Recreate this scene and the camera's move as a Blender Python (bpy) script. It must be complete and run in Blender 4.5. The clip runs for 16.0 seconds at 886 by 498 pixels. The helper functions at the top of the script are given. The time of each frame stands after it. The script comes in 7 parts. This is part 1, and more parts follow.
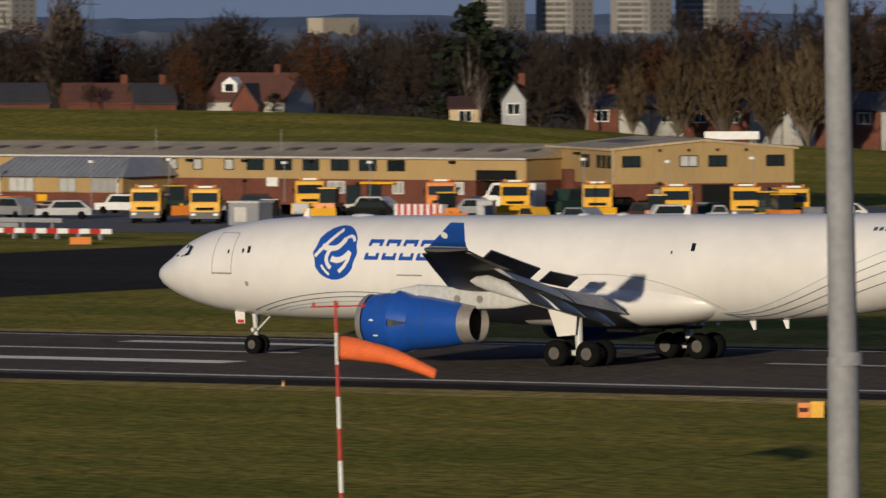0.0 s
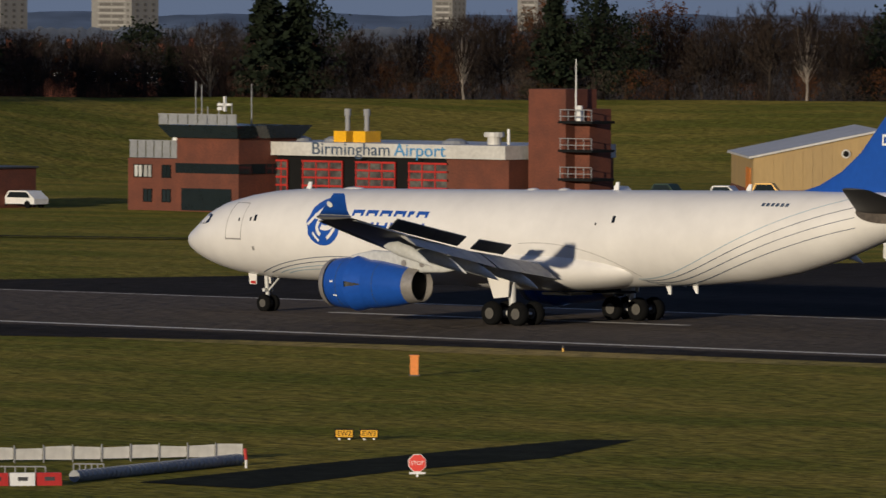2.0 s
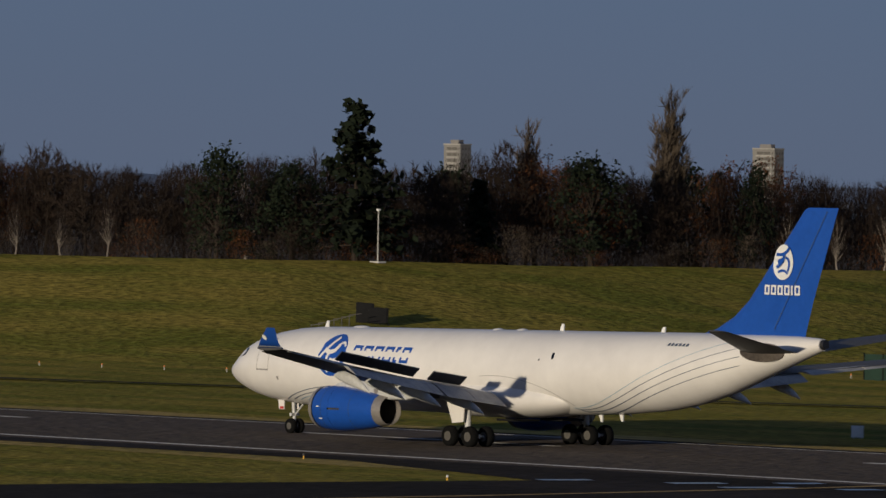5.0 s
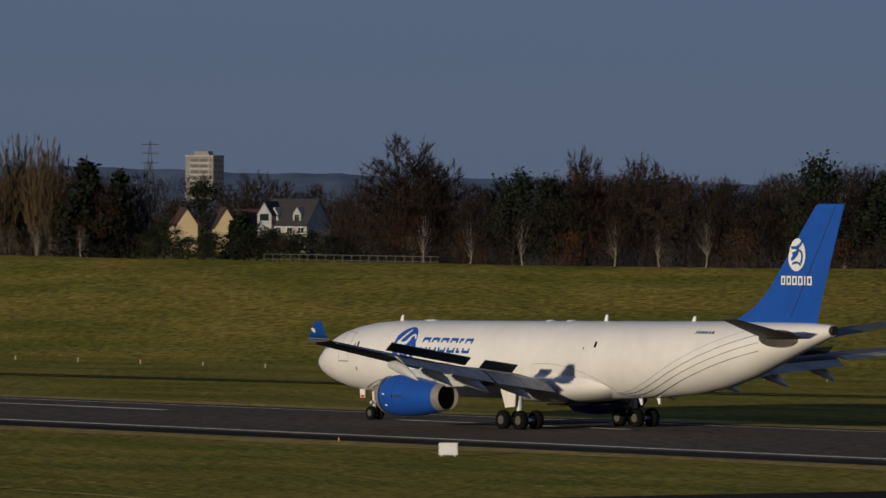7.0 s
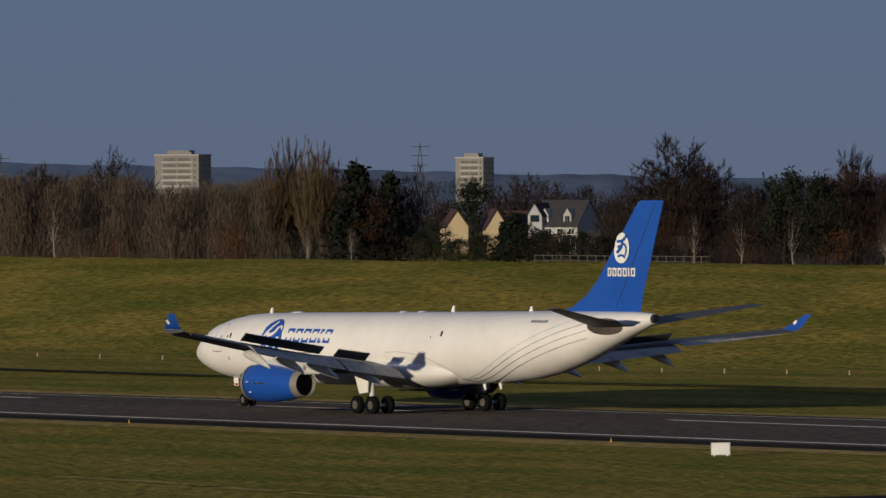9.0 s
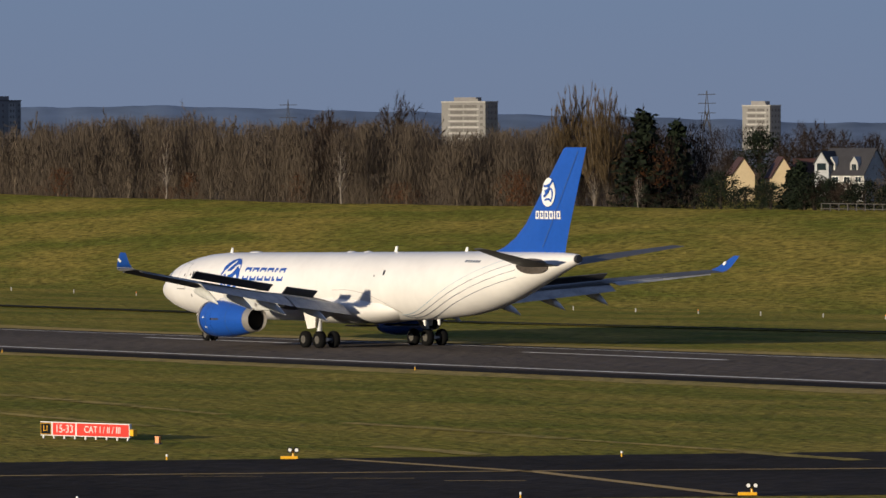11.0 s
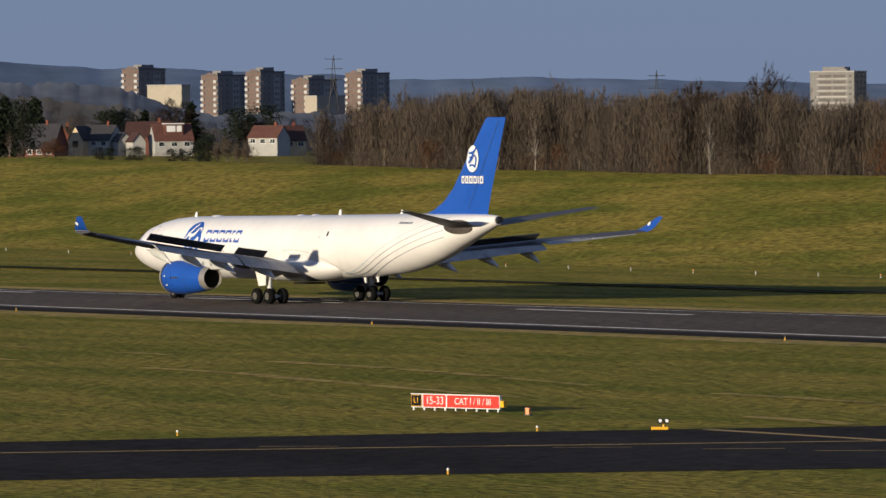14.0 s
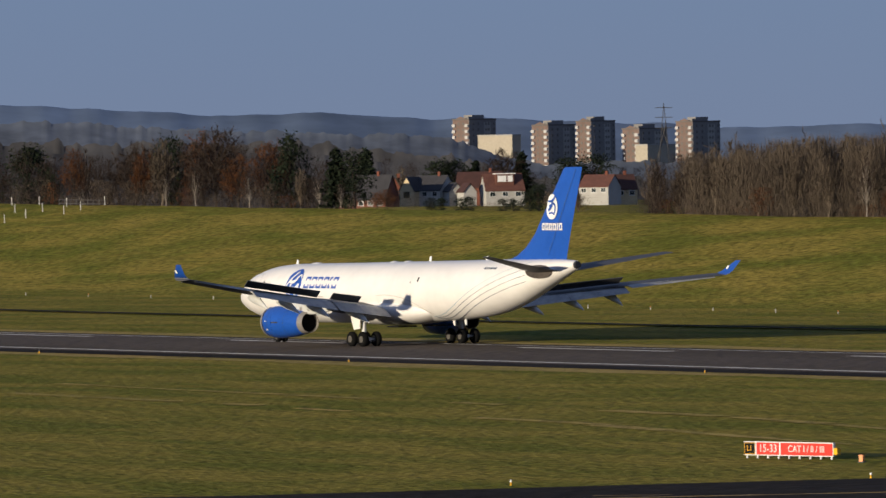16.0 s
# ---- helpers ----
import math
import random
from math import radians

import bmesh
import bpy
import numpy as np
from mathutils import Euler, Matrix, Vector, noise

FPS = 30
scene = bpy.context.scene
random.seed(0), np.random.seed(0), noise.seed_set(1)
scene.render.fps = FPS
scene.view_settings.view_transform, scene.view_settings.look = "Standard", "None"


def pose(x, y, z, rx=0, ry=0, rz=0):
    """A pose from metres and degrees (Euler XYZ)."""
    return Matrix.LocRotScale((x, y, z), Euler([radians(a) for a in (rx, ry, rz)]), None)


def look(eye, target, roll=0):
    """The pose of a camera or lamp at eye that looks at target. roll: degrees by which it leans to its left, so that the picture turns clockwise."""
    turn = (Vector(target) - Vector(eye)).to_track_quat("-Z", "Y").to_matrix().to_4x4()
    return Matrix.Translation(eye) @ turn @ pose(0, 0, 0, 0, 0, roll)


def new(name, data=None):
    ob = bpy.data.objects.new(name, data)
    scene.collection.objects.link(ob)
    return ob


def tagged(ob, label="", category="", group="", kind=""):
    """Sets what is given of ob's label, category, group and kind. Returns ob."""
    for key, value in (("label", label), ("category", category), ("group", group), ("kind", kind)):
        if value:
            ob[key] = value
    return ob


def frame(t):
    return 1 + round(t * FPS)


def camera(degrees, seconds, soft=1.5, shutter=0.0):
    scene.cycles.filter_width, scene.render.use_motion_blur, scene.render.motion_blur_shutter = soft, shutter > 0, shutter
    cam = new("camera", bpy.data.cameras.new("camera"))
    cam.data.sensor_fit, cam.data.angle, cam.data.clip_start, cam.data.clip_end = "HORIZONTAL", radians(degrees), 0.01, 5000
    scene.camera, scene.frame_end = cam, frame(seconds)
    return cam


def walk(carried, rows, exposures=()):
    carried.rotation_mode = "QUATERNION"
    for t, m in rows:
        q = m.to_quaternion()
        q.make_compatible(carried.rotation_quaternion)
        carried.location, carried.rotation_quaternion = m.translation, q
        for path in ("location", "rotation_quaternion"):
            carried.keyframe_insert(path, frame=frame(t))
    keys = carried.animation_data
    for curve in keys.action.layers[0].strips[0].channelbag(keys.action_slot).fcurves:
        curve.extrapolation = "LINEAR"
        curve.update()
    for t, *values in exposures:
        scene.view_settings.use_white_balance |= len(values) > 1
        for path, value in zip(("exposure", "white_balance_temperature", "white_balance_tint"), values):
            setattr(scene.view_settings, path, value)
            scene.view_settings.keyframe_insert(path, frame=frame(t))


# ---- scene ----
cam = camera(5.8145, 16.0, shutter=0.12)
EYE_HEIGHT = 19.56
# seconds, pan to the left from straight across the runway, tilt, roll in degrees
PAN = (
    (0, 32.999, -1.715, -0.283), (0.5, 35.504, -1.838, -0.243), (1, 37.607, -1.914, -0.310), (1.5, 39.540, -1.979, -0.102),
    (2, 40.983, -1.735, 0.209), (2.5, 42.500, -1.661, 0.251), (3, 45.258, -1.292, 0.305), (3.5, 47.123, -0.939, 0.734),
    (4, 47.713, -0.699, 0.888), (4.2, 47.870, -0.655, 1.039), (6.3, 51.400, -0.489, 0.488), (6.5, 51.814, -0.447, 0.611),
    (7, 52.825, -0.610, 0.127), (7.5, 53.446, -0.679, -0.228), (8, 53.799, -0.681, -0.341), (8.5, 54.388, -0.660, -0.236),
    (9, 54.603, -0.600, -0.361), (9.5, 55.182, -0.716, -0.281), (10, 56.173, -1.231, -0.420), (10.2, 56.181, -1.081, -0.350),
    (12.3, 57.339, -1.064, -0.305), (12.5, 57.480, -1.120, -0.422), (13, 57.861, -1.297, -0.442), (13.5, 58.244, -1.327, -0.431),
    (14, 58.912, -1.113, -0.531), (14.5, 59.466, -1.181, -0.661), (15, 59.957, -1.019, -0.549), (15.5, 60.494, -0.794, -0.414),
    (16, 61.086, -0.761, -1.060),
)
EXPOSURES = ((0.0, -0.3), (2.5, -0.35), (4.0, -0.42), (6.0, -0.6), (7.5, -0.55), (9.0, -0.38), (9.5, -0.25), (10.0, 0.0), (12.5, 0.3), (15.5, 0.4), (16.0, 0.33))
walk(cam, [(t, pose(0, 0, EYE_HEIGHT, 90 + tilt, 0, pan) @ pose(0, 0, 0, 0, 0, roll)) for t, pan, tilt, roll in PAN], EXPOSURES)

RUNWAY_Y = 386.55
# seconds, place of the aircraft's nose along the runway, its heading
ROLLOUT = (
    (0, -269.12, -0.82), (0.5, -292.15, -0.78), (1, -314.25, -0.72), (1.5, -335.46, -0.65),
    (2, -355.83, -0.57), (2.5, -375.54, -0.47), (3, -394.99, -0.36), (3.5, -413.73, -0.23),
    (4, -431.26, -0.11), (4.5, -448.16, 0.01), (5, -464.45, 0.13), (5.5, -480.18, 0.25),
    (6, -495.38, 0.37), (6.5, -510.09, 0.49), (7, -524.35, 0.61), (7.5, -538.09, 0.73),
    (8, -551.45, 0.85), (8.5, -564.45, 0.97), (9, -577.13, 1.09), (9.5, -589.25, 1.21),
    (10, -601.11, 1.33), (10.5, -613.40, 1.46), (11, -625.49, 1.58), (11.5, -637.40, 1.70),
    (12, -649.17, 1.82), (12.5, -660.83, 1.94), (13, -672.04, 2.06), (13.5, -683.18, 2.18),
    (14, -694.28, 2.30), (14.5, -705.36, 2.42), (15, -716.44, 2.54), (15.5, -727.55, 2.66),
    (16, -738.71, 2.78),
)

# ---- light ----
SUN_AZ, SUN_EL = -76.5, 7.0        # degrees: from +x towards +y; above the horizon
sun_way = Vector((math.cos(radians(SUN_AZ)) * math.cos(radians(SUN_EL)), math.sin(radians(SUN_AZ)) * math.cos(radians(SUN_EL)), math.sin(radians(SUN_EL))))
sun = new("sun", bpy.data.lights.new("sun", "SUN"))
sun.data.energy, sun.data.angle, sun.data.color = 4.4, radians(0.53), (1.0, 0.87, 0.67)
sun.matrix_world = look(sun_way * 900, (0, 0, 0))
world = bpy.data.worlds.new("sky")
scene.world = world
world.use_nodes = True
wn = world.node_tree.nodes
sky = wn.new("ShaderNodeTexSky")
sky.sky_type, sky.sun_disc = "NISHITA", False
sky.sun_elevation, sky.sun_rotation = radians(SUN_EL), radians(90 - SUN_AZ)
sky.air_density, sky.dust_density, sky.ozone_density = 1.0, 0.0, 6.0
wn["Background"].inputs["Strength"].default_value = 0.085
tint = wn.new("ShaderNodeMix")
tint.data_type, tint.blend_type = "RGBA", "MULTIPLY"
tint.inputs[0].default_value, tint.inputs[7].default_value = 1.0, (0.72, 0.74, 1.17, 1)
world.node_tree.links.new(sky.outputs["Color"], tint.inputs[6])
haze = wn.new("ShaderNodeMix")      # thin high haze evens out the blue
haze.data_type = "RGBA"
haze.inputs[0].default_value, haze.inputs[7].default_value = 0.65, (1.8, 2.42, 3.9, 1)
world.node_tree.links.new(tint.outputs[2], haze.inputs[6])
world.node_tree.links.new(haze.outputs[2], wn["Background"].inputs["Color"])


# ---- materials ----
def material(name, base, rough=0.6, metal=0.0, vary=0.15, scale=1.0, grain=8.0, bump=0.0, tint=None, per_object=0.0, stretch=(1, 1, 1), spec=0.5, coat=0.0, relief=0.05, fine_stretch=None, fuzz=None, fuzz_amount=0.13):
    """A surface with a base colour, varied at a coarse and a fine scale (sizes per metre), optional second tint in patches and relief."""
    m = bpy.data.materials.new(name)
    m.use_nodes = True
    n, l = m.node_tree.nodes, m.node_tree.links
    b = n["Principled BSDF"]
    b.inputs["Roughness"].default_value, b.inputs["Metallic"].default_value = rough, metal
    b.inputs["Specular IOR Level"].default_value, b.inputs["Coat Weight"].default_value = spec, coat
    if fuzz:
        b.inputs["Sheen Weight"].default_value, b.inputs["Sheen Roughness"].default_value, b.inputs["Sheen Tint"].default_value = fuzz_amount, 0.45, (*fuzz, 1)
    co, mp = n.new("ShaderNodeTexCoord"), n.new("ShaderNodeMapping")
    mp.inputs["Scale"].default_value = stretch
    l.new(co.outputs["Object"], mp.inputs["Vector"])
    coarse, fine = n.new("ShaderNodeTexNoise"), n.new("ShaderNodeTexNoise")
    coarse.inputs["Scale"].default_value, coarse.inputs["Detail"].default_value = scale, 7
    fine.inputs["Scale"].default_value, fine.inputs["Detail"].default_value = grain, 5
    mf = n.new("ShaderNodeMapping")
    mf.inputs["Scale"].default_value = fine_stretch or stretch
    l.new(co.outputs["Object"], mf.inputs["Vector"])
    l.new(mp.outputs["Vector"], coarse.inputs["Vector"])
    l.new(mf.outputs["Vector"], fine.inputs["Vector"])
    mix = n.new("ShaderNodeMix")
    mix.data_type = "RGBA"
    mix.inputs[6].default_value, mix.inputs[7].default_value = (*base, 1), (*(tint or [c * (1 - vary) for c in base]), 1)
    ramp = n.new("ShaderNodeMapRange")
    ramp.inputs["From Min"].default_value, ramp.inputs["From Max"].default_value = 0.38, 0.62
    l.new(coarse.outputs["Fac"], ramp.inputs["Value"])
    l.new(ramp.outputs["Result"], mix.inputs[0])
    hsv = n.new("ShaderNodeHueSaturation")
    val = n.new("ShaderNodeMapRange")
    val.inputs["From Min"].default_value, val.inputs["From Max"].default_value = 0.3, 0.7
    val.inputs["To Min"].default_value, val.inputs["To Max"].default_value = 1 - vary, 1 + vary
    l.new(fine.outputs["Fac"], val.inputs["Value"])
    l.new(mix.outputs[2], hsv.inputs["Color"])
    out = val.outputs["Result"]
    if per_object:
        info, mr, mul = n.new("ShaderNodeObjectInfo"), n.new("ShaderNodeMapRange"), n.new("ShaderNodeMath")
        mr.inputs["To Min"].default_value, mr.inputs["To Max"].default_value = 1 - per_object, 1 + per_object
        mul.operation = "MULTIPLY"
        l.new(info.outputs["Random"], mr.inputs["Value"])
        l.new(mr.outputs["Result"], mul.inputs[0])
        l.new(out, mul.inputs[1])
        out = mul.outputs[0]
    l.new(out, hsv.inputs["Value"])
    l.new(hsv.outputs["Color"], b.inputs["Base Color"])
    if bump:
        bp = n.new("ShaderNodeBump")
        bp.inputs["Strength"].default_value, bp.inputs["Distance"].default_value = bump, relief
        l.new(fine.outputs["Fac"], bp.inputs["Height"])
        l.new(bp.outputs["Normal"], b.inputs["Normal"])
    return m


M = {}
M["grass"] = material("grass", (0.064, 0.074, 0.012), 0.95, vary=0.68, scale=0.11, grain=2.2, bump=1.0, relief=0.36, tint=(0.18, 0.130, 0.029), stretch=(0.4, 1, 1), fine_stretch=(0.4, 0.5, 0.8), spec=0.03, fuzz=(0.40, 0.36, 0.06), fuzz_amount=0.11)
M["dry_grass"] = material("dry_grass", (0.34, 0.235, 0.085), 0.95, vary=0.5, scale=0.15, grain=1.6, bump=1.0, relief=0.6, tint=(0.22, 0.175, 0.055), stretch=(0.3, 1, 1), fine_stretch=(1, 0.3, 1), spec=0.03, fuzz=(0.5, 0.38, 0.12))
M["asphalt"] = material("asphalt", (0.040, 0.032, 0.026), 0.95, vary=0.22, scale=0.03, grain=2.0, bump=1.0, relief=0.35, tint=(0.068, 0.054, 0.044), stretch=(0.12, 1, 1), fine_stretch=(0.4, 0.3, 1), spec=0.05, fuzz=(0.5, 0.43, 0.37), fuzz_amount=0.035)
M["dark_asphalt"] = material("dark_asphalt", (0.012, 0.011, 0.010), 0.95, vary=0.35, scale=0.05, grain=1.5, bump=1.0, relief=0.3, tint=(0.024, 0.021, 0.019), stretch=(0.3, 1, 1), fine_stretch=(0.5, 0.3, 1), spec=0.03, fuzz=(0.5, 0.43, 0.37), fuzz_amount=0.008)
M["concrete"] = material("concrete", (0.095, 0.088, 0.08), 0.85, vary=0.2, scale=0.2, grain=3)
M["line_white"] = material("line_white", (0.55, 0.53, 0.49), 0.7, vary=0.18, scale=0.12, grain=2.5, tint=(0.36, 0.34, 0.31), fuzz=(0.9, 0.85, 0.75), fuzz_amount=0.09)
M["line_yellow"] = material("line_yellow", (0.27, 0.18, 0.04), 0.7, vary=0.25, scale=0.3, grain=3, fuzz=(0.8, 0.5, 0.1), fuzz_amount=0.05)
# grass darkened as if under a cast shadow, for the strip by the works
M["shadowed_grass"] = material("shadowed_grass", (0.030, 0.030, 0.016), 0.95, vary=0.4, scale=0.3, grain=2, spec=0.03)
M["fuselage_white"] = material("fuselage_white", (0.74, 0.71, 0.665), 0.34, vary=0.03, scale=0.25, grain=1.2, tint=(0.69, 0.66, 0.62), coat=0.1)
M["blue_paint"] = material("blue_paint", (0.012, 0.075, 0.36), 0.28, vary=0.06, scale=0.5, grain=3, coat=0.25)
# taken nearly black so the colour holds the shade under wing and tailplane
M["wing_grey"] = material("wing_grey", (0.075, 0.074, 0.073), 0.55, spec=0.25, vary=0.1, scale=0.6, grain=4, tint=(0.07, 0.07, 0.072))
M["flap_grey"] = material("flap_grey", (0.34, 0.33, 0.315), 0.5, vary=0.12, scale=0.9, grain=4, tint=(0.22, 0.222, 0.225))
M["flap_white"] = material("flap_white", (0.52, 0.52, 0.50), 0.4, vary=0.1, scale=0.8, grain=4)
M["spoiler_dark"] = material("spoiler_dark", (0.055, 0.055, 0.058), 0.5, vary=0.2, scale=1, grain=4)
M["bare_metal"] = material("bare_metal", (0.36, 0.33, 0.30), 0.45, 0.5, vary=0.1, scale=1, grain=5)
M["dark_metal"] = material("dark_metal", (0.03, 0.03, 0.032), 0.5, 0.4, vary=0.2)
M["rubber"] = material("rubber", (0.007, 0.007, 0.007), 0.95, spec=0.08, vary=0.2, scale=3, grain=20)
M["gear_white"] = material("gear_white", (0.55, 0.55, 0.53), 0.45, vary=0.12, scale=2, grain=10)
M["rim_metal"] = material("rim_metal", (0.13, 0.12, 0.105), 0.55, 0.3, vary=0.15)
M["cockpit_glass"] = material("cockpit_glass", (0.01, 0.012, 0.015), 0.06, vary=0.05)
M["line_dark"] = material("line_dark", (0.05, 0.08, 0.13), 0.4, vary=0.1)
M["line_pale"] = material("line_pale", (0.30, 0.42, 0.50), 0.4, vary=0.1)
M["seam"] = material("seam", (0.30, 0.28, 0.26), 0.5, vary=0.2)
M["red_paint"] = material("red_paint", (0.45, 0.025, 0.018), 0.45, vary=0.12, scale=1, grain=6)
M["white_paint"] = material("white_paint", (0.75, 0.74, 0.71), 0.5, vary=0.08, scale=0.8, grain=6)
M["yellow_paint"] = material("yellow_paint", (0.78, 0.40, 0.012), 0.4, vary=0.1, scale=1, grain=6)
M["orange_paint"] = material("orange_paint", (0.72, 0.22, 0.03), 0.45, vary=0.1, scale=1, grain=6)
M["orange_cloth"] = material("orange_cloth", (0.85, 0.16, 0.04), 0.8, vary=0.12, scale=1.5, grain=14, bump=0.3)
M["black_paint"] = material("black_paint", (0.009, 0.009, 0.009), 0.8, spec=0.15, vary=0.15)
M["steel_grey"] = material("steel_grey", (0.28, 0.28, 0.285), 0.75, 0.1, vary=0.1, scale=1.5, grain=10)
M["window_glass"] = material("window_glass", (0.016, 0.024, 0.028), 0.08, vary=0.1, per_object=0.4)
M["blind"] = material("blind", (0.40, 0.40, 0.38), 0.6, vary=0.1, per_object=0.3)
M["tan_panel"] = material("tan_panel", (0.40, 0.265, 0.105), 0.6, vary=0.07, scale=0.25, grain=5, tint=(0.35, 0.235, 0.10), stretch=(1, 1, 0.15))
M["tan_roof"] = material("tan_roof", (0.50, 0.38, 0.22), 0.8, vary=0.15, scale=0.3, grain=2, tint=(0.36, 0.28, 0.18))
M["brick"] = material("brick", (0.145, 0.042, 0.022), 0.85, vary=0.18, scale=0.6, grain=7, tint=(0.11, 0.034, 0.019))
M["green_sheet"] = material("green_sheet", (0.003, 0.042, 0.030), 0.9, spec=0.08, vary=0.1, scale=0.4, grain=5, stretch=(1, 1, 0.1))
M["grey_sheet"] = material("grey_sheet", (0.29, 0.295, 0.30), 0.5, 0.2, vary=0.12, scale=0.5, grain=4)
M["white_sheet"] = material("white_sheet", (0.55, 0.53, 0.49), 0.5, vary=0.12, scale=0.3, grain=3)
M["render_white"] = material("render_white", (0.40, 0.385, 0.35), 0.85, vary=0.1, scale=0.4, grain=4, per_object=0.12)
M["render_cream"] = material("render_cream", (0.54, 0.42, 0.25), 0.85, vary=0.1, scale=0.4, grain=4)
M["tile_red"] = material("tile_red", (0.055, 0.020, 0.014), 0.85, vary=0.2, scale=0.6, grain=5)
M["tile_roof_red"] = material("tile_roof_red", (0.12, 0.046, 0.030), 0.85, vary=0.2, scale=0.6, grain=5)
M["tile_grey"] = material("tile_grey", (0.035, 0.033, 0.036), 0.85, vary=0.2, scale=0.6, grain=5)
M["tower_concrete"] = material("tower_concrete", (0.33, 0.315, 0.29), 0.85, vary=0.1, scale=0.1, grain=1, per_object=0.1)
M["tower_brown"] = material("tower_brown", (0.115, 0.100, 0.092), 0.85, vary=0.1, scale=0.1, grain=1)
M["bark"] = material("bark", (0.040, 0.031, 0.025), 0.95, vary=0.25, scale=1, grain=6, per_object=0.3, spec=0.1)
M["twig"] = material("twig", (0.036, 0.025, 0.019), 0.95, vary=0.25, scale=0.6, grain=3, per_object=0.35, spec=0.1)
M["twig_pale"] = material("twig_pale", (0.108, 0.084, 0.062), 0.95, vary=0.25, scale=0.6, grain=3, per_object=0.2, spec=0.1)
M["leaf_russet"] = material("leaf_russet", (0.085, 0.034, 0.013), 0.9, vary=0.3, scale=0.6, grain=3, per_object=0.25, spec=0.1)
M["needle"] = material("needle", (0.012, 0.018, 0.009), 0.9, vary=0.3, scale=0.6, grain=3, per_object=0.25, spec=0.15)
M["bark_pale"] = material("bark_pale", (0.15, 0.118, 0.085), 0.95, vary=0.25, scale=1, grain=6, per_object=0.25, spec=0.1)
M["birch_bark"] = material("birch_bark", (0.25, 0.215, 0.18), 0.9, vary=0.25, scale=1, grain=6, spec=0.1)
M["twig_gold"] = material("twig_gold", (0.105, 0.072, 0.036), 0.95, vary=0.25, scale=0.6, grain=3, per_object=0.2, spec=0.1)
M["tower_grey"] = material("tower_grey", (0.20, 0.188, 0.18), 0.85, vary=0.1, scale=0.1, grain=1, per_object=0.1)
M["root_metal"] = material("root_metal", (0.20, 0.165, 0.135), 0.35, 0.8, vary=0.2, scale=1, grain=5)
M["reverser_inside"] = material("reverser_inside", (0.10, 0.10, 0.10), 0.5, 0.3, vary=0.4, scale=2, grain=6)
# distance haze over the hills is put into their colour as pale blue
M["hill_hazed"] = material("hill_hazed", (0.17, 0.215, 0.28), 0.95, vary=0.2, scale=0.004, grain=0.03, spec=0.02)
# greys lightened and cooled to paint haze onto far woods and pylons
M["far_haze_grey"] = material("far_haze_grey", (0.068, 0.066, 0.068), 0.95, vary=0.25, scale=0.01, grain=0.12, spec=0.02)
M["far_wood_haze_blue"] = material("far_wood_haze_blue", (0.10, 0.115, 0.145), 0.95, vary=0.2, scale=0.01, grain=0.12, spec=0.02)
M["tower_cream"] = material("tower_cream", (0.36, 0.315, 0.245), 0.85, vary=0.08, scale=0.1, grain=1)
M["tower_pale"] = material("tower_pale", (0.42, 0.41, 0.40), 0.8, vary=0.08, scale=0.1, grain=1)
M["tower_brick"] = material("tower_brick", (0.15, 0.10, 0.082), 0.85, vary=0.15, scale=0.1, grain=1)
M["tower_white"] = material("tower_white", (0.21, 0.20, 0.185), 0.85, vary=0.08, scale=0.1, grain=1, per_object=0.1)


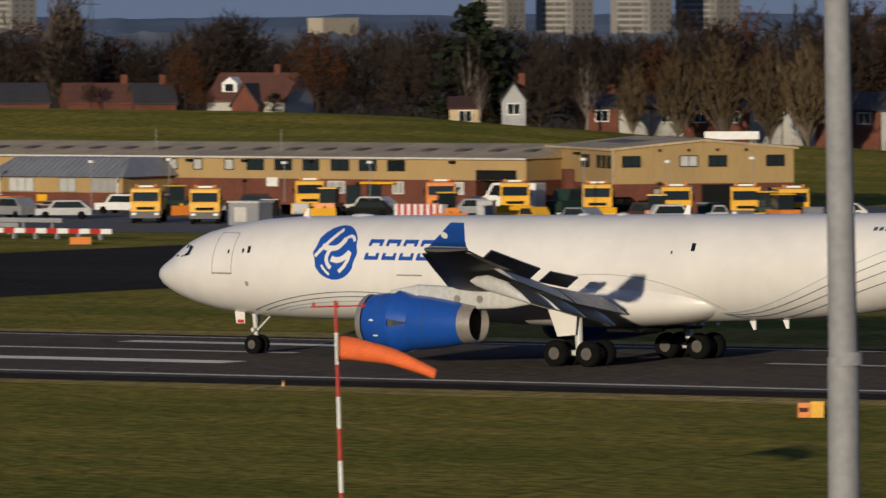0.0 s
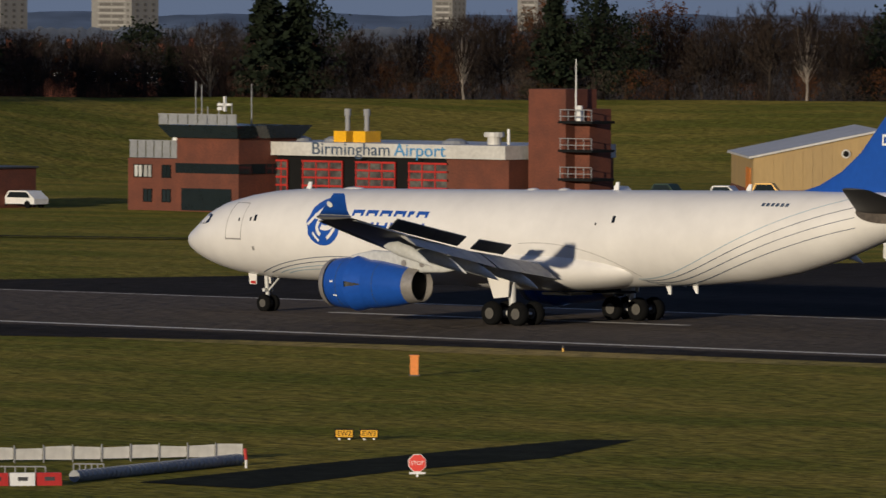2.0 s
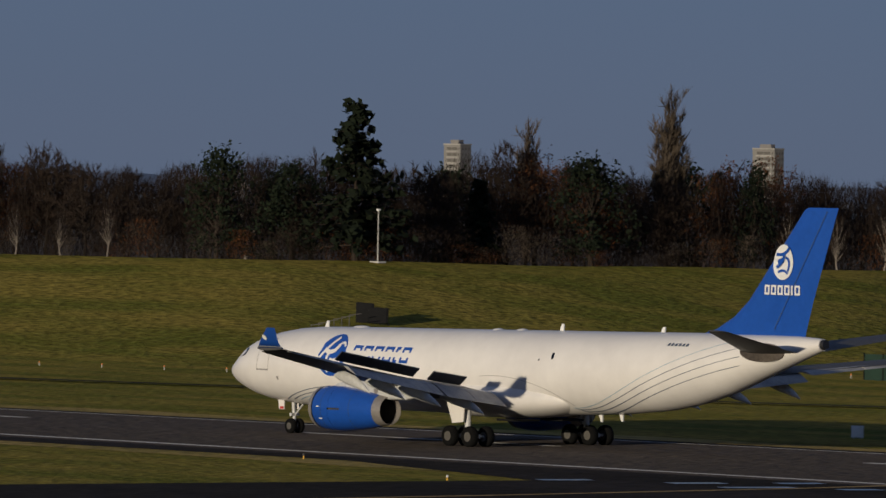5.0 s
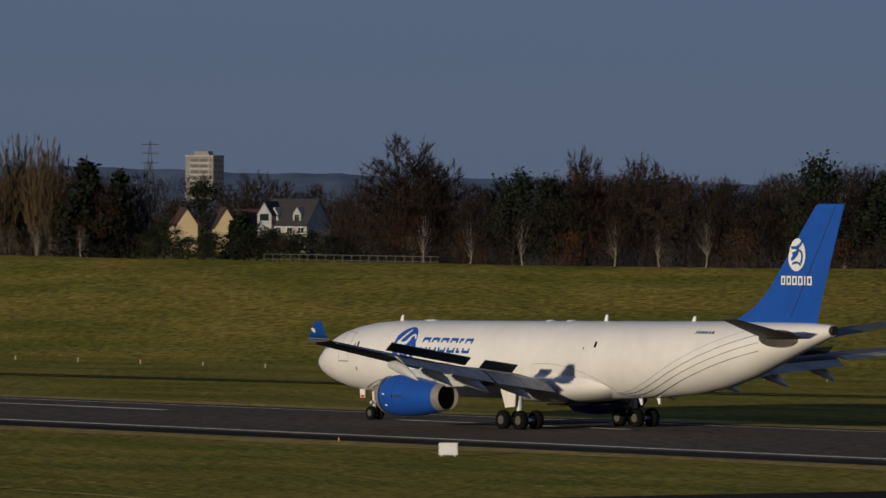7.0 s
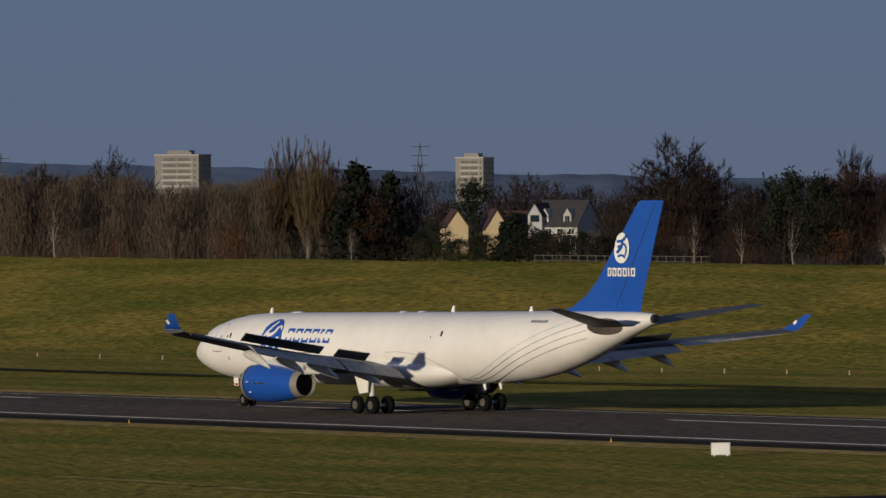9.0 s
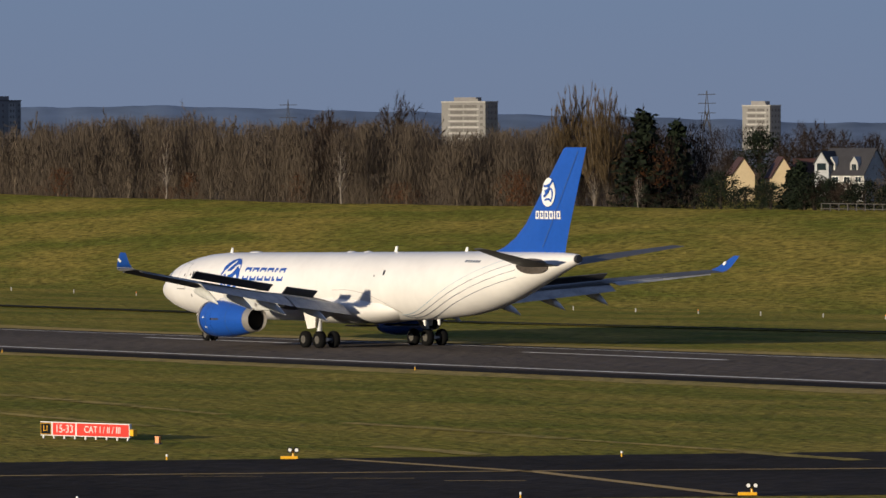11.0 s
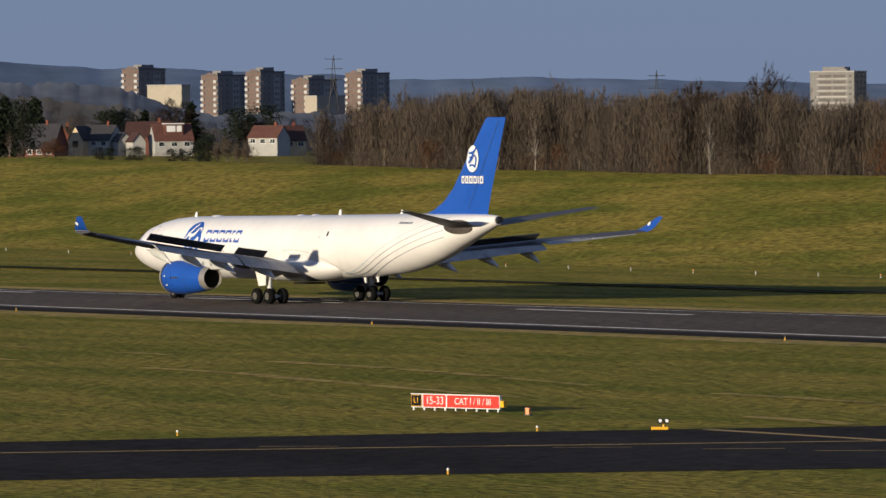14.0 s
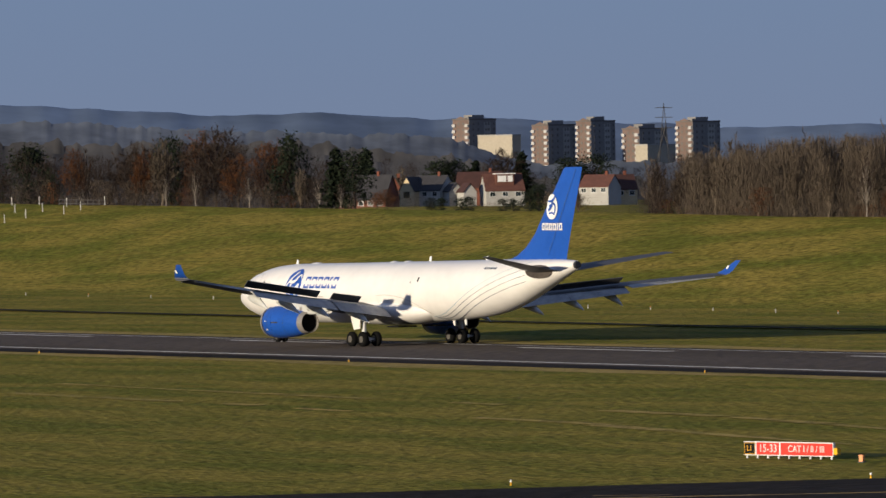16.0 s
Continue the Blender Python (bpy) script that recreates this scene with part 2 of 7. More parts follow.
# ---- building blocks ----
class Shape:
    """Vertices and faces gathered piece by piece."""
    def __init__(self):
        self.v, self.f, self.n = [], [], 0

    def add(self, v, f):
        v = np.asarray(v, float).reshape(-1, 3)
        self.v.append(v)
        self.f += [tuple(int(i) + self.n for i in q) for q in f]
        self.n += len(v)
        return self

    def box(self, x0, x1, y0, y1, z0, z1):
        v = [(x, y, z) for z in (z0, z1) for x, y in ((x0, y0), (x1, y0), (x1, y1), (x0, y1))]
        return self.add(v, [(3, 2, 1, 0), (4, 5, 6, 7), (0, 1, 5, 4), (1, 2, 6, 5), (2, 3, 7, 6), (3, 0, 4, 7)])

    def bar(self, a, b, r0, r1=None, n=8, caps=True):
        """A round bar from a to b."""
        a, b = Vector(a), Vector(b)
        r1 = r0 if r1 is None else r1
        q = (b - a).to_track_quat("Z", "Y")
        v = []
        for p, r in ((a, r0), (b, r1)):
            v += [p + q @ Vector((r * math.cos(2 * math.pi * i / n), r * math.sin(2 * math.pi * i / n), 0)) for i in range(n)]
        f = [(i, (i + 1) % n, n + (i + 1) % n, n + i) for i in range(n)]
        if caps:
            f += [tuple(range(n))[::-1], tuple(range(n, 2 * n))]
        return self.add([tuple(p) for p in v], f)

    def rings(self, rings, closed=True, caps=True):
        """A skin over rings of equally many points."""
        k, n = len(rings), len(rings[0])
        v = np.concatenate([np.asarray(r, float) for r in rings])
        m = n if closed else n - 1
        f = [(i * n + j, i * n + (j + 1) % n, (i + 1) * n + (j + 1) % n, (i + 1) * n + j) for i in range(k - 1) for j in range(m)]
        if caps and closed:
            f += [tuple(range(n))[::-1], tuple(range((k - 1) * n, k * n))]
        return self.add(v, f)

    def prism(self, outline, depth):
        """An outline of 3D points, thickened by the vector depth."""
        n = len(outline)
        o = np.asarray(outline, float)
        v = np.concatenate([o, o + np.asarray(depth, float)])
        return self.add(v, [tuple(range(n))[::-1], tuple(range(n, 2 * n))] + [(i, (i + 1) % n, n + (i + 1) % n, n + i) for i in range(n)])

    def mesh(self, name, mat, smooth=False):
        me = bpy.data.meshes.new(name)
        me.from_pydata(np.concatenate(self.v).tolist(), [], self.f)
        bm = bmesh.new()
        bm.from_mesh(me)
        bmesh.ops.recalc_face_normals(bm, faces=bm.faces)
        bm.to_mesh(me)
        bm.free()
        me.materials.append(M[mat])
        if smooth:
            for p in me.polygons:
                p.use_smooth = True
            me.set_sharp_from_angle(angle=radians(40))
        return me


def part(name, shape, mat, parent=None, label="", smooth=False):
    ob = new(name, shape.mesh(name, mat, smooth))
    ob.parent = parent
    return tagged(ob, label) if label else ob


def thing(name, x, y, z, rz, label, category, group="", kind=""):
    ob = new(name)
    ob.matrix_world = pose(x, y, z, 0, 0, rz)
    return tagged(ob, label, category, group, kind)


def letters(name, text, size, mat, parent, m, depth=0.01, align="CENTER"):
    """Raised lettering in the built-in font, lying in the plane of the pose m."""
    cu = bpy.data.curves.new(name, "FONT")
    cu.body, cu.size, cu.extrude, cu.align_x, cu.align_y = text, size, depth, align, "CENTER"
    tmp = new(name, cu)
    me = bpy.data.meshes.new_from_object(tmp.evaluated_get(bpy.context.evaluated_depsgraph_get()))
    bpy.data.objects.remove(tmp)
    me.name = name
    me.materials.clear()
    me.materials.append(M[mat])
    ob = new(name, me)
    ob.parent = parent
    ob.matrix_local = m
    return ob


# ---- ground ----
FOOT = ((-180, 700), (20, 700), (40, 690), (43, 640), (46, 552), (48, 524), (50, 500), (53, 486), (57, 482), (64, 500), (70, 520), (80, 560), (180, 560))
RISE = ((-180, 100), (43, 100), (46, 75), (50, 60), (57, 60), (70, 80), (180, 80))
CREST = ((-180, -1.15), (29, -1.15), (31.4, -1.0), (33.3, -0.84), (35.9, -0.765), (38.4, -0.75), (45, -0.745), (50, -0.735), (52, -0.722), (55, -0.675), (57.5, -0.63), (60.4, -0.53), (64, -0.41), (68, -0.36), (180, -0.36))

# fall of the land behind the crest, gentler where houses stand
FALL = ((-180, 0.0207), (29, 0.0207), (33, 0.0155), (36, 0.0138), (50, 0.0133), (53, 0.0127), (53.4, 0.004), (54.8, 0.004), (55.2, 0.0122), (59.2, 0.0105), (59.6, 0.004), (61.8, 0.004), (62.2, 0.0085), (72, 0.007), (180, 0.007))


def along(table, a):
    return float(np.interp(a, [r[0] for r in table], [r[1] for r in table]))


def reach(a):
    """Distances of the bank's foot and crest, and the crest's height, in the direction a (degrees from +y towards -x)."""
    c = max(0.2, math.cos(radians(a))) if abs(a) < 85 else 0.2
    foot = along(FOOT, a) / c
    crest = foot + along(RISE, a) / c
    return foot, crest, EYE_HEIGHT + crest * math.tan(radians(along(CREST, a)))


def land(a, r):
    """The ground's height."""
    foot, crest, top = reach(a)
    if r <= foot:
        return 0.0
    u = min(1.0, (r - foot) / (crest - foot))
    return top * (u * u * (3 - 2 * u) * 0.5 + u * 0.5) - min(80.0, max(0.0, r - crest - 3)) * 0.06 - max(0.0, r - crest - 83) * along(FALL, a)


def polar(a, r, dz=0.0):
    return (-r * math.sin(radians(a)), r * math.cos(radians(a)), land(a, r) + dz)


def build_ground():
    angles = list(np.arange(-180, 18, 6)) + list(np.arange(18, 82, 0.4)) + list(np.arange(82, 180, 6))
    steps = list(np.linspace(0, 1, 13))
    rings = []
    for k in range(30):
        ring = []
        for a in angles:
            foot, crest, _ = reach(a)
            if k < 6:
                r = (2, 80, 160, 260, 360, foot * 0.97 if foot * 0.97 > 370 else 370)[k]
            elif k < 19:
                r = foot + steps[k - 6] * (crest - foot)
            else:
                r = crest + (6, 20, 50, 100, 200, 350, 600, 1000, 1700, 2800, 4600)[k - 19]
            x, y, z = polar(a, r)
            z += 0.25 * noise.noise((x * 0.05, y * 0.05, 0)) * (6 < k < 19)
            ring.append((x, y, z))
        rings.append(ring)
    s = Shape().rings(rings, True, False)
    s.add([(0, 0, 0)], [])
    n = len(angles)
    s.f += [(s.n - 1, (i + 1) % n, i) for i in range(n)]
    return tagged(part("ground", s, "grass", smooth=True), "rough winter grass field rising to a long bank", "ground", kind="structure")


def sheet(name, outline, z, mat, label, kind="structure"):
    s = Shape().add([(x, y, z) for x, y in outline], [tuple(range(len(outline)))])
    return tagged(part(name, s, mat), label, name.split("_")[0], kind=kind)


build_ground()
NEAR, FAR_EDGE = RUNWAY_Y - 22.85, RUNWAY_Y + 22.85
RUNWAY_FAR = ((-1600, 393.5), (-700, 393.5), (-650, 394.5), (-575, 398), (-460, 402), (-330, 405), (500, 405))


def strip(name, x_values, near, far, z, mat, label, category):
    """A ground strip between two edges, each a function of x."""
    n = len(x_values)
    s = Shape().add([(x, near(x), z) for x in x_values] + [(x, far(x), z) for x in x_values], [(i, i + 1, n + i + 1, n + i) for i in range(n - 1)])
    return tagged(part(name, s, mat), label, category, kind="structure")


def far_edge(x):
    return along(RUNWAY_FAR, x)


stretch_x = list(np.arange(-1600, 501, 25.0))
strip("runway", stretch_x, lambda x: NEAR - 7.5, far_edge, 0.03, "asphalt", "worn grey asphalt runway with faded rubber marks", "runway")
strip("shoulder_near", stretch_x, lambda x: NEAR - 7.8, lambda x: NEAR - 2.6, 0.036, "dark_asphalt", "darker asphalt shoulder strip of the runway", "shoulder")
strip("shoulder_far", stretch_x, lambda x: far_edge(x) - 1.6, lambda x: far_edge(x) + 0.2, 0.036, "dark_asphalt", "darker asphalt shoulder strip of the runway", "shoulder")
verge_rng = random.Random(17)


def ragged_verge(name, y_in, y_out, ragged, label):
    """A dry strip with an uneven outer edge along the runway."""
    xs = np.arange(-1600, 501, 3.0)
    edge = np.convolve([verge_rng.uniform(-1, 1) for _ in range(len(xs) + 8)], np.ones(9) / 4, "valid") * ragged
    s = Shape().add([(x, y_in, 0.02) for x in xs] + [(x, y_out + e, 0.02) for x, e in zip(xs, edge)], [(i, i + 1, len(xs) + i + 1, len(xs) + i) for i in range(len(xs) - 1)])
    return tagged(part(name, s, "dry_grass"), label, "verge", kind="structure")


ragged_verge("dry_verge", NEAR - 7.6, NEAR - 12.5, 1.6, "dry yellowed grass verge along the runway")
strip("dry_verge_far", stretch_x, far_edge, lambda x: far_edge(x) + 5 + 1.5 * math.sin(x * 0.11), 0.02, "dry_grass", "dry yellowed grass verge beyond the runway", "verge")
strip("edge_line_near", stretch_x, lambda x: NEAR - 0.45, lambda x: NEAR + 0.45, 0.044, "line_white", "white painted runway edge line", "road marking")
strip("edge_line_far", stretch_x, lambda x: far_edge(x) - 2.6, lambda x: far_edge(x) - 2.1, 0.044, "line_white", "white painted runway edge line", "road marking")
sheet("exit_taxiway", ((-470, 130), (-425, 130), (-381, 199), (-352, 260), (-346, 291), (-349, 326), (-341, 347), (-322, 354), (-300, 357), (-420, 357), (-388, 346), (-391, 328), (-396, 293), (-413, 248), (-421, 220)), 0.025, "dark_asphalt", "dark asphalt exit taxiway joining the runway")
sheet("cross_taxiway", ((-404, 403), (-305, 404), (-315, 415), (-326, 440), (-326, 463), (-320, 575), (-379, 575), (-380, 539), (-383, 459)), 0.025, "dark_asphalt", "dark asphalt taxiway leading from the runway to the apron")
sheet("apron", ((-480, 575), (-200, 575), (-200, 668), (-480, 668)), 0.03, "concrete", "pale concrete apron before the maintenance sheds")
LANE = ((-1300, 476), (-1000, 449), (-880, 440), (-757, 437), (-690, 437), (-652, 436), (-606, 443), (-567, 449), (-520, 462), (-440, 494))
lx = np.arange(-1300, -439, 4.0)
ly = np.interp(lx, [p[0] for p in LANE], [p[1] for p in LANE])
lz = [max(land(math.degrees(math.atan2(-x, y + e)), math.hypot(x, y + e)) for e in (-2, 0, 2)) + 0.16 for x, y in zip(lx, ly)]
lane = Shape().add([(x, y + e, z) for e in (-1.2, 1.4) for x, y, z in zip(lx, ly, lz)], [(i, i + 1, len(lx) + i + 1, len(lx) + i) for i in range(len(lx) - 1)])
tagged(part("far_lane", lane, "dark_asphalt"), "narrow dark service lane at the foot of the bank", "lane", kind="structure")
for k in range(24):
    x0 = -1200.6 + k * 57.0
    s = Shape().add([(x0, RUNWAY_Y + 0.55, 0.045), (x0 + 27.5, RUNWAY_Y + 0.55, 0.045), (x0 + 27.5, RUNWAY_Y + 1.45, 0.045), (x0, RUNWAY_Y + 1.45, 0.045)], [(0, 1, 2, 3)])
    tagged(part("centre_line_stripe", s, "line_white"), "white painted centre line stripe on the runway", "road marking", "centre line stripes", "structure")
sheet("touchdown_bar", ((-278.5, 375.0), (-257.5, 375.0), (-257.5, 377.8), (-278.5, 377.8)), 0.045, "line_white", "broad white touchdown marking on the runway")


sheet("touchdown_bar_far", ((-278.5, 395.6), (-259.5, 395.6), (-259.5, 397.6), (-278.5, 397.6)), 0.045, "line_white", "broad white touchdown marking on the runway")


# ---- the aircraft ----
TOP = ((0, 4.2), (0.25, 4.62), (0.6, 4.88), (1.26, 5.26), (1.8, 5.68), (2.46, 6.12), (3.5, 6.55), (5.37, 6.98), (7.2, 7.26), (9.5, 7.42), (13.4, 7.50), (22, 7.60), (31.4, 7.74), (40, 7.86), (47, 7.98), (53, 8.02), (57, 8.0), (58.6, 7.88))
BELLY = ((0, 4.2), (0.25, 3.80), (0.6, 3.52), (1.62, 3.02), (2.8, 2.64), (4.23, 2.34), (7, 2.05), (10.1, 1.95), (20, 1.95), (30, 2.05), (37, 2.28), (40.5, 2.45), (44.8, 2.85), (47.5, 3.35), (50.4, 4.15), (54.1, 5.50), (57, 6.55), (58.6, 7.1))
HALF = ((0, 0.0), (0.25, 0.62), (0.6, 1.0), (1.26, 1.45), (2.46, 1.98), (3.5, 2.28), (5.37, 2.6), (7.2, 2.76), (9.5, 2.82), (40, 2.82), (44, 2.7), (47, 2.45), (50, 2.08), (54, 1.45), (57, 0.85), (58.6, 0.42))


def hull(s):
    """Middle height, half height and half width of the fuselage s metres behind the nose."""
    t, b, h = along(TOP, s), along(BELLY, s), along(HALF, s)
    return (t + b) / 2, (t - b) / 2, h


def side(s, z, out=0.012, left=1):
    """The point of the fuselage's side at the height z."""
    c, r, h = hull(s)
    u = max(-0.999, min(0.999, (z - c) / max(r, 1e-3)))
    return (s, -left * (h * math.sqrt(1 - u * u) + out), z + out * u)


def decal(name, outline, mat, parent, left=1, out=0.014, label=""):
    """A painted patch that follows the fuselage: a list of quads of (s, z) corners."""
    s = Shape()
    for quad in outline:
        s.add([side(a, b, out, left) for a, b in quad], [(0, 1, 2, 3)])
    return part(name, s, mat, parent, label)


def ribbon(points, width, n=24):
    """Quads of a line of that width through (s, z) points, smoothed."""
    p = np.array(points, float)
    u = np.linspace(0, 1, len(p))
    k = np.linspace(0, 1, n)
    c = [np.polyfit(u, p[:, i], min(3, len(p) - 1)) for i in (0, 1)]
    q = np.stack([np.polyval(c[0], k), np.polyval(c[1], k)], 1)
    d = np.gradient(q, axis=0)
    d /= np.linalg.norm(d, axis=1)[:, None]
    nrm = np.stack([-d[:, 1], d[:, 0]], 1) * width / 2
    a, b = q + nrm, q - nrm
    return [(tuple(a[i]), tuple(a[i + 1]), tuple(b[i + 1]), tuple(b[i])) for i in range(n - 1)]


def foil(chord, thick, n=12):
    """An aerofoil's outline: pairs of (part of the chord, height), round the section."""
    x = (1 - np.cos(np.linspace(0, math.pi, n))) / 2
    y = 5 * thick * (0.2969 * np.sqrt(x) - 0.126 * x - 0.3516 * x ** 2 + 0.2843 * x ** 3 - 0.1036 * x ** 4)
    up = [(a * chord, b * chord * 1.15) for a, b in zip(x, y)]
    lo = [(a * chord, -b * chord * 0.85) for a, b in zip(x[::-1], y[::-1])][1:-1]
    return up + lo


# distance from the middle, leading edge, trailing edge, height, thickness ratio
WING = ((2.2, 19.5, 31.2, 3.35, 0.13), (9.4, 25.1, 32.2, 4.1, 0.105), (14.5, 28.1, 34.0, 4.66, 0.10), (20.4, 31.5, 36.1, 5.32, 0.10), (28.9, 36.5, 39.1, 6.3, 0.11))


def wing_at(d, k):
    return float(np.interp(d, [w[0] for w in WING], [w[k] for w in WING]))


def aircraft():
    """A twin-engined freighter. Its own space: x back from the nose, -y to its left wing, z up from the ground."""
    jet = thing("cargo_jet", -269, RUNWAY_Y, 0, 0, "white twin-engined cargo jet with blue tail on the runway", "aircraft")
    st = [0.0, 0.06, 0.15, 0.25, 0.4, 0.6, 0.9, 1.26, 1.8, 2.4, 3, 3.6, 4.4, 5.4, 6.3, 7.2, 8.3, 9.5] + list(np.arange(12, 40, 4.0)) + list(np.arange(40, 58.7, 1.5)) + [58.6]
    rings = []
    for s in st:
        c, r, h = hull(s)
        if s == 0:
            r = h = 0.02
        elif s < 0.25:
            r, h = 0.42 * math.sqrt(s / 0.25), 0.62 * math.sqrt(s / 0.25)
        rings.append([(s, -h * math.sin(a), c + r * math.cos(a)) for a in np.linspace(0, 2 * math.pi, 57)[:-1]])
    body = part("fuselage", Shape().rings(rings), "fuselage_white", jet, smooth=True)
    # belly fairing
    rings = []
    for s in np.linspace(18, 37.2, 30):
        u = (s - 27.2) / 10.05 if s > 27.2 else (s - 27.2) / 9.4
        k = max(0.02, (1 - abs(u) ** 2.6)) ** 0.5
        rings.append([(s, -2.99 * k ** 0.5 * math.copysign(abs(math.sin(a)) ** 0.8, math.sin(a)), 3.25 + (1.35 if math.cos(a) > 0 else 1.42) * k * math.copysign(abs(math.cos(a)) ** 0.9, math.cos(a))) for a in np.linspace(0, 2 * math.pi, 41)[:-1]])
    part("belly_fairing", Shape().rings(rings), "fuselage_white", jet, smooth=True)
    # tail end
    part("tail_exhaust", Shape().bar((58.5, 0, 7.5), (58.85, 0, 7.53), 0.36, 0.30, 20), "dark_metal", jet, "dark exhaust opening", True)
    # cockpit panes
    for left in (1, -1):
        for quad in (((1.42, 5.24), (1.95, 5.22), (2.25, 5.84), (1.95, 5.82)), ((2.05, 5.20), (2.7, 5.20), (2.85, 5.82), (2.35, 5.86)), ((2.8, 5.22), (3.25, 5.32), (3.35, 5.75), (2.95, 5.82))):
            decal("cockpit_window", [quad], "cockpit_glass", jet, left, 0.02)
        # doors and small windows
        for a0, a1, b0, b1 in ((5.1, 6.45, 4.35, 6.5),):
            w = 0.035
            decal("door_outline", [((a0, b0), (a1, b0), (a1, b0 + 0.09), (a0, b0 + 0.09)), ((a0, b1), (a1, b1), (a1, b1 + w), (a0, b1 + w))] + [((a, b0 + i * (b1 - b0) / 6), (a + w, b0 + i * (b1 - b0) / 6), (a + w, b0 + (i + 1) * (b1 - b0) / 6), (a, b0 + (i + 1) * (b1 - b0) / 6)) for a in (a0, a1) for i in range(6)], "seam", jet, left)
        for a, b, w, h in ((6.1, 5.45, 0.12, 0.2), (7.45, 5.5, 0.2, 0.36), (35.4, 5.95, 0.24, 0.40), (34.2, 5.8, 0.10, 0.14), (7.1, 5.5, 0.14, 0.22), (7.35, 3.75, 0.2, 0.24)):
            decal("small_window", [((a, b), (a + w, b), (a + w, b + h), (a, b + h))], "cockpit_glass" if b > 4 else "seam", jet, left)
        decal("cargo_door_sill", [((17.2, 4.42), (18.8, 4.42), (18.8, 4.5), (17.2, 4.5))], "seam", jet, left)
        # round emblem: a blue disc with white figures
        c0, c1, R = 13.2, 5.58, 1.42
        quads = []
        for i in range(12):
            u0, u1 = -R + i * R / 6, -R + (i + 1) * R / 6
            for j in range(10):
                row = []
                for u, jj in ((u0, j), (u1, j), (u1, j + 1), (u0, j + 1)):
                    hh = math.sqrt(max(0, R * R - u * u))
                    row.append((c0 + u, c1 - hh + 2 * hh * jj / 10))
                quads.append(row)
        decal("emblem", quads, "blue_paint", jet, left, 0.014, "round blue emblem")
        figure = (((-1.25, -0.2), (-0.6, 0.5), (0.1, 1.2)), ((-0.9, 0.35), (0.0, 0.25), (0.5, 0.75)), ((0.5, 0.75), (0.85, 0.85), (1.1, 0.6)), ((-0.2, 0.3), (-0.5, -0.3), (-0.2, -0.8)), ((-0.2, -0.3), (0.4, -0.35), (0.95, 0.05)), ((0.95, 0.05), (0.8, -0.5), (0.3, -1.0)), ((-0.8, -0.65), (-0.6, -0.9), (-0.3, -1.15)))
        for i, pts in enumerate(figure):
            decal("emblem_figure", ribbon([(c0 + a, c1 + b) for a, b in pts], (0.2, 0.28, 0.16, 0.22, 0.3, 0.2, 0.14)[i], 12), "fuselage_white", jet, left, 0.026)
        # word mark: six slanted hollow blocks
        for i in range(6):
            a = 15.1 + i * 1.10
            w = 0.42 if i == 4 else 0.88
            if i == 5:
                a -= 0.42
            t = 0.2
            def slant(u, b):
                return (a + u + (b - 5.24) * 0.18, b)
            q = [(slant(0, 5.24), slant(w, 5.24), slant(w, 5.24 + t), slant(0, 5.24 + t)), (slant(0, 6.31 - t), slant(w, 6.31 - t), slant(w, 6.31), slant(0, 6.31)), (slant(0, 5.24 + t), slant(t, 5.24 + t), slant(t, 6.31 - t), slant(0, 6.31 - t))]
            if i != 4:
                q.append((slant(w - t, 5.24 + t), slant(w, 5.24 + t), slant(w, 6.31 - t), slant(w - t, 6.31 - t)))
            decal("mark_block", q, "blue_paint", jet, left, 0.014)
        # registration as plain bars
        for i in range(6):
            decal("registration_bar", [((45.9 + i * 0.34, 7.1), (46.12 + i * 0.34, 7.1), (46.16 + i * 0.34, 7.28), (45.94 + i * 0.34, 7.28))], "line_dark", jet, left)
        # sweeping lines fore and aft
        for i in range(4):
            o = i * 0.30
            decal("swoosh_line", ribbon([(7.2 + i * 0.75, 2.42), (9.2 + i * 0.65, 2.95 - o * 0.3), (12.5 + i * 0.4, 3.45 - o * 0.75), (17.0, 3.42 - o * 0.7)], 0.042), ("line_dark", "line_dark", "line_pale", "line_pale")[i], jet, left)
            decal("swoosh_line", ribbon([(36.6 + i * 0.15, 2.75 - 0.05 * i), (41.0, 3.7 - 0.32 * i), (46.0, 5.75 - 0.5 * i), (52.5, 7.75 - 0.58 * i)], 0.036), ("line_pale", "line_dark", "line_dark", "line_dark")[i], jet, left)
        decal("fairing_seam", ribbon([(28.5, 4.62), (31.5, 4.62), (34.5, 4.05), (37.0, 2.9)], 0.03), "seam", jet, left, 0.02)
    # dorsal aerials and fairings
    for s, h in ((9.3, 0.42), (33.3, 0.46), (43.2, 0.36)):
        t = along(TOP, s)
        part("aerial", Shape().prism([(s, -0.04, t - 0.08), (s + 0.42, -0.04, t - 0.08), (s + 0.45, -0.04, t + h), (s + 0.25, -0.04, t + h)], (0, 0.08, 0)), "white_paint", jet)
    for s, w in ((13.2, 1.5), (27.2, 0.7), (29.6, 0.7)):
        t = along(TOP, s)
        part("radome_blister", Shape().rings([[(s + w * u, 0.45 * k * math.cos(a), t - 0.06 + 0.16 * k * max(0, math.sin(a))) for a in np.linspace(0, 2 * math.pi, 13)[:-1]] for u, k in ((-0.5, 0.3), (-0.35, 0.8), (0, 1), (0.35, 0.8), (0.5, 0.3))]), "fuselage_white", jet, "", True)
    for s in (37.3, 39.3):
        b = along(BELLY, s)
        part("belly_aerial", Shape().prism([(s, -0.05, b + 0.1), (s + 0.4, -0.05, b + 0.1), (s + 0.4, -0.05, b - 0.45), (s + 0.25, -0.05, b - 0.45)], (0, 0.1, 0)), "white_paint", jet)
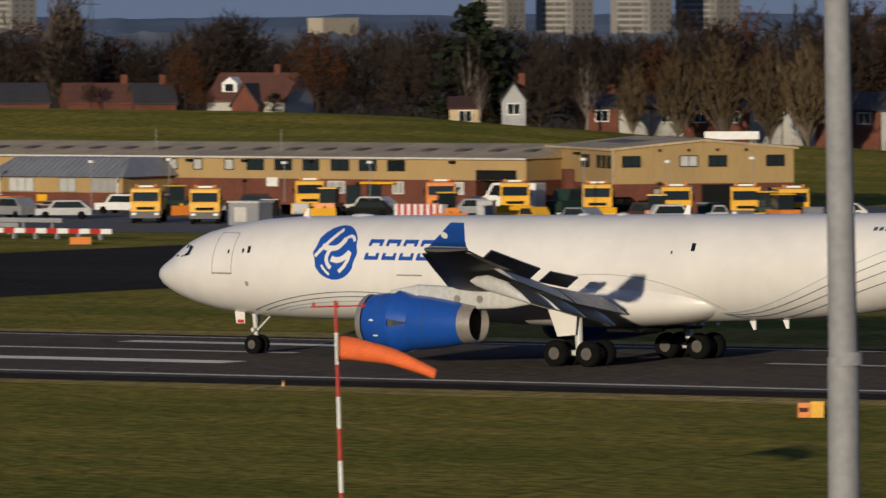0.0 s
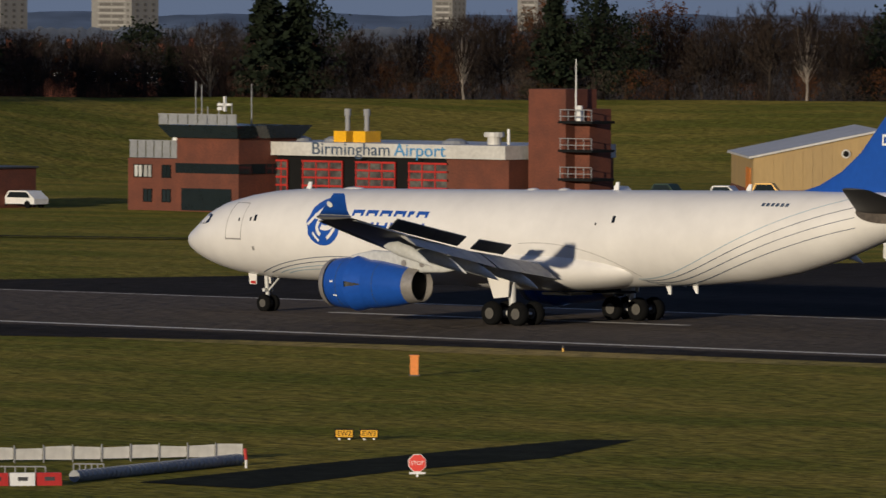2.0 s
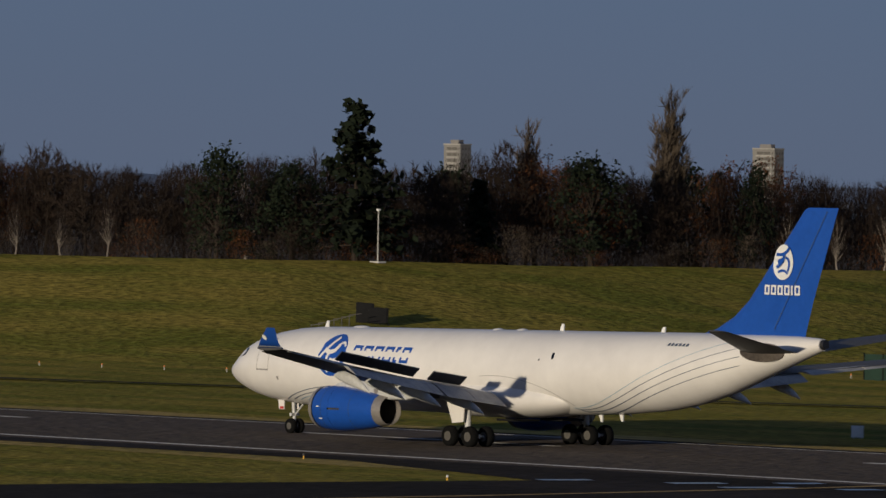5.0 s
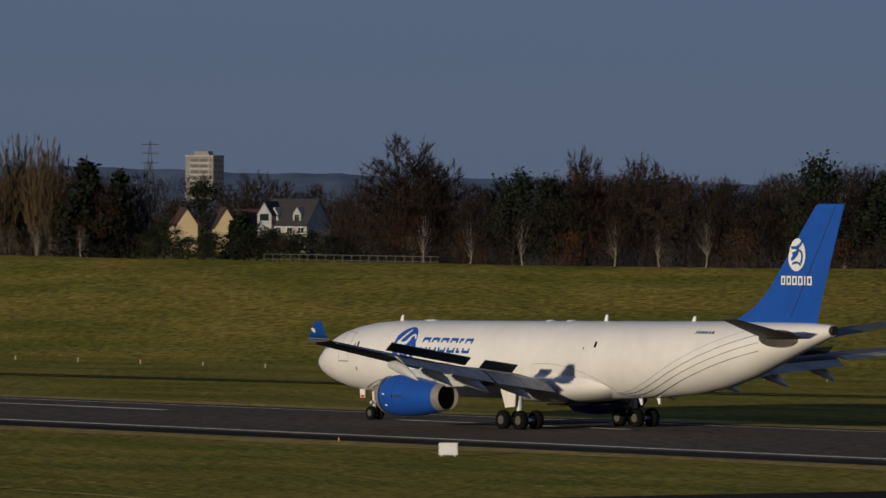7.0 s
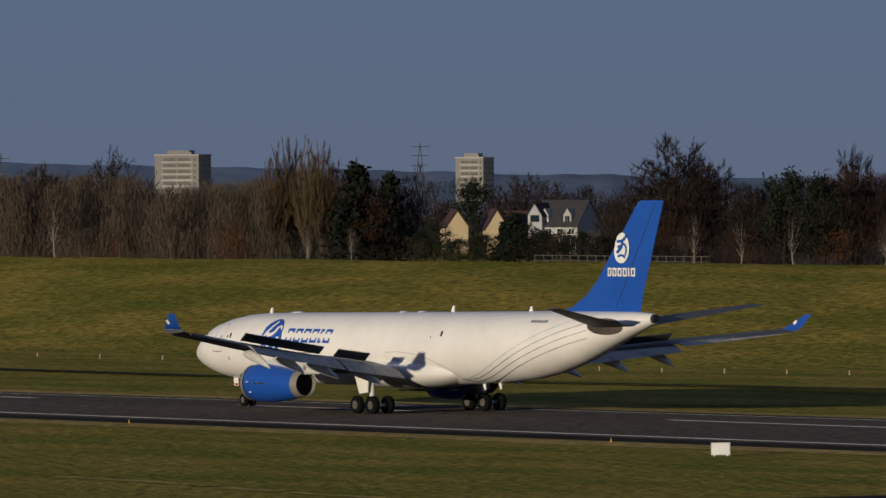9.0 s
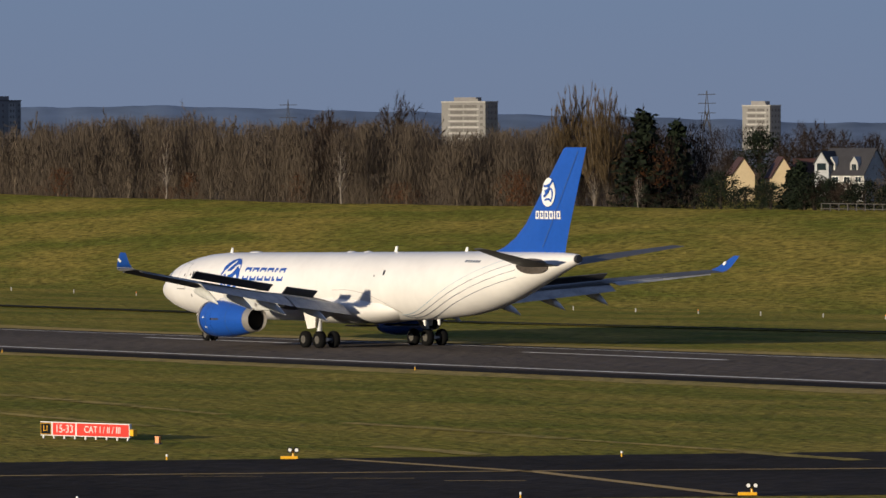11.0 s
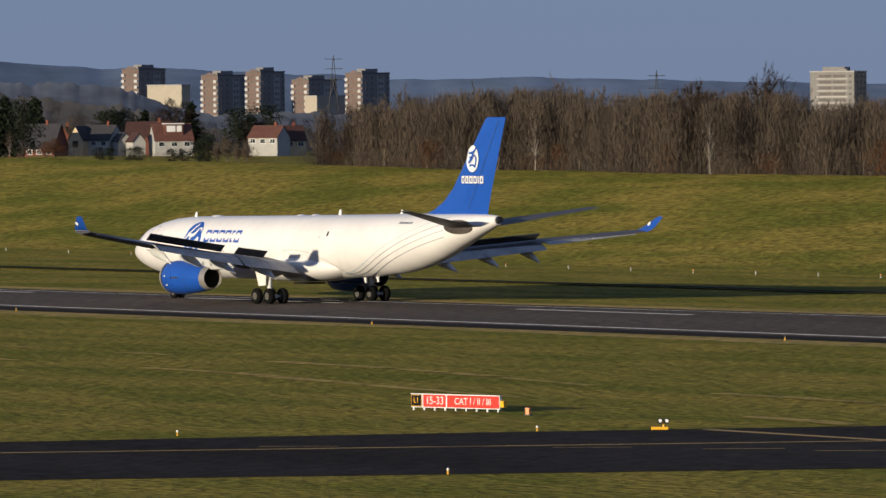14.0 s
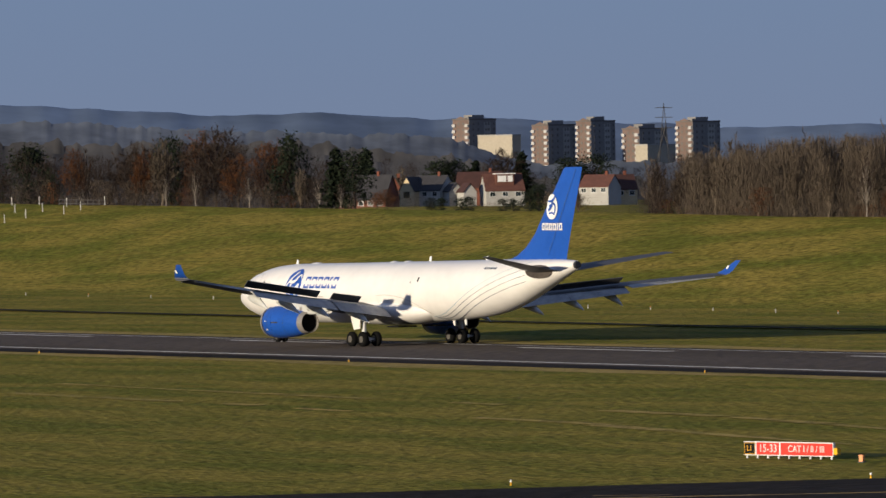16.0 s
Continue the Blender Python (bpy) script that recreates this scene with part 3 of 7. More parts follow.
    # tail fin
    fin = Shape()
    rings = []
    for s0, s1, z in ((46.6, 56.9, 7.75), (48.6, 57.0, 8.3), (50.2, 57.25, 9.1), (51.6, 57.6, 10.2), (56.7, 59.75, 16.15), (57.05, 59.8, 16.3)):
        rings.append([(s0 + a, b, z) for a, b in foil(s1 - s0, 0.09 if z < 16.2 else 0.03)])
    fin = part("tail_fin", fin.rings(rings), "blue_paint", jet, "bright blue tail fin", True)
    for left in (1, -1):
        y = -left
        def fin_y(s, z):
            s0 = float(np.interp(z, (8.3, 10.2, 16.15), (48.6, 51.6, 56.7)))
            s1 = float(np.interp(z, (8.3, 10.2, 16.15), (57.0, 57.6, 59.75)))
            x = max(0.02, min(0.98, (s - s0) / (s1 - s0)))
            t = 0.09
            return y * ((s1 - s0) * 5 * t * (0.2969 * math.sqrt(x) - 0.126 * x - 0.3516 * x ** 2 + 0.2843 * x ** 3 - 0.1036 * x ** 4) * 1.1 + 0.02)
        disc = Shape()
        ring = [(54.95 + 0.95 * math.cos(a), 12.75 + 1.15 * math.sin(a)) for a in np.linspace(0, 2 * math.pi, 33)[:-1]]
        disc.add([(a, fin_y(a, b), b) for a, b in ring], [tuple(range(32))])
        part("fin_emblem", disc, "white_paint", fin, "white round emblem")
        for pts, w in ((((-0.7, 0.5), (0.1, 0.55), (0.6, 0.95)), 0.2), (((0.1, 0.6), (0.0, 0.1), (-0.55, -0.35)), 0.22), (((0.3, 0.3), (0.6, 0.0), (0.5, -0.6)), 0.16), (((-0.4, -0.65), (0.1, -0.55), (0.5, -0.75)), 0.16)):
            sh = Shape()
            for q in ribbon([(54.95 + a, 12.75 + b) for a, b in pts], w, 10):
                sh.add([(a, fin_y(a, b) + y * 0.03, b) for a, b in q], [(0, 1, 2, 3)])
            part("emblem_figure", sh, "blue_paint", fin)
        for i in range(6):
            a0 = 53.35 + i * 0.60
            w = 0.14 if i == 4 else 0.46
            if i == 5:
                a0 -= 0.30
            sh = Shape()
            qs = [((a0, 10.63), (a0 + w, 10.63), (a0 + w, 10.76), (a0, 10.76)), ((a0, 11.13), (a0 + w, 11.13), (a0 + w, 11.26), (a0, 11.26)), ((a0, 10.76), (a0 + 0.13, 10.76), (a0 + 0.13, 11.13), (a0, 11.13))]
            if i != 4:
                qs.append(((a0 + w - 0.13, 10.76), (a0 + w, 10.76), (a0 + w, 11.13), (a0 + w - 0.13, 11.13)))
            for q in qs:
                sh.add([(a, fin_y(a, b) + y * 0.01, b) for a, b in q], [(0, 1, 2, 3)])
            part("mark_block", sh, "white_paint", fin)
        sh = Shape()
        for k in range(12):
            z0, z1 = 8.4 + k * 0.64, 8.4 + (k + 1) * 0.64
            def hinge(z):
                return float(np.interp(z, (8.3, 16.15), (54.2, 58.9)))
            sh.add([(hinge(z0), fin_y(hinge(z0), z0) + y * 0.006, z0), (hinge(z0) + 0.05, fin_y(hinge(z0), z0) + y * 0.006, z0), (hinge(z1) + 0.05, fin_y(hinge(z1), z1) + y * 0.006, z1), (hinge(z1), fin_y(hinge(z1), z1) + y * 0.006, z1)], [(0, 1, 2, 3)])
        part("rudder_seam", sh, "line_dark", fin)
    for left in (1, -1):
        y, lift = -left, 0.50 if left > 0 else -0.50
        # tailplane
        rings = [[(s0 + a, y * d, z + b) for a, b in foil(c, t)] for d, s0, c, z, t in ((0.8, 51.9, 5.2, 6.95, 0.10), (1.6, 52.5, 4.7, 7.05, 0.10), (9.5, 57.9, 1.9, 8.38, 0.09), (9.75, 58.3, 1.4, 8.42, 0.04))]
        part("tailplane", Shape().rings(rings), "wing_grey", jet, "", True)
        part("tailplane_root_plate", Shape().rings([[(54.3 + 1.75 * k * math.cos(a), y * (along(HALF, 54.3 + 1.75 * k * math.cos(a)) * 0.97 + o), 6.9 + 0.62 * k * math.sin(a)) for a in np.linspace(0, 2 * math.pi, 25)[:-1]] for k, o in ((1, -0.1), (1, 0.05), (0.2, 0.07))]), "root_metal", jet, "bare metal plate at the tailplane root", True)
        # wing
        rings = []
        for d, s0, s1, z, t in WING:
            rings.append([(s0 + a, y * d, z + lift * d / 30 + b) for a, b in foil((s1 - s0) * (0.86 if d < 21 else 1), t)])
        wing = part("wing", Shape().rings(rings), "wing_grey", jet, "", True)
        # winglet
        rings = [[(s0 + a, y * (d + b * 0.9), z + lift + b * 0.2) for a, b in foil(c, t)] for d, s0, c, z, t in ((28.85, 36.5, 2.6, 6.3, 0.09), (29.25, 37.05, 2.2, 6.45, 0.07), (29.6, 37.6, 1.8, 6.75, 0.06), (30.2, 38.95, 0.8, 7.65, 0.06))]
        wl = part("winglet", Shape().rings(rings), "blue_paint", jet, "blue upturned winglet", True)
        part("winglet_line", Shape().rings([[(s0 - 0.012 + a, y * (d + b * 0.93), z + lift + b * 0.22) for a, b in foil(c + 0.024, t * 1.1)] for d, s0, c, z, t in ((29.08, 36.81, 2.38, 6.38, 0.08), (29.2, 36.98, 2.25, 6.43, 0.074))]), "white_paint", wl, "white line round the winglet")
        for sgn in (1, -1):
            part("winglet_mark", Shape().add([(38.35 + 0.2 * math.cos(a), y * (29.77 + 0.1 * sgn + 0.1 * math.sin(a)), 7.02 + lift + 0.17 * math.sin(a)) for a in np.linspace(0, 2 * math.pi, 13)[:-1]], [tuple(range(12))]), "white_paint", wl)
        # slats drooping from the leading edge
        for d0, d1 in ((3.4, 8.6), (10.2, 14.4), (14.5, 18.8), (18.9, 23.2), (23.3, 27.8)):
            rings = []
            for d in (d0, d1):
                s0, c, z = wing_at(d, 1), (wing_at(d, 2) - wing_at(d, 1)) * 0.13, wing_at(d, 3) + lift * d / 30
                rings.append([(s0 - 0.2 + a, y * d, z - 0.12 + b + 0.1 * a) for a, b in foil(c, 0.22)])
            part("slat", Shape().rings(rings), "bare_metal" if d0 < 9 else "wing_grey", wing, "", True)
        # flaps let down, and the drooped aileron
        for d0, d1 in ((3.3, 9.2), (9.5, 20.2)):
            for e0, e1 in ((d0, (d0 + d1) / 2 - 0.02), ((d0 + d1) / 2 + 0.02, d1)):
                rings, vane = [], []
                for d in (e0, e1):
                    s1, z = wing_at(d, 2), wing_at(d, 3) + lift * d / 30
                    c = float(np.interp(d, (3, 9, 20), (2.05, 2.0, 1.55)))
                    rings.append([(s1 - 1.25 + a * 0.87 + b * 0.5, y * d, z + 0.02 - a * 0.42 + b * 0.9) for a, b in foil(c, 0.11)])
                    vane.append([(s1 - 1.75 + a * 0.97 + b * 0.2, y * d, z + 0.06 - a * 0.2 + b) for a, b in foil(0.8, 0.14)])
                flap = part("flap", Shape().rings(rings), "flap_grey", wing, "lowered grey flap", True)
                part("vane", Shape().rings(vane), "flap_white", flap, "", True)
        for d0, d1 in ((20.5, 24.2), (24.3, 28.0)):
            rings = []
            for d in (d0, d1):
                s1, z = wing_at(d, 2), wing_at(d, 3) + lift * d / 30
                c = float(np.interp(d, (20, 28), (1.25, 0.8)))
                rings.append([(s1 - c * 0.9 + a * 0.97 + b * 0.2, y * d, z + 0.04 - a * 0.2 + b) for a, b in foil(c, 0.09)])
            part("aileron", Shape().rings(rings), "flap_grey", wing, "", True)
        # raised spoilers
        for d0, d1 in ((5.6, 8.9), (10.6, 12.54), (12.56, 14.54), (14.56, 16.64), (16.66, 18.74), (18.76, 20.3)):
            pts = []
            for d in (d0, d1):
                s1, z = wing_at(d, 2), wing_at(d, 3) + lift * d / 30
                pts.append(((s1 - 2.0, y * d, z + 0.32), (s1 - 1.3, y * d, z + 0.86)))
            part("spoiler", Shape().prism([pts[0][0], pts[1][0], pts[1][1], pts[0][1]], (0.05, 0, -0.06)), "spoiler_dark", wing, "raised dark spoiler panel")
        # flap track fairings
        for d, L in ((6.6, 4.4), (11.6, 4.6), (15.4, 4.2), (19.2, 3.6)):
            s1, z = wing_at(d, 2), wing_at(d, 3) + lift * d / 30
            part("flap_track_fairing", Shape().rings([[(s1 - 2.9 + L * u, y * d + 0.24 * k * math.cos(a), z - 0.62 - 1.05 * u * u + 0.40 * k * math.sin(a)) for a in np.linspace(0, 2 * math.pi, 13)[:-1]] for u, k in ((0, 0.1), (0.1, 0.6), (0.3, 1), (0.6, 0.95), (0.85, 0.5), (1, 0.06))]), "flap_white", wing, "", True)
        # engine and pylon
        d, c = 8.75, 2.22 + (0.066 if left > 0 else -0.09)
        def ring(s, r, zz=0.0, k=40):
            return [(s, y * d + r * math.cos(a), c + zz + r * math.sin(a)) for a in np.linspace(0, 2 * math.pi, k + 1)[:-1]]
        engine = part("engine", Shape().rings([ring(19.82, 1.28), ring(19.86, 1.34), ring(20.0, 1.42), ring(20.7, 1.49), ring(21.6, 1.5)], True, False), "blue_paint", jet, "blue engine nacelle", True)
        part("intake_lip", Shape().rings([ring(20.7, 1.16), ring(20.0, 1.2), ring(19.6, 1.28), ring(19.5, 1.35), ring(19.6, 1.40), ring(19.84, 1.40)], True, False), "bare_metal", engine, "polished metal intake lip", True)
        part("fan_disc", Shape().rings([ring(20.7, 1.17), ring(20.72, 0.1)], True, True), "dark_metal", engine)
        part("rear_cowl", Shape().rings([ring(22.75, 1.43), ring(23.6, 1.36), ring(24.7, 1.22), ring(25.6, 1.06)], True, False), "blue_paint", engine, "", True)
        part("exhaust_nozzle", Shape().rings([ring(25.58, 1.055), ring(25.95, 1.01), ring(26.35, 0.95), ring(26.35, 0.91), ring(24.9, 0.86), ring(24.8, 0.05)], True, True), "bare_metal", engine, "bare metal exhaust nozzle", True)
        part("exhaust_core", Shape().rings([ring(25.9, 0.87), ring(25.5, 0.86), ring(25.2, 0.05)], True, True), "black_paint", engine)
        part("reverser_ring", Shape().rings([ring(21.55, 1.40), ring(22.1, 1.30), ring(22.8, 1.36)], True, False), "reverser_inside", engine, "dark open gap of the thrust reverser", True)
        pz = wing_at(d, 3) + lift * d / 30
        rows = []
        for ps, top, low, half in ((20.9, c + 1.62, c + 1.25, 0.10), (22.6, c + 1.95, c + 1.2, 0.24), (24.6, pz + 0.0, c + 1.0, 0.30), (26.4, pz - 0.05, c + 0.72, 0.30), (28.2, pz - 0.15, c + 0.78, 0.26), (30.2, pz - 0.3, pz - 0.75, 0.10)):
            rows.append([(ps, y * d + half * math.copysign(abs(math.cos(q)) ** 0.5, math.cos(q)), (top + low) / 2 + (top - low) / 2 * math.copysign(abs(math.sin(q)) ** 0.5, math.sin(q))) for q in np.linspace(0, 2 * math.pi, 17)[:-1]])
        pylon = part("pylon", Shape().rings(rows), "flap_white", jet, "", True)
        for ps in (25.2, 26.6):
            part("access_panel", Shape().bar((ps, y * (d + 0.31), c + 1.25), (ps, y * (d + 0.325), c + 1.25), 0.2, 0.2, 14), "bare_metal", pylon)
        for q, za in enumerate((0.05, -0.5)):
            m0, m1 = 20.5 + q * 0.15, 20.75 + q * 0.2
            part("cowl_mark", Shape().add([(u, y * (d + 1.505 * math.cos(v)), c + 1.505 * math.sin(v)) for u, v in ((m0, za), (m1, za), (m1, za + 0.06), (m0, za + 0.06))], [(0, 1, 2, 3)]), "white_paint", engine)
        for ps, pr in ((20.9, 1.497), (23.6, 1.365)):
            part("cowl_seam", Shape().rings([ring(ps, pr + 0.006), ring(ps + 0.035, pr + 0.006)], True, False), "line_dark", engine)
        # pivoting reverser doors, four round the cowl
        for q in range(4):
            a0 = math.pi / 4 + q * math.pi / 2
            w = math.pi / 4 * 0.94
            rows = [[(s - 22.75, r * math.sin(u), r * math.cos(u)) for u in np.linspace(-w, w, 13)] for s, r in ((21.62, 1.5), (22.1, 1.48), (22.75, 1.425))]
            inner = [[(p[0], p[1] * 0.95, p[2] * 0.95) for p in r] for r in rows]
            sh = Shape().rings(rows, False, False).rings(inner, False, False)
            o = part("reverser_door", sh, "blue_paint", engine, "", True)
            REVERSERS.append((o, y, d, c, a0))
        # main gear
        g = part("main_gear_leg", Shape().bar((30.3, y * 5.34, 0.75), (30.1, y * 5.2, 3.2), 0.2, 0.24, 14).bar((30.2, y * 5.3, 1.3), (28.8, y * 4.4, 3.0), 0.09, 0.09).bar((30.25, y * 5.34, 1.2), (31.2, y * 5.34, 0.8), 0.07, 0.07).bar((29.25, y * 5.34, 0.7), (31.4, y * 5.34, 0.7), 0.16, 0.16, 10), "gear_white", jet, "", True)
        part("gear_door", Shape().prism([(28.45, y * 5.75, 3.5), (30.5, y * 5.75, 3.3), (30.35, y * 5.75, 1.65), (29.25, y * 5.75, 1.55)], (0, y * 0.07, 0)), "fuselage_white", jet, "white landing gear door")
        for ax in (29.33, 31.31):
            part("axle", Shape().bar((ax, y * 4.5, 0.7), (ax, y * 6.18, 0.7), 0.09, 0.09), "gear_white", g)
            for w in (4.64, 6.04):
                wheel(jet, ax, y * w, 0.7, 0.7, 0.5)
        # dark wheel bay: a black plate stands for the shade in the recess
        part("wheel_bay", Shape().box(30.4, 32.6, min(y * 1.0, y * 2.9), max(y * 1.0, y * 2.9), 1.72, 1.86), "black_paint", jet)
    leg = part("nose_gear_leg", Shape().bar((6.25, 0, 0.5), (6.05, 0, 2.4), 0.12, 0.14, 12).bar((6.2, 0, 1.2), (7.4, 0, 2.3), 0.06, 0.06).bar((6.2, -0.36, 1.3), (6.2, 0.36, 1.3), 0.12, 0.12), "gear_white", jet, "", True)
    part("axle", Shape().bar((6.25, -0.5, 0.52), (6.25, 0.5, 0.52), 0.07, 0.07), "gear_white", leg)
    for y in (-0.36, 0.36):
        wheel(jet, 6.25, y, 0.52, 0.52, 0.34)
    for y in (-0.72, 0.72):
        part("nose_gear_door", Shape().prism([(5.3, y, 2.3), (5.95, y, 2.25), (5.95, y, 1.65), (5.4, y, 1.65)], (0, 0.05, 0)), "fuselage_white", jet)
        part("door_stripe", Shape().box(5.5, 5.9, y - 0.02 if y < 0 else y + 0.055, y if y < 0 else y + 0.075, 1.68, 1.85), "red_paint", jet)
    return jet


REVERSERS = []


def wheel(jet, x, y, z, r, w):
    s = Shape()
    prof = ((-0.5, 0.5), (-0.5, 0.86), (-0.36, 0.97), (-0.15, 1.0), (0.15, 1.0), (0.36, 0.97), (0.5, 0.86), (0.5, 0.5))
    s.rings([[(r * k * math.cos(a), w * u, r * k * math.sin(a)) for a in np.linspace(0, 2 * math.pi, 29)[:-1]] for u, k in prof])
    t = part("tyre", s, "rubber", jet, "", True)
    t.location = (x, y, z)
    rim = Shape()
    rim.rings([[(r * k * math.cos(a), w * u, r * k * math.sin(a)) for a in np.linspace(0, 2 * math.pi, 21)[:-1]] for u, k in ((-0.51, 0.46), (-0.46, 0.4), (-0.30, 0.36), (-0.30, 0.2), (-0.5, 0.18), (-0.5, 0.02))], True, True)
    rim.rings([[(r * k * math.cos(a), w * u, r * k * math.sin(a)) for a in np.linspace(0, 2 * math.pi, 21)[:-1]] for u, k in ((0.51, 0.46), (0.46, 0.4), (0.30, 0.36), (0.30, 0.2), (0.5, 0.18), (0.5, 0.02))], True, True)
    part("rim", rim, "rim_metal", t, "grey metal rim", True)
    return t


cargo_jet = aircraft()


# ---- airport buildings ----
def opening(parent, x, z, w, h, y, mat="window_glass", frame="black_paint", bars=2):
    """A window in a wall that faces -y: pane, frame, mullions."""
    win = part("window", Shape().box(x, x + w, y - 0.04, y + 0.02, z, z + h), mat, parent)
    f = Shape()
    t = 0.07
    for a0, a1, b0, b1 in ((x - t, x + w + t, z - t, z), (x - t, x + w + t, z + h, z + h + t), (x - t, x, z, z + h), (x + w, x + w + t, z, z + h)):
        f.box(a0, a1, y - 0.09, y + 0.01, b0, b1)
    for i in range(1, bars):
        f.box(x + w * i / bars - 0.03, x + w * i / bars + 0.03, y - 0.08, y + 0.01, z, z + h)
    part("window_frame", f, frame, win)
    return win


def gable_hall(name, x, y, rz, w, d, left, apex, right, peak, base, label, wall, low, roof):
    """A hall whose gable front faces its own -y: wall heights left, apex and right, ridge at the part `peak` of the width."""
    b = thing(name, x, y, 0, rz, label, "building")
    p = w * peak
    part("wall", Shape().prism([(0, 0, base), (w, 0, base), (w, 0, right), (p, 0, apex), (0, 0, left)], (0, d, 0)), wall, b)
    part("plinth", Shape().box(-0.05, w + 0.05, -0.05, d + 0.05, 0, base), low, b)
    for x0, z0, x1, z1 in ((-0.4, left - 0.1, p, apex), (p, apex, w + 0.4, right - 0.1)):
        part("roof", Shape().prism([(x0, -0.3, z0 + 0.02), (x1, -0.3, z1 + 0.02), (x1, -0.3, z1 + 0.22), (x0, -0.3, z0 + 0.22)], (0, d + 0.6, 0)), roof, b)
    n = int(w / 0.9)
    ribs = Shape()
    for i in range(n + 1):
        u = i * w / n
        top = np.interp(u, (0, p, w), (left, apex, right)) - 0.1
        ribs.box(u - 0.03, u + 0.03, -0.03, 0.0, base, top)
    part("sheet_ribs", ribs, wall, b)
    return b


M["skylight"] = material("skylight", (0.12, 0.10, 0.08), 0.6, vary=0.2)


def workshop():
    b = thing("workshop", 0, 642, 0, 0, "long two-storey tan and brick workshop with a ribbed roof", "building")
    x0, x1 = -471.8, -408.2
    part("wall", Shape().box(x0, x1, 0, 20, 2.7, 4.6), "tan_panel", b)
    low = Shape()
    for a0, a1 in ((x0, -413.4), (-409.2, x1)):
        low.box(a0, a1, -0.06, 20, 0, 2.7)
    part("brick_base", low, "brick", b)
    # black sheets stand for the shade inside the tall open doorway
    part("hangar_opening", Shape().box(-413.4, -409.2, 1.5, 2.0, 0, 2.7), "black_paint", b)
    part("opening_shade", Shape().box(-413.4, -409.2, -0.07, 0.0, 2.72, 3.6), "black_paint", b)
    part("roof", Shape().prism([(x0 - 0.3, -0.5, 4.6), (x0 - 0.3, 10, 5.75), (x0 - 0.3, 20.5, 4.6)], (x1 - x0 + 0.6, 0, 0)), "tan_roof", b)
    part("gutter", Shape().box(x0 - 0.3, x1 + 0.3, -0.62, -0.42, 4.52, 4.68), "white_sheet", b)
    for i in range(17):
        u = x0 + 3 + i * 3.6
        part("skylight", Shape().prism([(u, 4.0, 5.17), (u + 1.1, 4.0, 5.17), (u + 1.1, 5.6, 5.35), (u, 5.6, 5.35)], (0, 0, 0.03)), "skylight", b)
    for px, pw, k in ((-449.4, 1.35, 2), (-446.1, 0.85, 1), (-443.4, 0.85, 1), (-440.0, 0.85, 1), (-437.6, 1.7, 2), (-434.6, 1.7, 2), (-431.6, 1.6, 2), (-428.6, 1.8, 2), (-425.6, 1.7, 2), (-422.6, 1.7, 2)):
        opening(b, px, 3.5, pw, 0.85, 0.0, "blind" if k == 1 else "window_glass", bars=k)
    for px, pw in ((-416.3, 1.6), (-428.9, 1.7), (-422.0, 1.0)):
        opening(b, px, 1.5, pw, 0.95, -0.06, "blind", "white_paint")
    for px in (-427.0, -424.8):
        part("doorway", Shape().box(px, px + 1.5, -0.12, -0.05, 0, 2.2), "window_glass", b)
    part("door_canopy", Shape().box(-425.2, -421.6, -0.7, -0.06, 2.3, 2.5), "yellow_paint", b)
    part("garage_door", Shape().box(-468.6, -464.5, -0.14, -0.05, 0, 2.7), "white_sheet", b)
    part("notice_board", Shape().box(-435.5, -434.3, -0.14, -0.05, 2.0, 2.8), "white_paint", b)
    for px in (-455.0, -444.0, -431.0, -416.0, -438.0):
        part("floodlight", Shape().box(px, px + 0.5, -0.5, 0.0, 4.15, 4.4), "black_paint", b)
    for px in (-449.6, -436.0):
        part("roof_pole", Shape().bar((px, 3, 5), (px, 3, 7.0), 0.035, 0.03), "steel_grey", b)
    # lean-to office with a hipped sheet roof
    o = thing("office_annex", 0, 634, 0, 0, "brick office annex with a grey hipped sheet roof", "building")
    a0, a1 = -460.0, -445.6
    part("wall", Shape().box(a0, a1, 0, 7.9, 0, 2.95), "brick", o)
    part("upper_wall", Shape().box(a0 - 0.02, a1 + 0.02, -0.03, 7.9, 1.5, 2.9), "tan_panel", o)
    part("roof", Shape().add([(a0 - 0.6, -0.8, 2.9), (a1 + 0.6, -0.8, 2.9), (a1 + 0.6, 7.9, 2.9), (a0 - 0.6, 7.9, 2.9), (a0 + 1.0, 2.6, 4.55), (a1 - 1.0, 2.6, 4.55), (a1 - 1.0, 7.9, 4.55), (a0 + 1.0, 7.9, 4.55)], [(0, 1, 5, 4), (1, 2, 6, 5), (4, 5, 6, 7), (3, 0, 4, 7), (0, 3, 2, 1)]), "grey_sheet", o)
    for i in range(24):
        u = a0 - 0.3 + i * 0.63
        part("roof_rib", Shape().bar((u, -0.75, 2.97), (min(max(u, a0 + 1.0), a1 - 1.0), 2.5, 4.57), 0.035, 0.035, 5), "grey_sheet", o)
    for px, pw, k in ((-457.9, 2.6, 3), (-452.4, 1.7, 2), (-448.9, 2.7, 3)):
        opening(o, px, 1.62, pw, 1.1, -0.03, "blind", "steel_grey", k)
    for px in (a0 + 1.4, a1 - 0.1):
        part("drainpipe", Shape().bar((px, -0.6, 2.9), (px - 0.4, -0.1, 2.4), 0.06).bar((px - 0.4, -0.1, 2.4), (px - 0.4, -0.1, 0), 0.06), "white_paint", o)
    part("notice_plate", Shape().box(-454.9, -453.8, -0.12, -0.04, 0.7, 1.3), "yellow_paint", o)


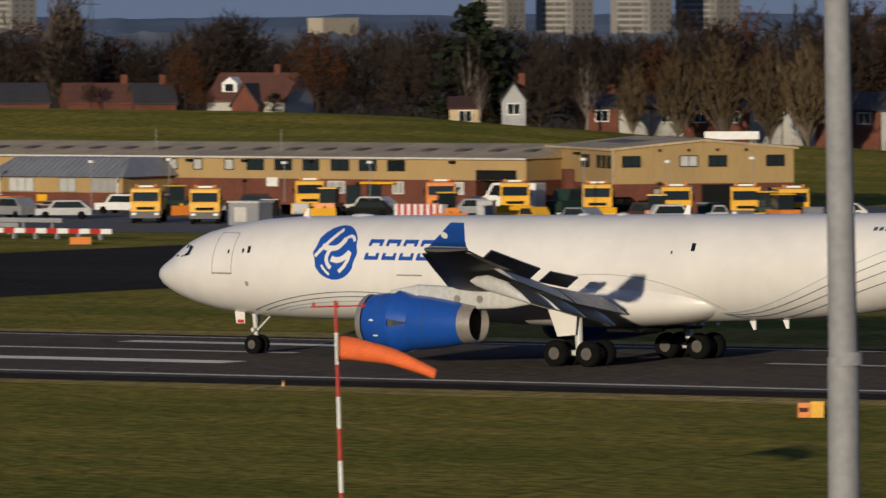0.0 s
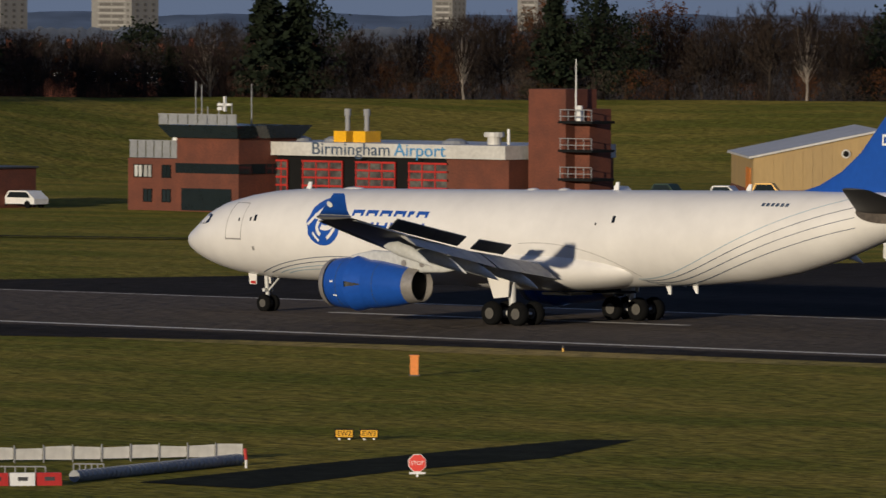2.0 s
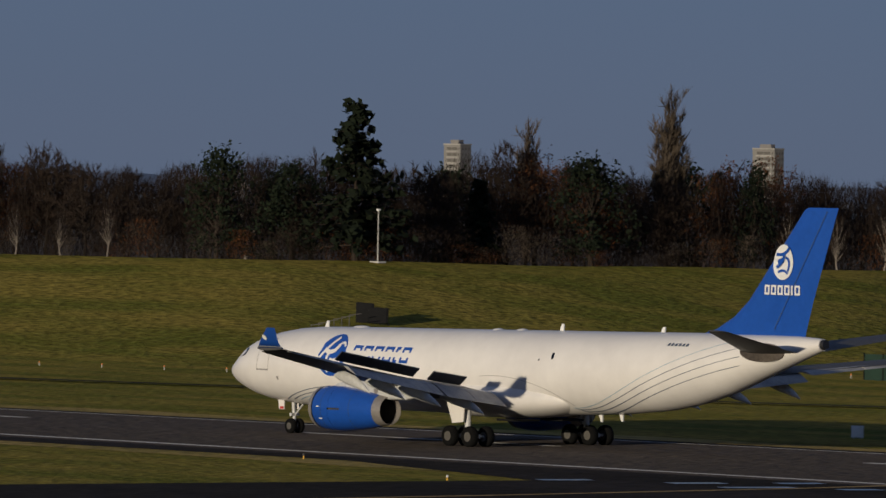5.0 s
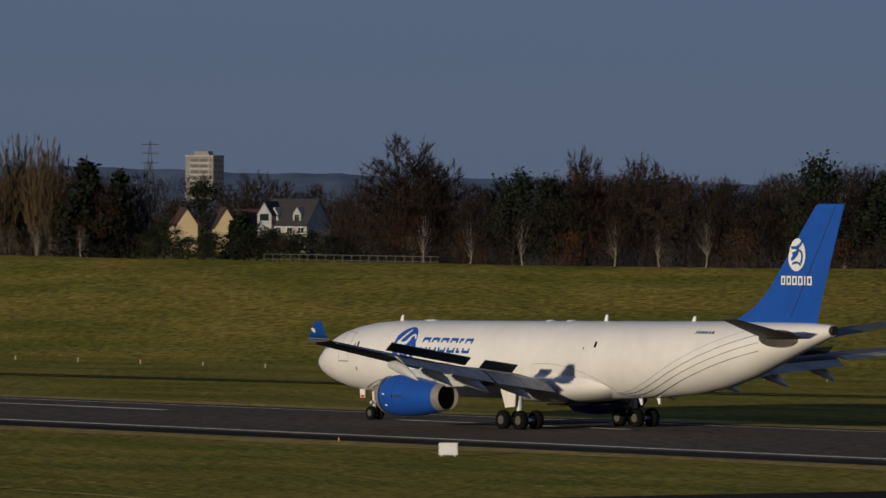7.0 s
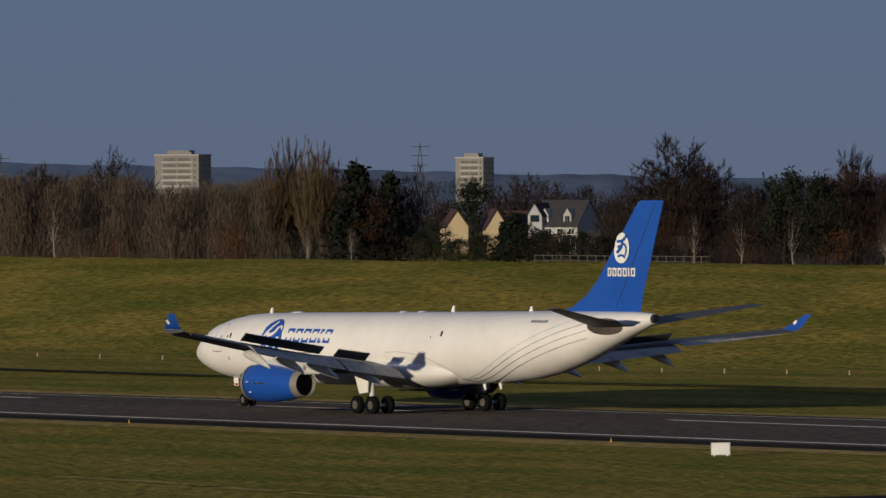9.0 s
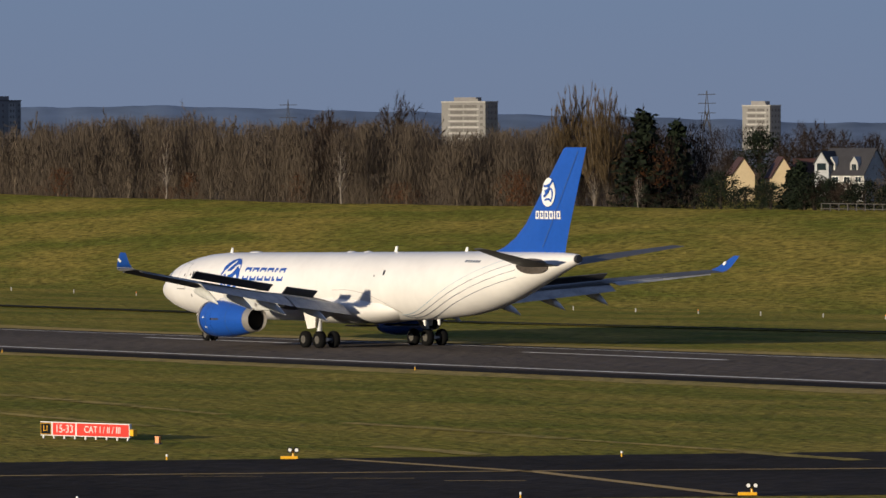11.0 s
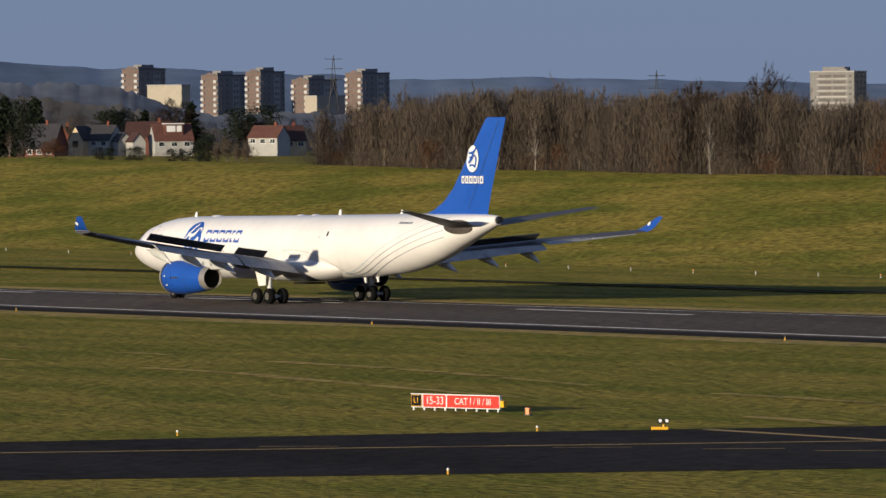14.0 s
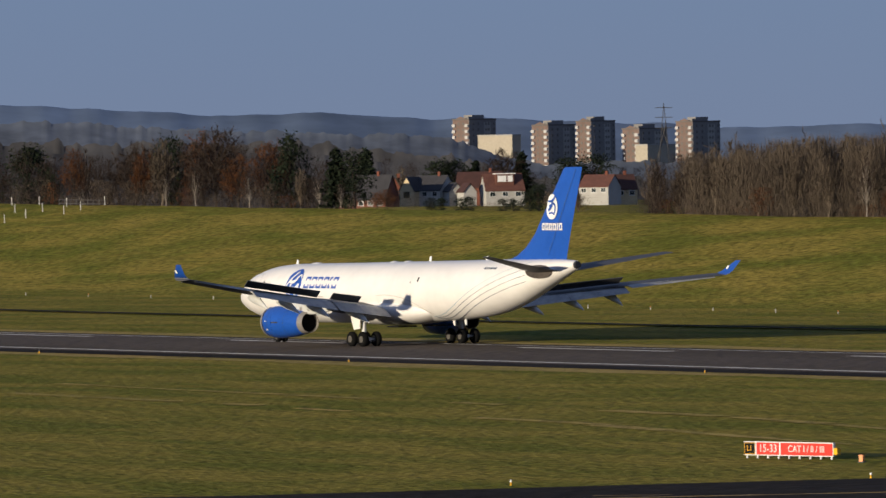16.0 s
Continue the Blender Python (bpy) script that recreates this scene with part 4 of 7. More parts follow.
workshop()
hall = gable_hall("vehicle_hall", -396.1, 636.9, 48, 16.2, 20, 5.55, 6.2, 5.55, 0.5, 2.6, "tan sheet-clad vehicle hall on a brick base", "tan_panel", "brick", "tan_roof")
for x, mat in ((0.85, "window_glass"), (6.0, "blind"), (8.6, "window_glass"), (13.8, "window_glass")):
    opening(hall, x, 4.1, 1.5, 0.85, -0.03, mat)
for x, w in ((3.6, 1.3), (6.4, 0.7)):
    opening(hall, x, 1.2, w, 0.95, -0.05, "blind", "black_paint")
# the opening's unlit inside is painted as a black plate on the wall
part("hall_opening", Shape().box(7.9, 12.2, -0.12, -0.04, 0, 2.5), "black_paint", hall)
part("side_doorway", Shape().box(13.9, 14.5, -0.12, -0.04, 0, 2.2), "black_paint", hall)
for x in (4.0, 6.6, 9.2, 11.8):
    part("roof_vent_plate", Shape().box(x, x + 0.3, -0.1, -0.03, 5.35, 5.6), "tile_red", hall)
for y, w in ((0.7, 0.9), (2.4, 0.8), (4.0, 0.8), (7.4, 0.9), (8.6, 0.9)):
    win = part("side_window", Shape().box(-0.06, 0.02, y, y + w, 4.05, 4.95), "window_glass", hall)
    part("window_frame", Shape().box(-0.1, 0.0, y - 0.1, y, 3.95, 5.05).box(-0.1, 0.0, y + w, y + w + 0.1, 3.95, 5.05).box(-0.1, 0.0, y, y + w, 3.95, 4.05).box(-0.1, 0.0, y, y + w, 4.95, 5.05), "black_paint", win)
for y in (3.2, 9.0):
    part("side_door", Shape().box(-0.14, -0.02, y, y + 1.6, 0, 2.2), "window_glass", hall)
for y in (12.0, 17.5):
    part("porch_pillar", Shape().box(-0.9, -0.1, y, y + 1.2, 0, 3.7), "brick", hall)
part("roof_lamp", Shape().box(-0.6, 0.0, 10.2, 10.6, 5.0, 5.2), "black_paint", hall)
part("corner_trim", Shape().box(-0.12, 0.06, -0.12, 0.06, 2.6, 5.5), "tan_roof", hall)
for x in (3.0, 9.0):
    part("skylight", Shape().prism([(x, 6.0, 5.62 + 0.08 * x if x < 8 else 6.36 - 0.08 * (x - 8)), (x + 2.2, 6.0, 5.62 + 0.08 * (x + 2.2) if x < 8 else 6.36 - 0.08 * (x - 5.8)), (x + 2.2, 15.0, 5.62 + 0.08 * (x + 2.2) if x < 8 else 6.36 - 0.08 * (x - 5.8)), (x, 15.0, 5.62 + 0.08 * x if x < 8 else 6.36 - 0.08 * (x - 8))], (0, 0, 0.2)), "skylight", hall)
shed = gable_hall("equipment_shed", -509.2, 630, 43, 23.8, 30, 3.6, 6.05, 3.75, 0.5, 0.6, "tan sheet equipment shed with a pale roof and round vents", "tan_panel", "brick", "white_sheet")
for x in (8.6, 15.4):
    part("round_vent", Shape().bar((x, -0.14, 4.0), (x, 0.0, 4.0), 0.42, 0.42, 20), "white_sheet", shed)
    part("vent_hole", Shape().bar((x, -0.2, 4.0), (x, -0.13, 4.0), 0.28, 0.28, 16), "black_paint", shed)
part("side_door", Shape().box(-0.08, -0.02, 3, 9, 0, 2.6), "orange_paint", shed)
green = gable_hall("green_store", -489.0, 641, 20, 19.5, 24, 4.0, 4.35, 4.0, 0.5, 0.3, "long dark green sheet-clad store beside the shed", "green_sheet", "concrete", "white_sheet")
part("round_vent", Shape().bar((4.6, -0.12, 2.6), (4.6, 0, 2.6), 0.35, 0.35, 18), "white_sheet", green)
part("door_track", Shape().box(11.5, 11.7, -0.12, 0, 0.4, 3.9), "grey_sheet", green)


def fire_station():
    f = thing("fire_station", 0, 556, 0, 0, "brick fire station with a white name fascia and red glazed doors", "building")
    part("bay_wall", Shape().box(-505.0, -482.9, 0.6, 14, 0, 5.9), "black_paint", f)
    part("end_wall", Shape().box(-482.9, -476.0, 0.3, 14, 0, 5.0), "brick", f)
    fascia = part("fascia", Shape().box(-505.4, -475.9, -0.3, 14.2, 4.9, 6.05), "white_sheet", f, "white fascia board")
    letters("name_letters", "Birmingham", 1.5, "line_dark", fascia, pose(-493.2, -0.34, 5.50, 90, 0, 0) @ Matrix.Diagonal((1.26, 1, 1, 1)), 0.02)
    letters("name_letters", "Airport", 1.5, "sign_blue", fascia, pose(-485.4, -0.34, 5.50, 90, 0, 0) @ Matrix.Diagonal((1.26, 1, 1, 1)), 0.02)
    for a0, a1 in ((-503.3, -501.1), (-499.3, -494.8), (-493.2, -488.8), (-487.2, -482.8)):
        door = part("bay_door", Shape().box(a0, a1, 0.42, 0.5, 0.2, 4.5), "door_glass", f, "red-framed glazed bay door")
        fr = Shape()
        for k in range(7):
            z = 0.15 + k * 0.70
            fr.box(a0 - 0.08, a1 + 0.08, 0.30, 0.42, z, z + (0.32 if k in (0,) else 0.16))
        for k in range(4):
            x = a0 + (a1 - a0) * k / 3
            fr.box(x - 0.05, x + 0.05, 0.34, 0.44, 0.15, 4.45)
        part("door_frame", fr, "red_paint", door)
    for px in (-497.4, -495.2):
        v = part("roof_vent", Shape().box(px - 0.7, px + 0.7, 3, 5, 6.0, 7.0), "yellow_paint", f)
        part("flue", Shape().bar((px, 4, 7.0), (px, 4, 8.6), 0.22, 0.22, 12).bar((px, 4, 8.3), (px, 4, 8.9), 0.3, 0.3, 12), "steel_grey", v)
    part("roof_unit", Shape().bar((-480.8, 4, 6.0), (-480.8, 4, 6.9), 0.6, 0.6, 14).bar((-480.8, 4, 6.7), (-480.8, 4, 7.1), 0.9, 0.9, 14), "white_sheet", f)
    part("roof_mast", Shape().bar((-479.2, 4, 6.0), (-479.2, 4, 7.4), 0.12, 0.12, 8), "white_paint", f)
    for px, w in ((-503.0, 2.4), (-499.0, 1.8), (-485.2, 2.4)):
        part("roof_dome", Shape().rings([[(px + w * 0.5 * k * math.cos(a), 4 + w * 0.5 * k * math.sin(a), 6.0 + z) for a in np.linspace(0, 2 * math.pi, 15)[:-1]] for k, z in ((1, 0), (0.85, 0.3), (0.4, 0.5))]), "grey_sheet", f)
    # drill tower
    t = thing("drill_tower", 0, 556, 0, 0, "tall square brick drill tower with steel balconies", "building")
    part("shaft", Shape().box(-475.3, -471.2, 2, 6, 0, 10.85), "brick", t)
    part("rear_shaft", Shape().box(-471.2, -469.6, 3.2, 6, 0, 9.2), "brick", t)
    for z in (8.0, 5.6, 3.2):
        bal = part("balcony", Shape().box(-471.4, -467.7, 1.2, 4.2, z, z + 0.22), "black_paint", t)
        rail = Shape()
        for k in range(5):
            x = -471.2 + k * 0.85
            rail.bar((x, 1.3, z), (x, 1.3, z + 1.15), 0.04, 0.04, 5)
        for zz in (0.6, 1.15):
            rail.bar((-471.3, 1.3, z + zz), (-467.8, 1.3, z + zz), 0.04, 0.04, 5)
        part("railing", rail, "steel_grey", bal)
    part("mast", Shape().bar((-470.6, 2.6, 8), (-470.6, 2.6, 13.4), 0.09, 0.04, 8), "white_paint", t)
    part("siren", Shape().bar((-470.0, 2.4, 8.2), (-470.0, 2.4, 9.5), 0.3, 0.25, 12), "white_paint", t)
    # watch room
    c = thing("watch_tower", 0, 552, 0, 0, "brick watch tower with a dark glazed cabin and roof aerials", "building")
    part("lower_wall", Shape().box(-515.7, -502.6, 0, 11, 0, 4.5), "brick", c)
    part("neck", Shape().box(-509.6, -502.4, -0.4, 7, 0, 6.5), "brick", c)
    part("cabin_band", Shape().box(-509.7, -502.3, -0.47, 7.1, 3.3, 4.15), "window_glass", c)
    sk = Shape()
    sk.add([(-509.9, -0.9, 6.35), (-502.1, -0.9, 6.35), (-502.1, 7.2, 6.35), (-509.9, 7.2, 6.35), (-510.7, -1.7, 7.45), (-501.4, -1.7, 7.45), (-501.4, 8, 7.45), (-510.7, 8, 7.45)], [(0, 1, 5, 4), (1, 2, 6, 5), (2, 3, 7, 6), (3, 0, 4, 7), (4, 5, 6, 7), (0, 3, 2, 1)])
    part("glazed_cabin", sk, "window_glass", c)
    for row, (a0, a1, y, z0, z1, n) in enumerate(((-510.6, -501.5, -1.6, 7.5, 8.35, 8), (-515.6, -509.8, 0.1, 4.55, 6.0, 6))):
        for i in range(n):
            u = a0 + (a1 - a0) * i / n
            part("screen_panel", Shape().box(u + 0.06, u + (a1 - a0) / n - 0.06, y - 0.05, y, z0, z1), "grey_sheet", c)
        part("screen_rail", Shape().box(a0, a1, y - 0.08, y - 0.05, z1, z1 + 0.08).box(a0, a1, y, y + 0.05, z0, z0 + 0.08), "steel_grey", c)
    for px, z0 in ((-513.8, 2.9), (-511.6, 2.9), (-513.8, 0.8), (-511.6, 0.8), (-514.9, 2.9)):
        opening(c, px, z0, 0.9, 1.0, 0.0, "blind" if z0 > 2 and px < -513 else "window_glass")
    part("entrance", Shape().box(-509.0, -503.2, -0.48, -0.4, 0.1, 2.0), "window_glass", c)
    for px, top in ((-509.6, 11.2), (-508.9, 10.9), (-503.1, 11.0), (-506.9, 9.4), (-505.4, 9.2), (-508.2, 9.0)):
        part("aerial", Shape().bar((px, 2, 7.4), (px, 2, top), 0.06, 0.05, 6), "steel_grey", c)
    part("cross_aerial", Shape().box(-507.0, -505.4, 1.9, 2.1, 9.1, 9.3).box(-506.3, -506.1, 1.9, 2.1, 8.6, 9.9).box(-506.9, -506.4, 1.8, 2.2, 8.7, 9.0), "white_paint", c)
    for px in (-511.4, -510.6, -509.9):
        part("dome", Shape().bar((px, 1.5, 5.9), (px, 1.5, 6.6), 0.4, 0.3, 12), "white_paint", c)


M["sign_blue"] = material("sign_blue", (0.04, 0.24, 0.50), 0.5, vary=0.08)
M["door_glass"] = material("door_glass", (0.11, 0.10, 0.09), 0.12, vary=0.3, scale=0.8, grain=3, tint=(0.05, 0.04, 0.04))
M["sign_red"] = material("sign_red", (0.68, 0.035, 0.02), 0.5, vary=0.06)
M["green_cover"] = material("green_cover", (0.01, 0.035, 0.02), 0.6, vary=0.2)
fire_station()

bb = thing("brick_substation", 0, 543, 0, 0, "low flat-roofed red brick block with two windows", "building")
part("wall", Shape().box(-540.1, -526.7, 0, 9, 0, 3.45), "brick", bb)
part("roof", Shape().box(-540.2, -526.5, -0.1, 9.2, 3.45, 3.6), "spoiler_dark", bb)
part("roof_hatch", Shape().box(-529.0, -527.4, 2, 4, 3.6, 4.0), "white_sheet", bb)
for px in (-539.1, -529.8):
    opening(bb, px, 2.0, 2.2, 1.0, 0.0)
st = thing("site_compound", 0, 533, 0, 0, "dark green fenced compound with a blue-roofed cabin", "shelter")
part("fence", Shape().box(-554.2, -536.7, 0, 0.08, 0, 2.3), "green_cover", st)
part("cabin", Shape().box(-548.9, -536.9, 2, 5, 0, 2.75), "white_sheet", st)
part("cabin_roof", Shape().box(-549.2, -536.6, 1.7, 5.3, 2.75, 3.05), "grey_sheet", st)
part("annex", Shape().box(-553.0, -549.3, 2, 5, 0, 2.5), "white_sheet", st)
for i in range(8):
    part("cabin_window", Shape().box(-548.5 + i * 1.45, -547.5 + i * 1.45, 1.95, 2.0, 1.5, 2.5), "window_glass", st)
    part("fence_post", Shape().box(-554.2 + i * 2.4, -554.1 + i * 2.4, -0.06, 0.0, 0, 2.4), "black_paint", st)


# ---- vehicles on the apron ----
def truck(x, y, rz, label, body="yellow_paint", tall=1.0, plough=False):
    t = thing("gritter_truck", x, y, 0.03, rz, label, "truck", "apron vehicles")
    cabin = part("cab", Shape().prism([(-1.25, -3.6, 0.7), (-1.25, -3.65, 1.7), (-1.25, -3.3, 2.9 * tall), (-1.25, -1.7, 3.0 * tall), (-1.25, -1.6, 0.7)], (2.5, 0, 0)), body, t)
    part("windscreen", Shape().prism([(-1.08, -3.64, 1.85), (-1.08, -3.42, 2.58), (1.08, -3.42, 2.58), (1.08, -3.64, 1.85)], (0, -0.04, 0)), "window_glass", cabin)
    part("bumper", Shape().box(-1.25, 1.25, -3.85, -3.6, 0.45, 1.0), "spoiler_dark", cabin)
    part("grille", Shape().box(-0.75, 0.75, -3.74, -3.64, 1.15, 1.38), "black_paint", cabin)
    part("sun_visor", Shape().box(-1.15, 1.15, -3.6, -3.35, 2.6, 2.78), body, cabin)
    part("light_bar", Shape().box(-0.6, 0.6, -2.9, -2.6, 3.0 * tall, 3.16 * tall), "white_paint", cabin)
    if plough:
        part("plough_blade", Shape().prism([(-1.6, -4.6, 0.1), (-1.6, -4.35, 0.5), (-1.6, -4.5, 1.0), (-1.6, -4.7, 1.0), (-1.6, -4.55, 0.5)], (3.2, 0, 0)), body, t, "raised snow plough blade")
    for s in (-1, 1):
        part("side_window", Shape().prism([(s * 1.27, -3.1, 1.8), (s * 1.27, -2.0, 1.8), (s * 1.27, -2.0, 2.7), (s * 1.27, -2.9, 2.7)], (s * 0.02, 0, 0)), "window_glass", cabin)
        part("mirror", Shape().box(s * 1.38 - 0.08, s * 1.38 + 0.08, -3.6, -3.5, 1.8, 2.35), "black_paint", cabin)
        part("headlight", Shape().box(s * 0.95 - 0.18, s * 0.95 + 0.18, -3.88, -3.84, 0.7, 0.9), "white_paint", cabin)
    part("chassis", Shape().box(-1.0, 1.0, -3.4, 4.2, 0.55, 0.95), "black_paint", t)
    part("hopper", Shape().prism([(-1.2, -1.3, 1.9), (1.2, -1.3, 1.9), (0.9, -1.2, 0.95), (-0.9, -1.2, 0.95)], (0, 5.0, 0)), body, t)
    for s in (-0.8, 0.8):
        part("beacon", Shape().bar((s, -2.6, 3.0 * tall), (s, -2.6, 3.25 * tall), 0.12), "orange_paint", cabin)
    for wx in (-1.05, 1.05):
        for wy in (-2.7, 1.6, 3.0):
            part("wheel", Shape().bar((wx - 0.17, wy, 0.5), (wx + 0.17, wy, 0.5), 0.5, 0.5, 18), "rubber", t)
    return t


def small_vehicle(name, x, y, rz, L, W, Hh, body, label, category):
    t = thing(name, x, y, 0.03, rz, label, category, "apron vehicles")
    h = Hh * 0.55
    van = Hh > 1.9
    prof = [(-L / 2, 0.35), (-L / 2, h), (-L * 0.28, h * 1.05), (-L * 0.16, Hh), (L * (0.49 if van else 0.3), Hh), (L * 0.5, h if not van else Hh * 0.95), (L / 2, 0.35)]
    part("body", Shape().prism([(u, -W / 2, z) for u, z in prof], (0, W, 0)), body, t)
    for s in (-1, 1):
        part("side_glass", Shape().prism([(-L * 0.22, s * (W / 2 + 0.01), h * 1.1), (L * 0.4, s * (W / 2 + 0.01), h * 1.1), (L * 0.3, s * (W / 2 + 0.01), Hh * 0.93), (-L * 0.14, s * (W / 2 + 0.01), Hh * 0.93)], (0, s * 0.01, 0)), "window_glass", t)
        for u in (-L * 0.32, L * 0.32):
            part("wheel", Shape().bar((u, s * (W / 2 - 0.2), 0.34), (u, s * (W / 2 + 0.02), 0.34), 0.34, 0.34, 16), "rubber", t)
    return t


for x, y, rz, lab, col in ((-419.0, 600, 30, "yellow gritter truck parked on the apron", "yellow_paint"), (-413.0, 600, 30, "yellow gritter truck with tall cab on the apron", "yellow_paint"),
                           (-421.5, 628, 33, "yellow truck with dark plough before the workshop", "yellow_paint"), (-408.0, 628, 33, "orange flatbed truck parked by the workshop door", "orange_paint"),
                           (-400.5, 628, 33, "yellow snow plough truck with roof beacons", "yellow_paint"), (-391.0, 626, 33, "yellow snow plough truck with roof beacons", "yellow_paint"),
                           (-379.5, 620, 33, "yellow sweeper truck beside the vehicle hall", "yellow_paint"), (-374.0, 622, 33, "yellow sweeper truck beside the vehicle hall", "yellow_paint"), (-367.0, 618, 33, "yellow sweeper truck at the end of the row", "yellow_paint")):
    truck(x, y, rz, lab, col, plough="plough" in lab)
small_vehicle("minibus", -405.0, 634, 8, 6.2, 2.1, 2.7, "white_paint", "white high-roofed minibus parked by the workshop", "van")
small_vehicle("estate_car", -416.5, 630, 5, 4.4, 1.8, 1.5, "white_sheet", "white estate car parked by the workshop", "car")
small_vehicle("estate_car", -476.0, 628, 20, 4.5, 1.8, 1.6, "white_paint", "silver estate car before the green store", "car")
small_vehicle("pickup", -437.0, 622, 0, 5.0, 1.9, 1.7, "white_paint", "white pickup parked before the office annex", "car")
small_vehicle("pickup", -432.0, 606, 30, 4.8, 1.9, 1.6, "grey_sheet", "grey pickup parked on the apron", "car")
small_vehicle("estate_car", -525.5, 549, 0, 4.6, 1.8, 1.5, "white_paint", "white car parked beside the watch tower", "car")
small_vehicle("estate_car", -531.5, 549, 0, 4.6, 1.8, 1.4, "black_paint", "black car parked beside the watch tower", "car")
small_vehicle("tug", -450.0, 604, 15, 3.0, 1.7, 1.5, "orange_paint", "orange baggage tug on the apron", "tug")
small_vehicle("tug", -446.0, 602, 30, 2.6, 1.6, 1.6, "white_paint", "white baggage tug on the apron", "tug")
small_vehicle("tug", -441.5, 604, 10, 2.4, 1.6, 1.9, "yellow_paint", "yellow utility tug on the apron", "tug")
small_vehicle("tractor", -484.0, 622, 15, 3.6, 1.9, 2.2, "green_cover", "dark tractor parked before the green store", "tractor")
small_vehicle("tractor", -399.0, 634, 80, 3.4, 1.9, 2.2, "green_cover", "dark green tractor among the parked trucks", "tractor")
for i, (x, col) in enumerate(((-511, "white_paint"), (-506, "green_cover"), (-500, "white_paint"), (-496, "yellow_paint"), (-491, "white_paint"), (-487, "orange_paint"))):
    small_vehicle("cargo_cart", x, 612 + i, 10 * i, 3.2, 1.7, (1.2, 1.5, 1.4, 1.7, 1.1, 1.3)[i], col, "parked baggage cart and ground equipment", "cart")
pick = random.Random(3)
for i in range(46):
    x, y = pick.uniform(-468, -360), pick.uniform(604, 631)
    kind = pick.randrange(4)
    if kind == 0:
        small_vehicle("cargo_cart", x, y, pick.uniform(-30, 60), pick.uniform(1.8, 3.2), 1.6, pick.uniform(0.9, 1.6), pick.choice(("yellow_paint", "orange_paint", "white_sheet", "green_cover", "grey_sheet")), "small ground equipment cart on the apron", "cart")
    elif kind == 1:
        tk = thing("tow_machine", x, y, 0.03, pick.uniform(0, 60), "dark airfield machine with cab and yellow arm", "machine", "apron machines")
        part("body", Shape().box(-0.9, 0.9, -1.6, 1.6, 0.5, 1.3), pick.choice(("yellow_paint", "orange_paint", "green_cover")), tk)
        part("cab", Shape().box(-0.7, 0.7, -0.6, 0.8, 1.3, 2.5), "window_glass", tk)
        part("cab_roof", Shape().box(-0.8, 0.8, -0.7, 0.9, 2.5, 2.6), "yellow_paint", tk)
        part("arm", Shape().bar((0, -1.6, 1.0), (0.2, -3.0, 0.4), 0.12, 0.1), "yellow_paint", tk)
        part("blade", Shape().prism([(-1.4, -3.0, 0.05), (1.4, -3.0, 0.05), (1.4, -3.2, 0.9), (-1.4, -3.2, 0.9)], (0, 0.1, 0)), pick.choice(("orange_paint", "yellow_paint", "black_paint")), tk)
        for wx in (-0.95, 0.95):
            for wy in (-1.1, 1.1):
                part("wheel", Shape().bar((wx - 0.15, wy, 0.5), (wx + 0.15, wy, 0.5), 0.5, 0.5, 14), "rubber", tk)
    elif kind == 2:
        cr = thing("storage_crate", x, y, 0.03, pick.uniform(0, 60), "stacked storage crate and drum on the apron", "crate", "apron crates")
        h = pick.uniform(0.7, 1.5)
        part("box", Shape().box(-0.7, 0.7, -0.5, 0.5, 0, h), pick.choice(("white_sheet", "green_cover", "tile_red", "grey_sheet", "black_paint")), cr)
        part("lid", Shape().box(-0.75, 0.75, -0.55, 0.55, h, h + 0.08), "grey_sheet", cr)
    else:
        small_vehicle("estate_car", x, y, pick.uniform(-20, 60), 4.3, 1.8, pick.uniform(1.4, 1.9), pick.choice(("white_sheet", "black_paint", "grey_sheet", "grey_sheet", "tile_red")), "parked airport car among the yellow trucks", "car")
hut = thing("equipment_cabinet", -406.0, 596, 0.03, 0, "small pale grey equipment cabinet with a flat lid", "cabinet")
part("body", Shape().box(-1.5, 1.5, -1, 1, 0, 1.85), "grey_sheet", hut)
part("lid", Shape().box(-1.6, 1.6, -1.1, 1.1, 1.85, 2.0), "white_sheet", hut)
part("panel", Shape().box(-0.9, 0.3, -1.05, -1.0, 0.3, 1.5), "white_sheet", hut)
for i in range(5):
    bl = thing("striped_block", -397.6 + i * 0.95, 606, 0.03, 0, "red and white striped barrier block on the apron", "barrier", "striped blocks")
    for k in range(3):
        part("stripe", Shape().box(-0.45 + k * 0.3, -0.15 + k * 0.3, -0.4, 0.4, 0, 1.6), "red_paint" if (k + i) % 2 else "white_paint", bl)
for i in range(34):
    x = -462 + i * 2.05
    bar = thing("barrier_board", x, 556 + (x + 430) * 0.02, 0.02, 0, "red and white striped barrier board at the apron edge", "barrier", "apron barrier boards")
    part("board", Shape().box(0, 1.0, -0.05, 0.05, 0.45, 0.85), "red_paint", bar)
    part("board", Shape().box(1.0, 2.0, -0.05, 0.05, 0.45, 0.85), "white_paint", bar)
    part("leg", Shape().box(0.9, 1.1, -0.2, 0.2, 0, 0.45), "steel_grey", bar)
for k, (y, z) in enumerate(((566, 0.6), (572, 0.8))):
    rail = thing("guard_rail", 0, y, 0.02, 0, "grey steel guard rail along the apron edge", "rail", "apron guard rails")
    part("beam", Shape().box(-470, -408, -0.06, 0.06, z, z + 0.35), "steel_grey", rail)
    for i in range(22):
        part("post", Shape().box(-470 + i * 2.9, -469.85 + i * 2.9, 0.06, 0.2, 0, z + 0.3), "steel_grey", rail)
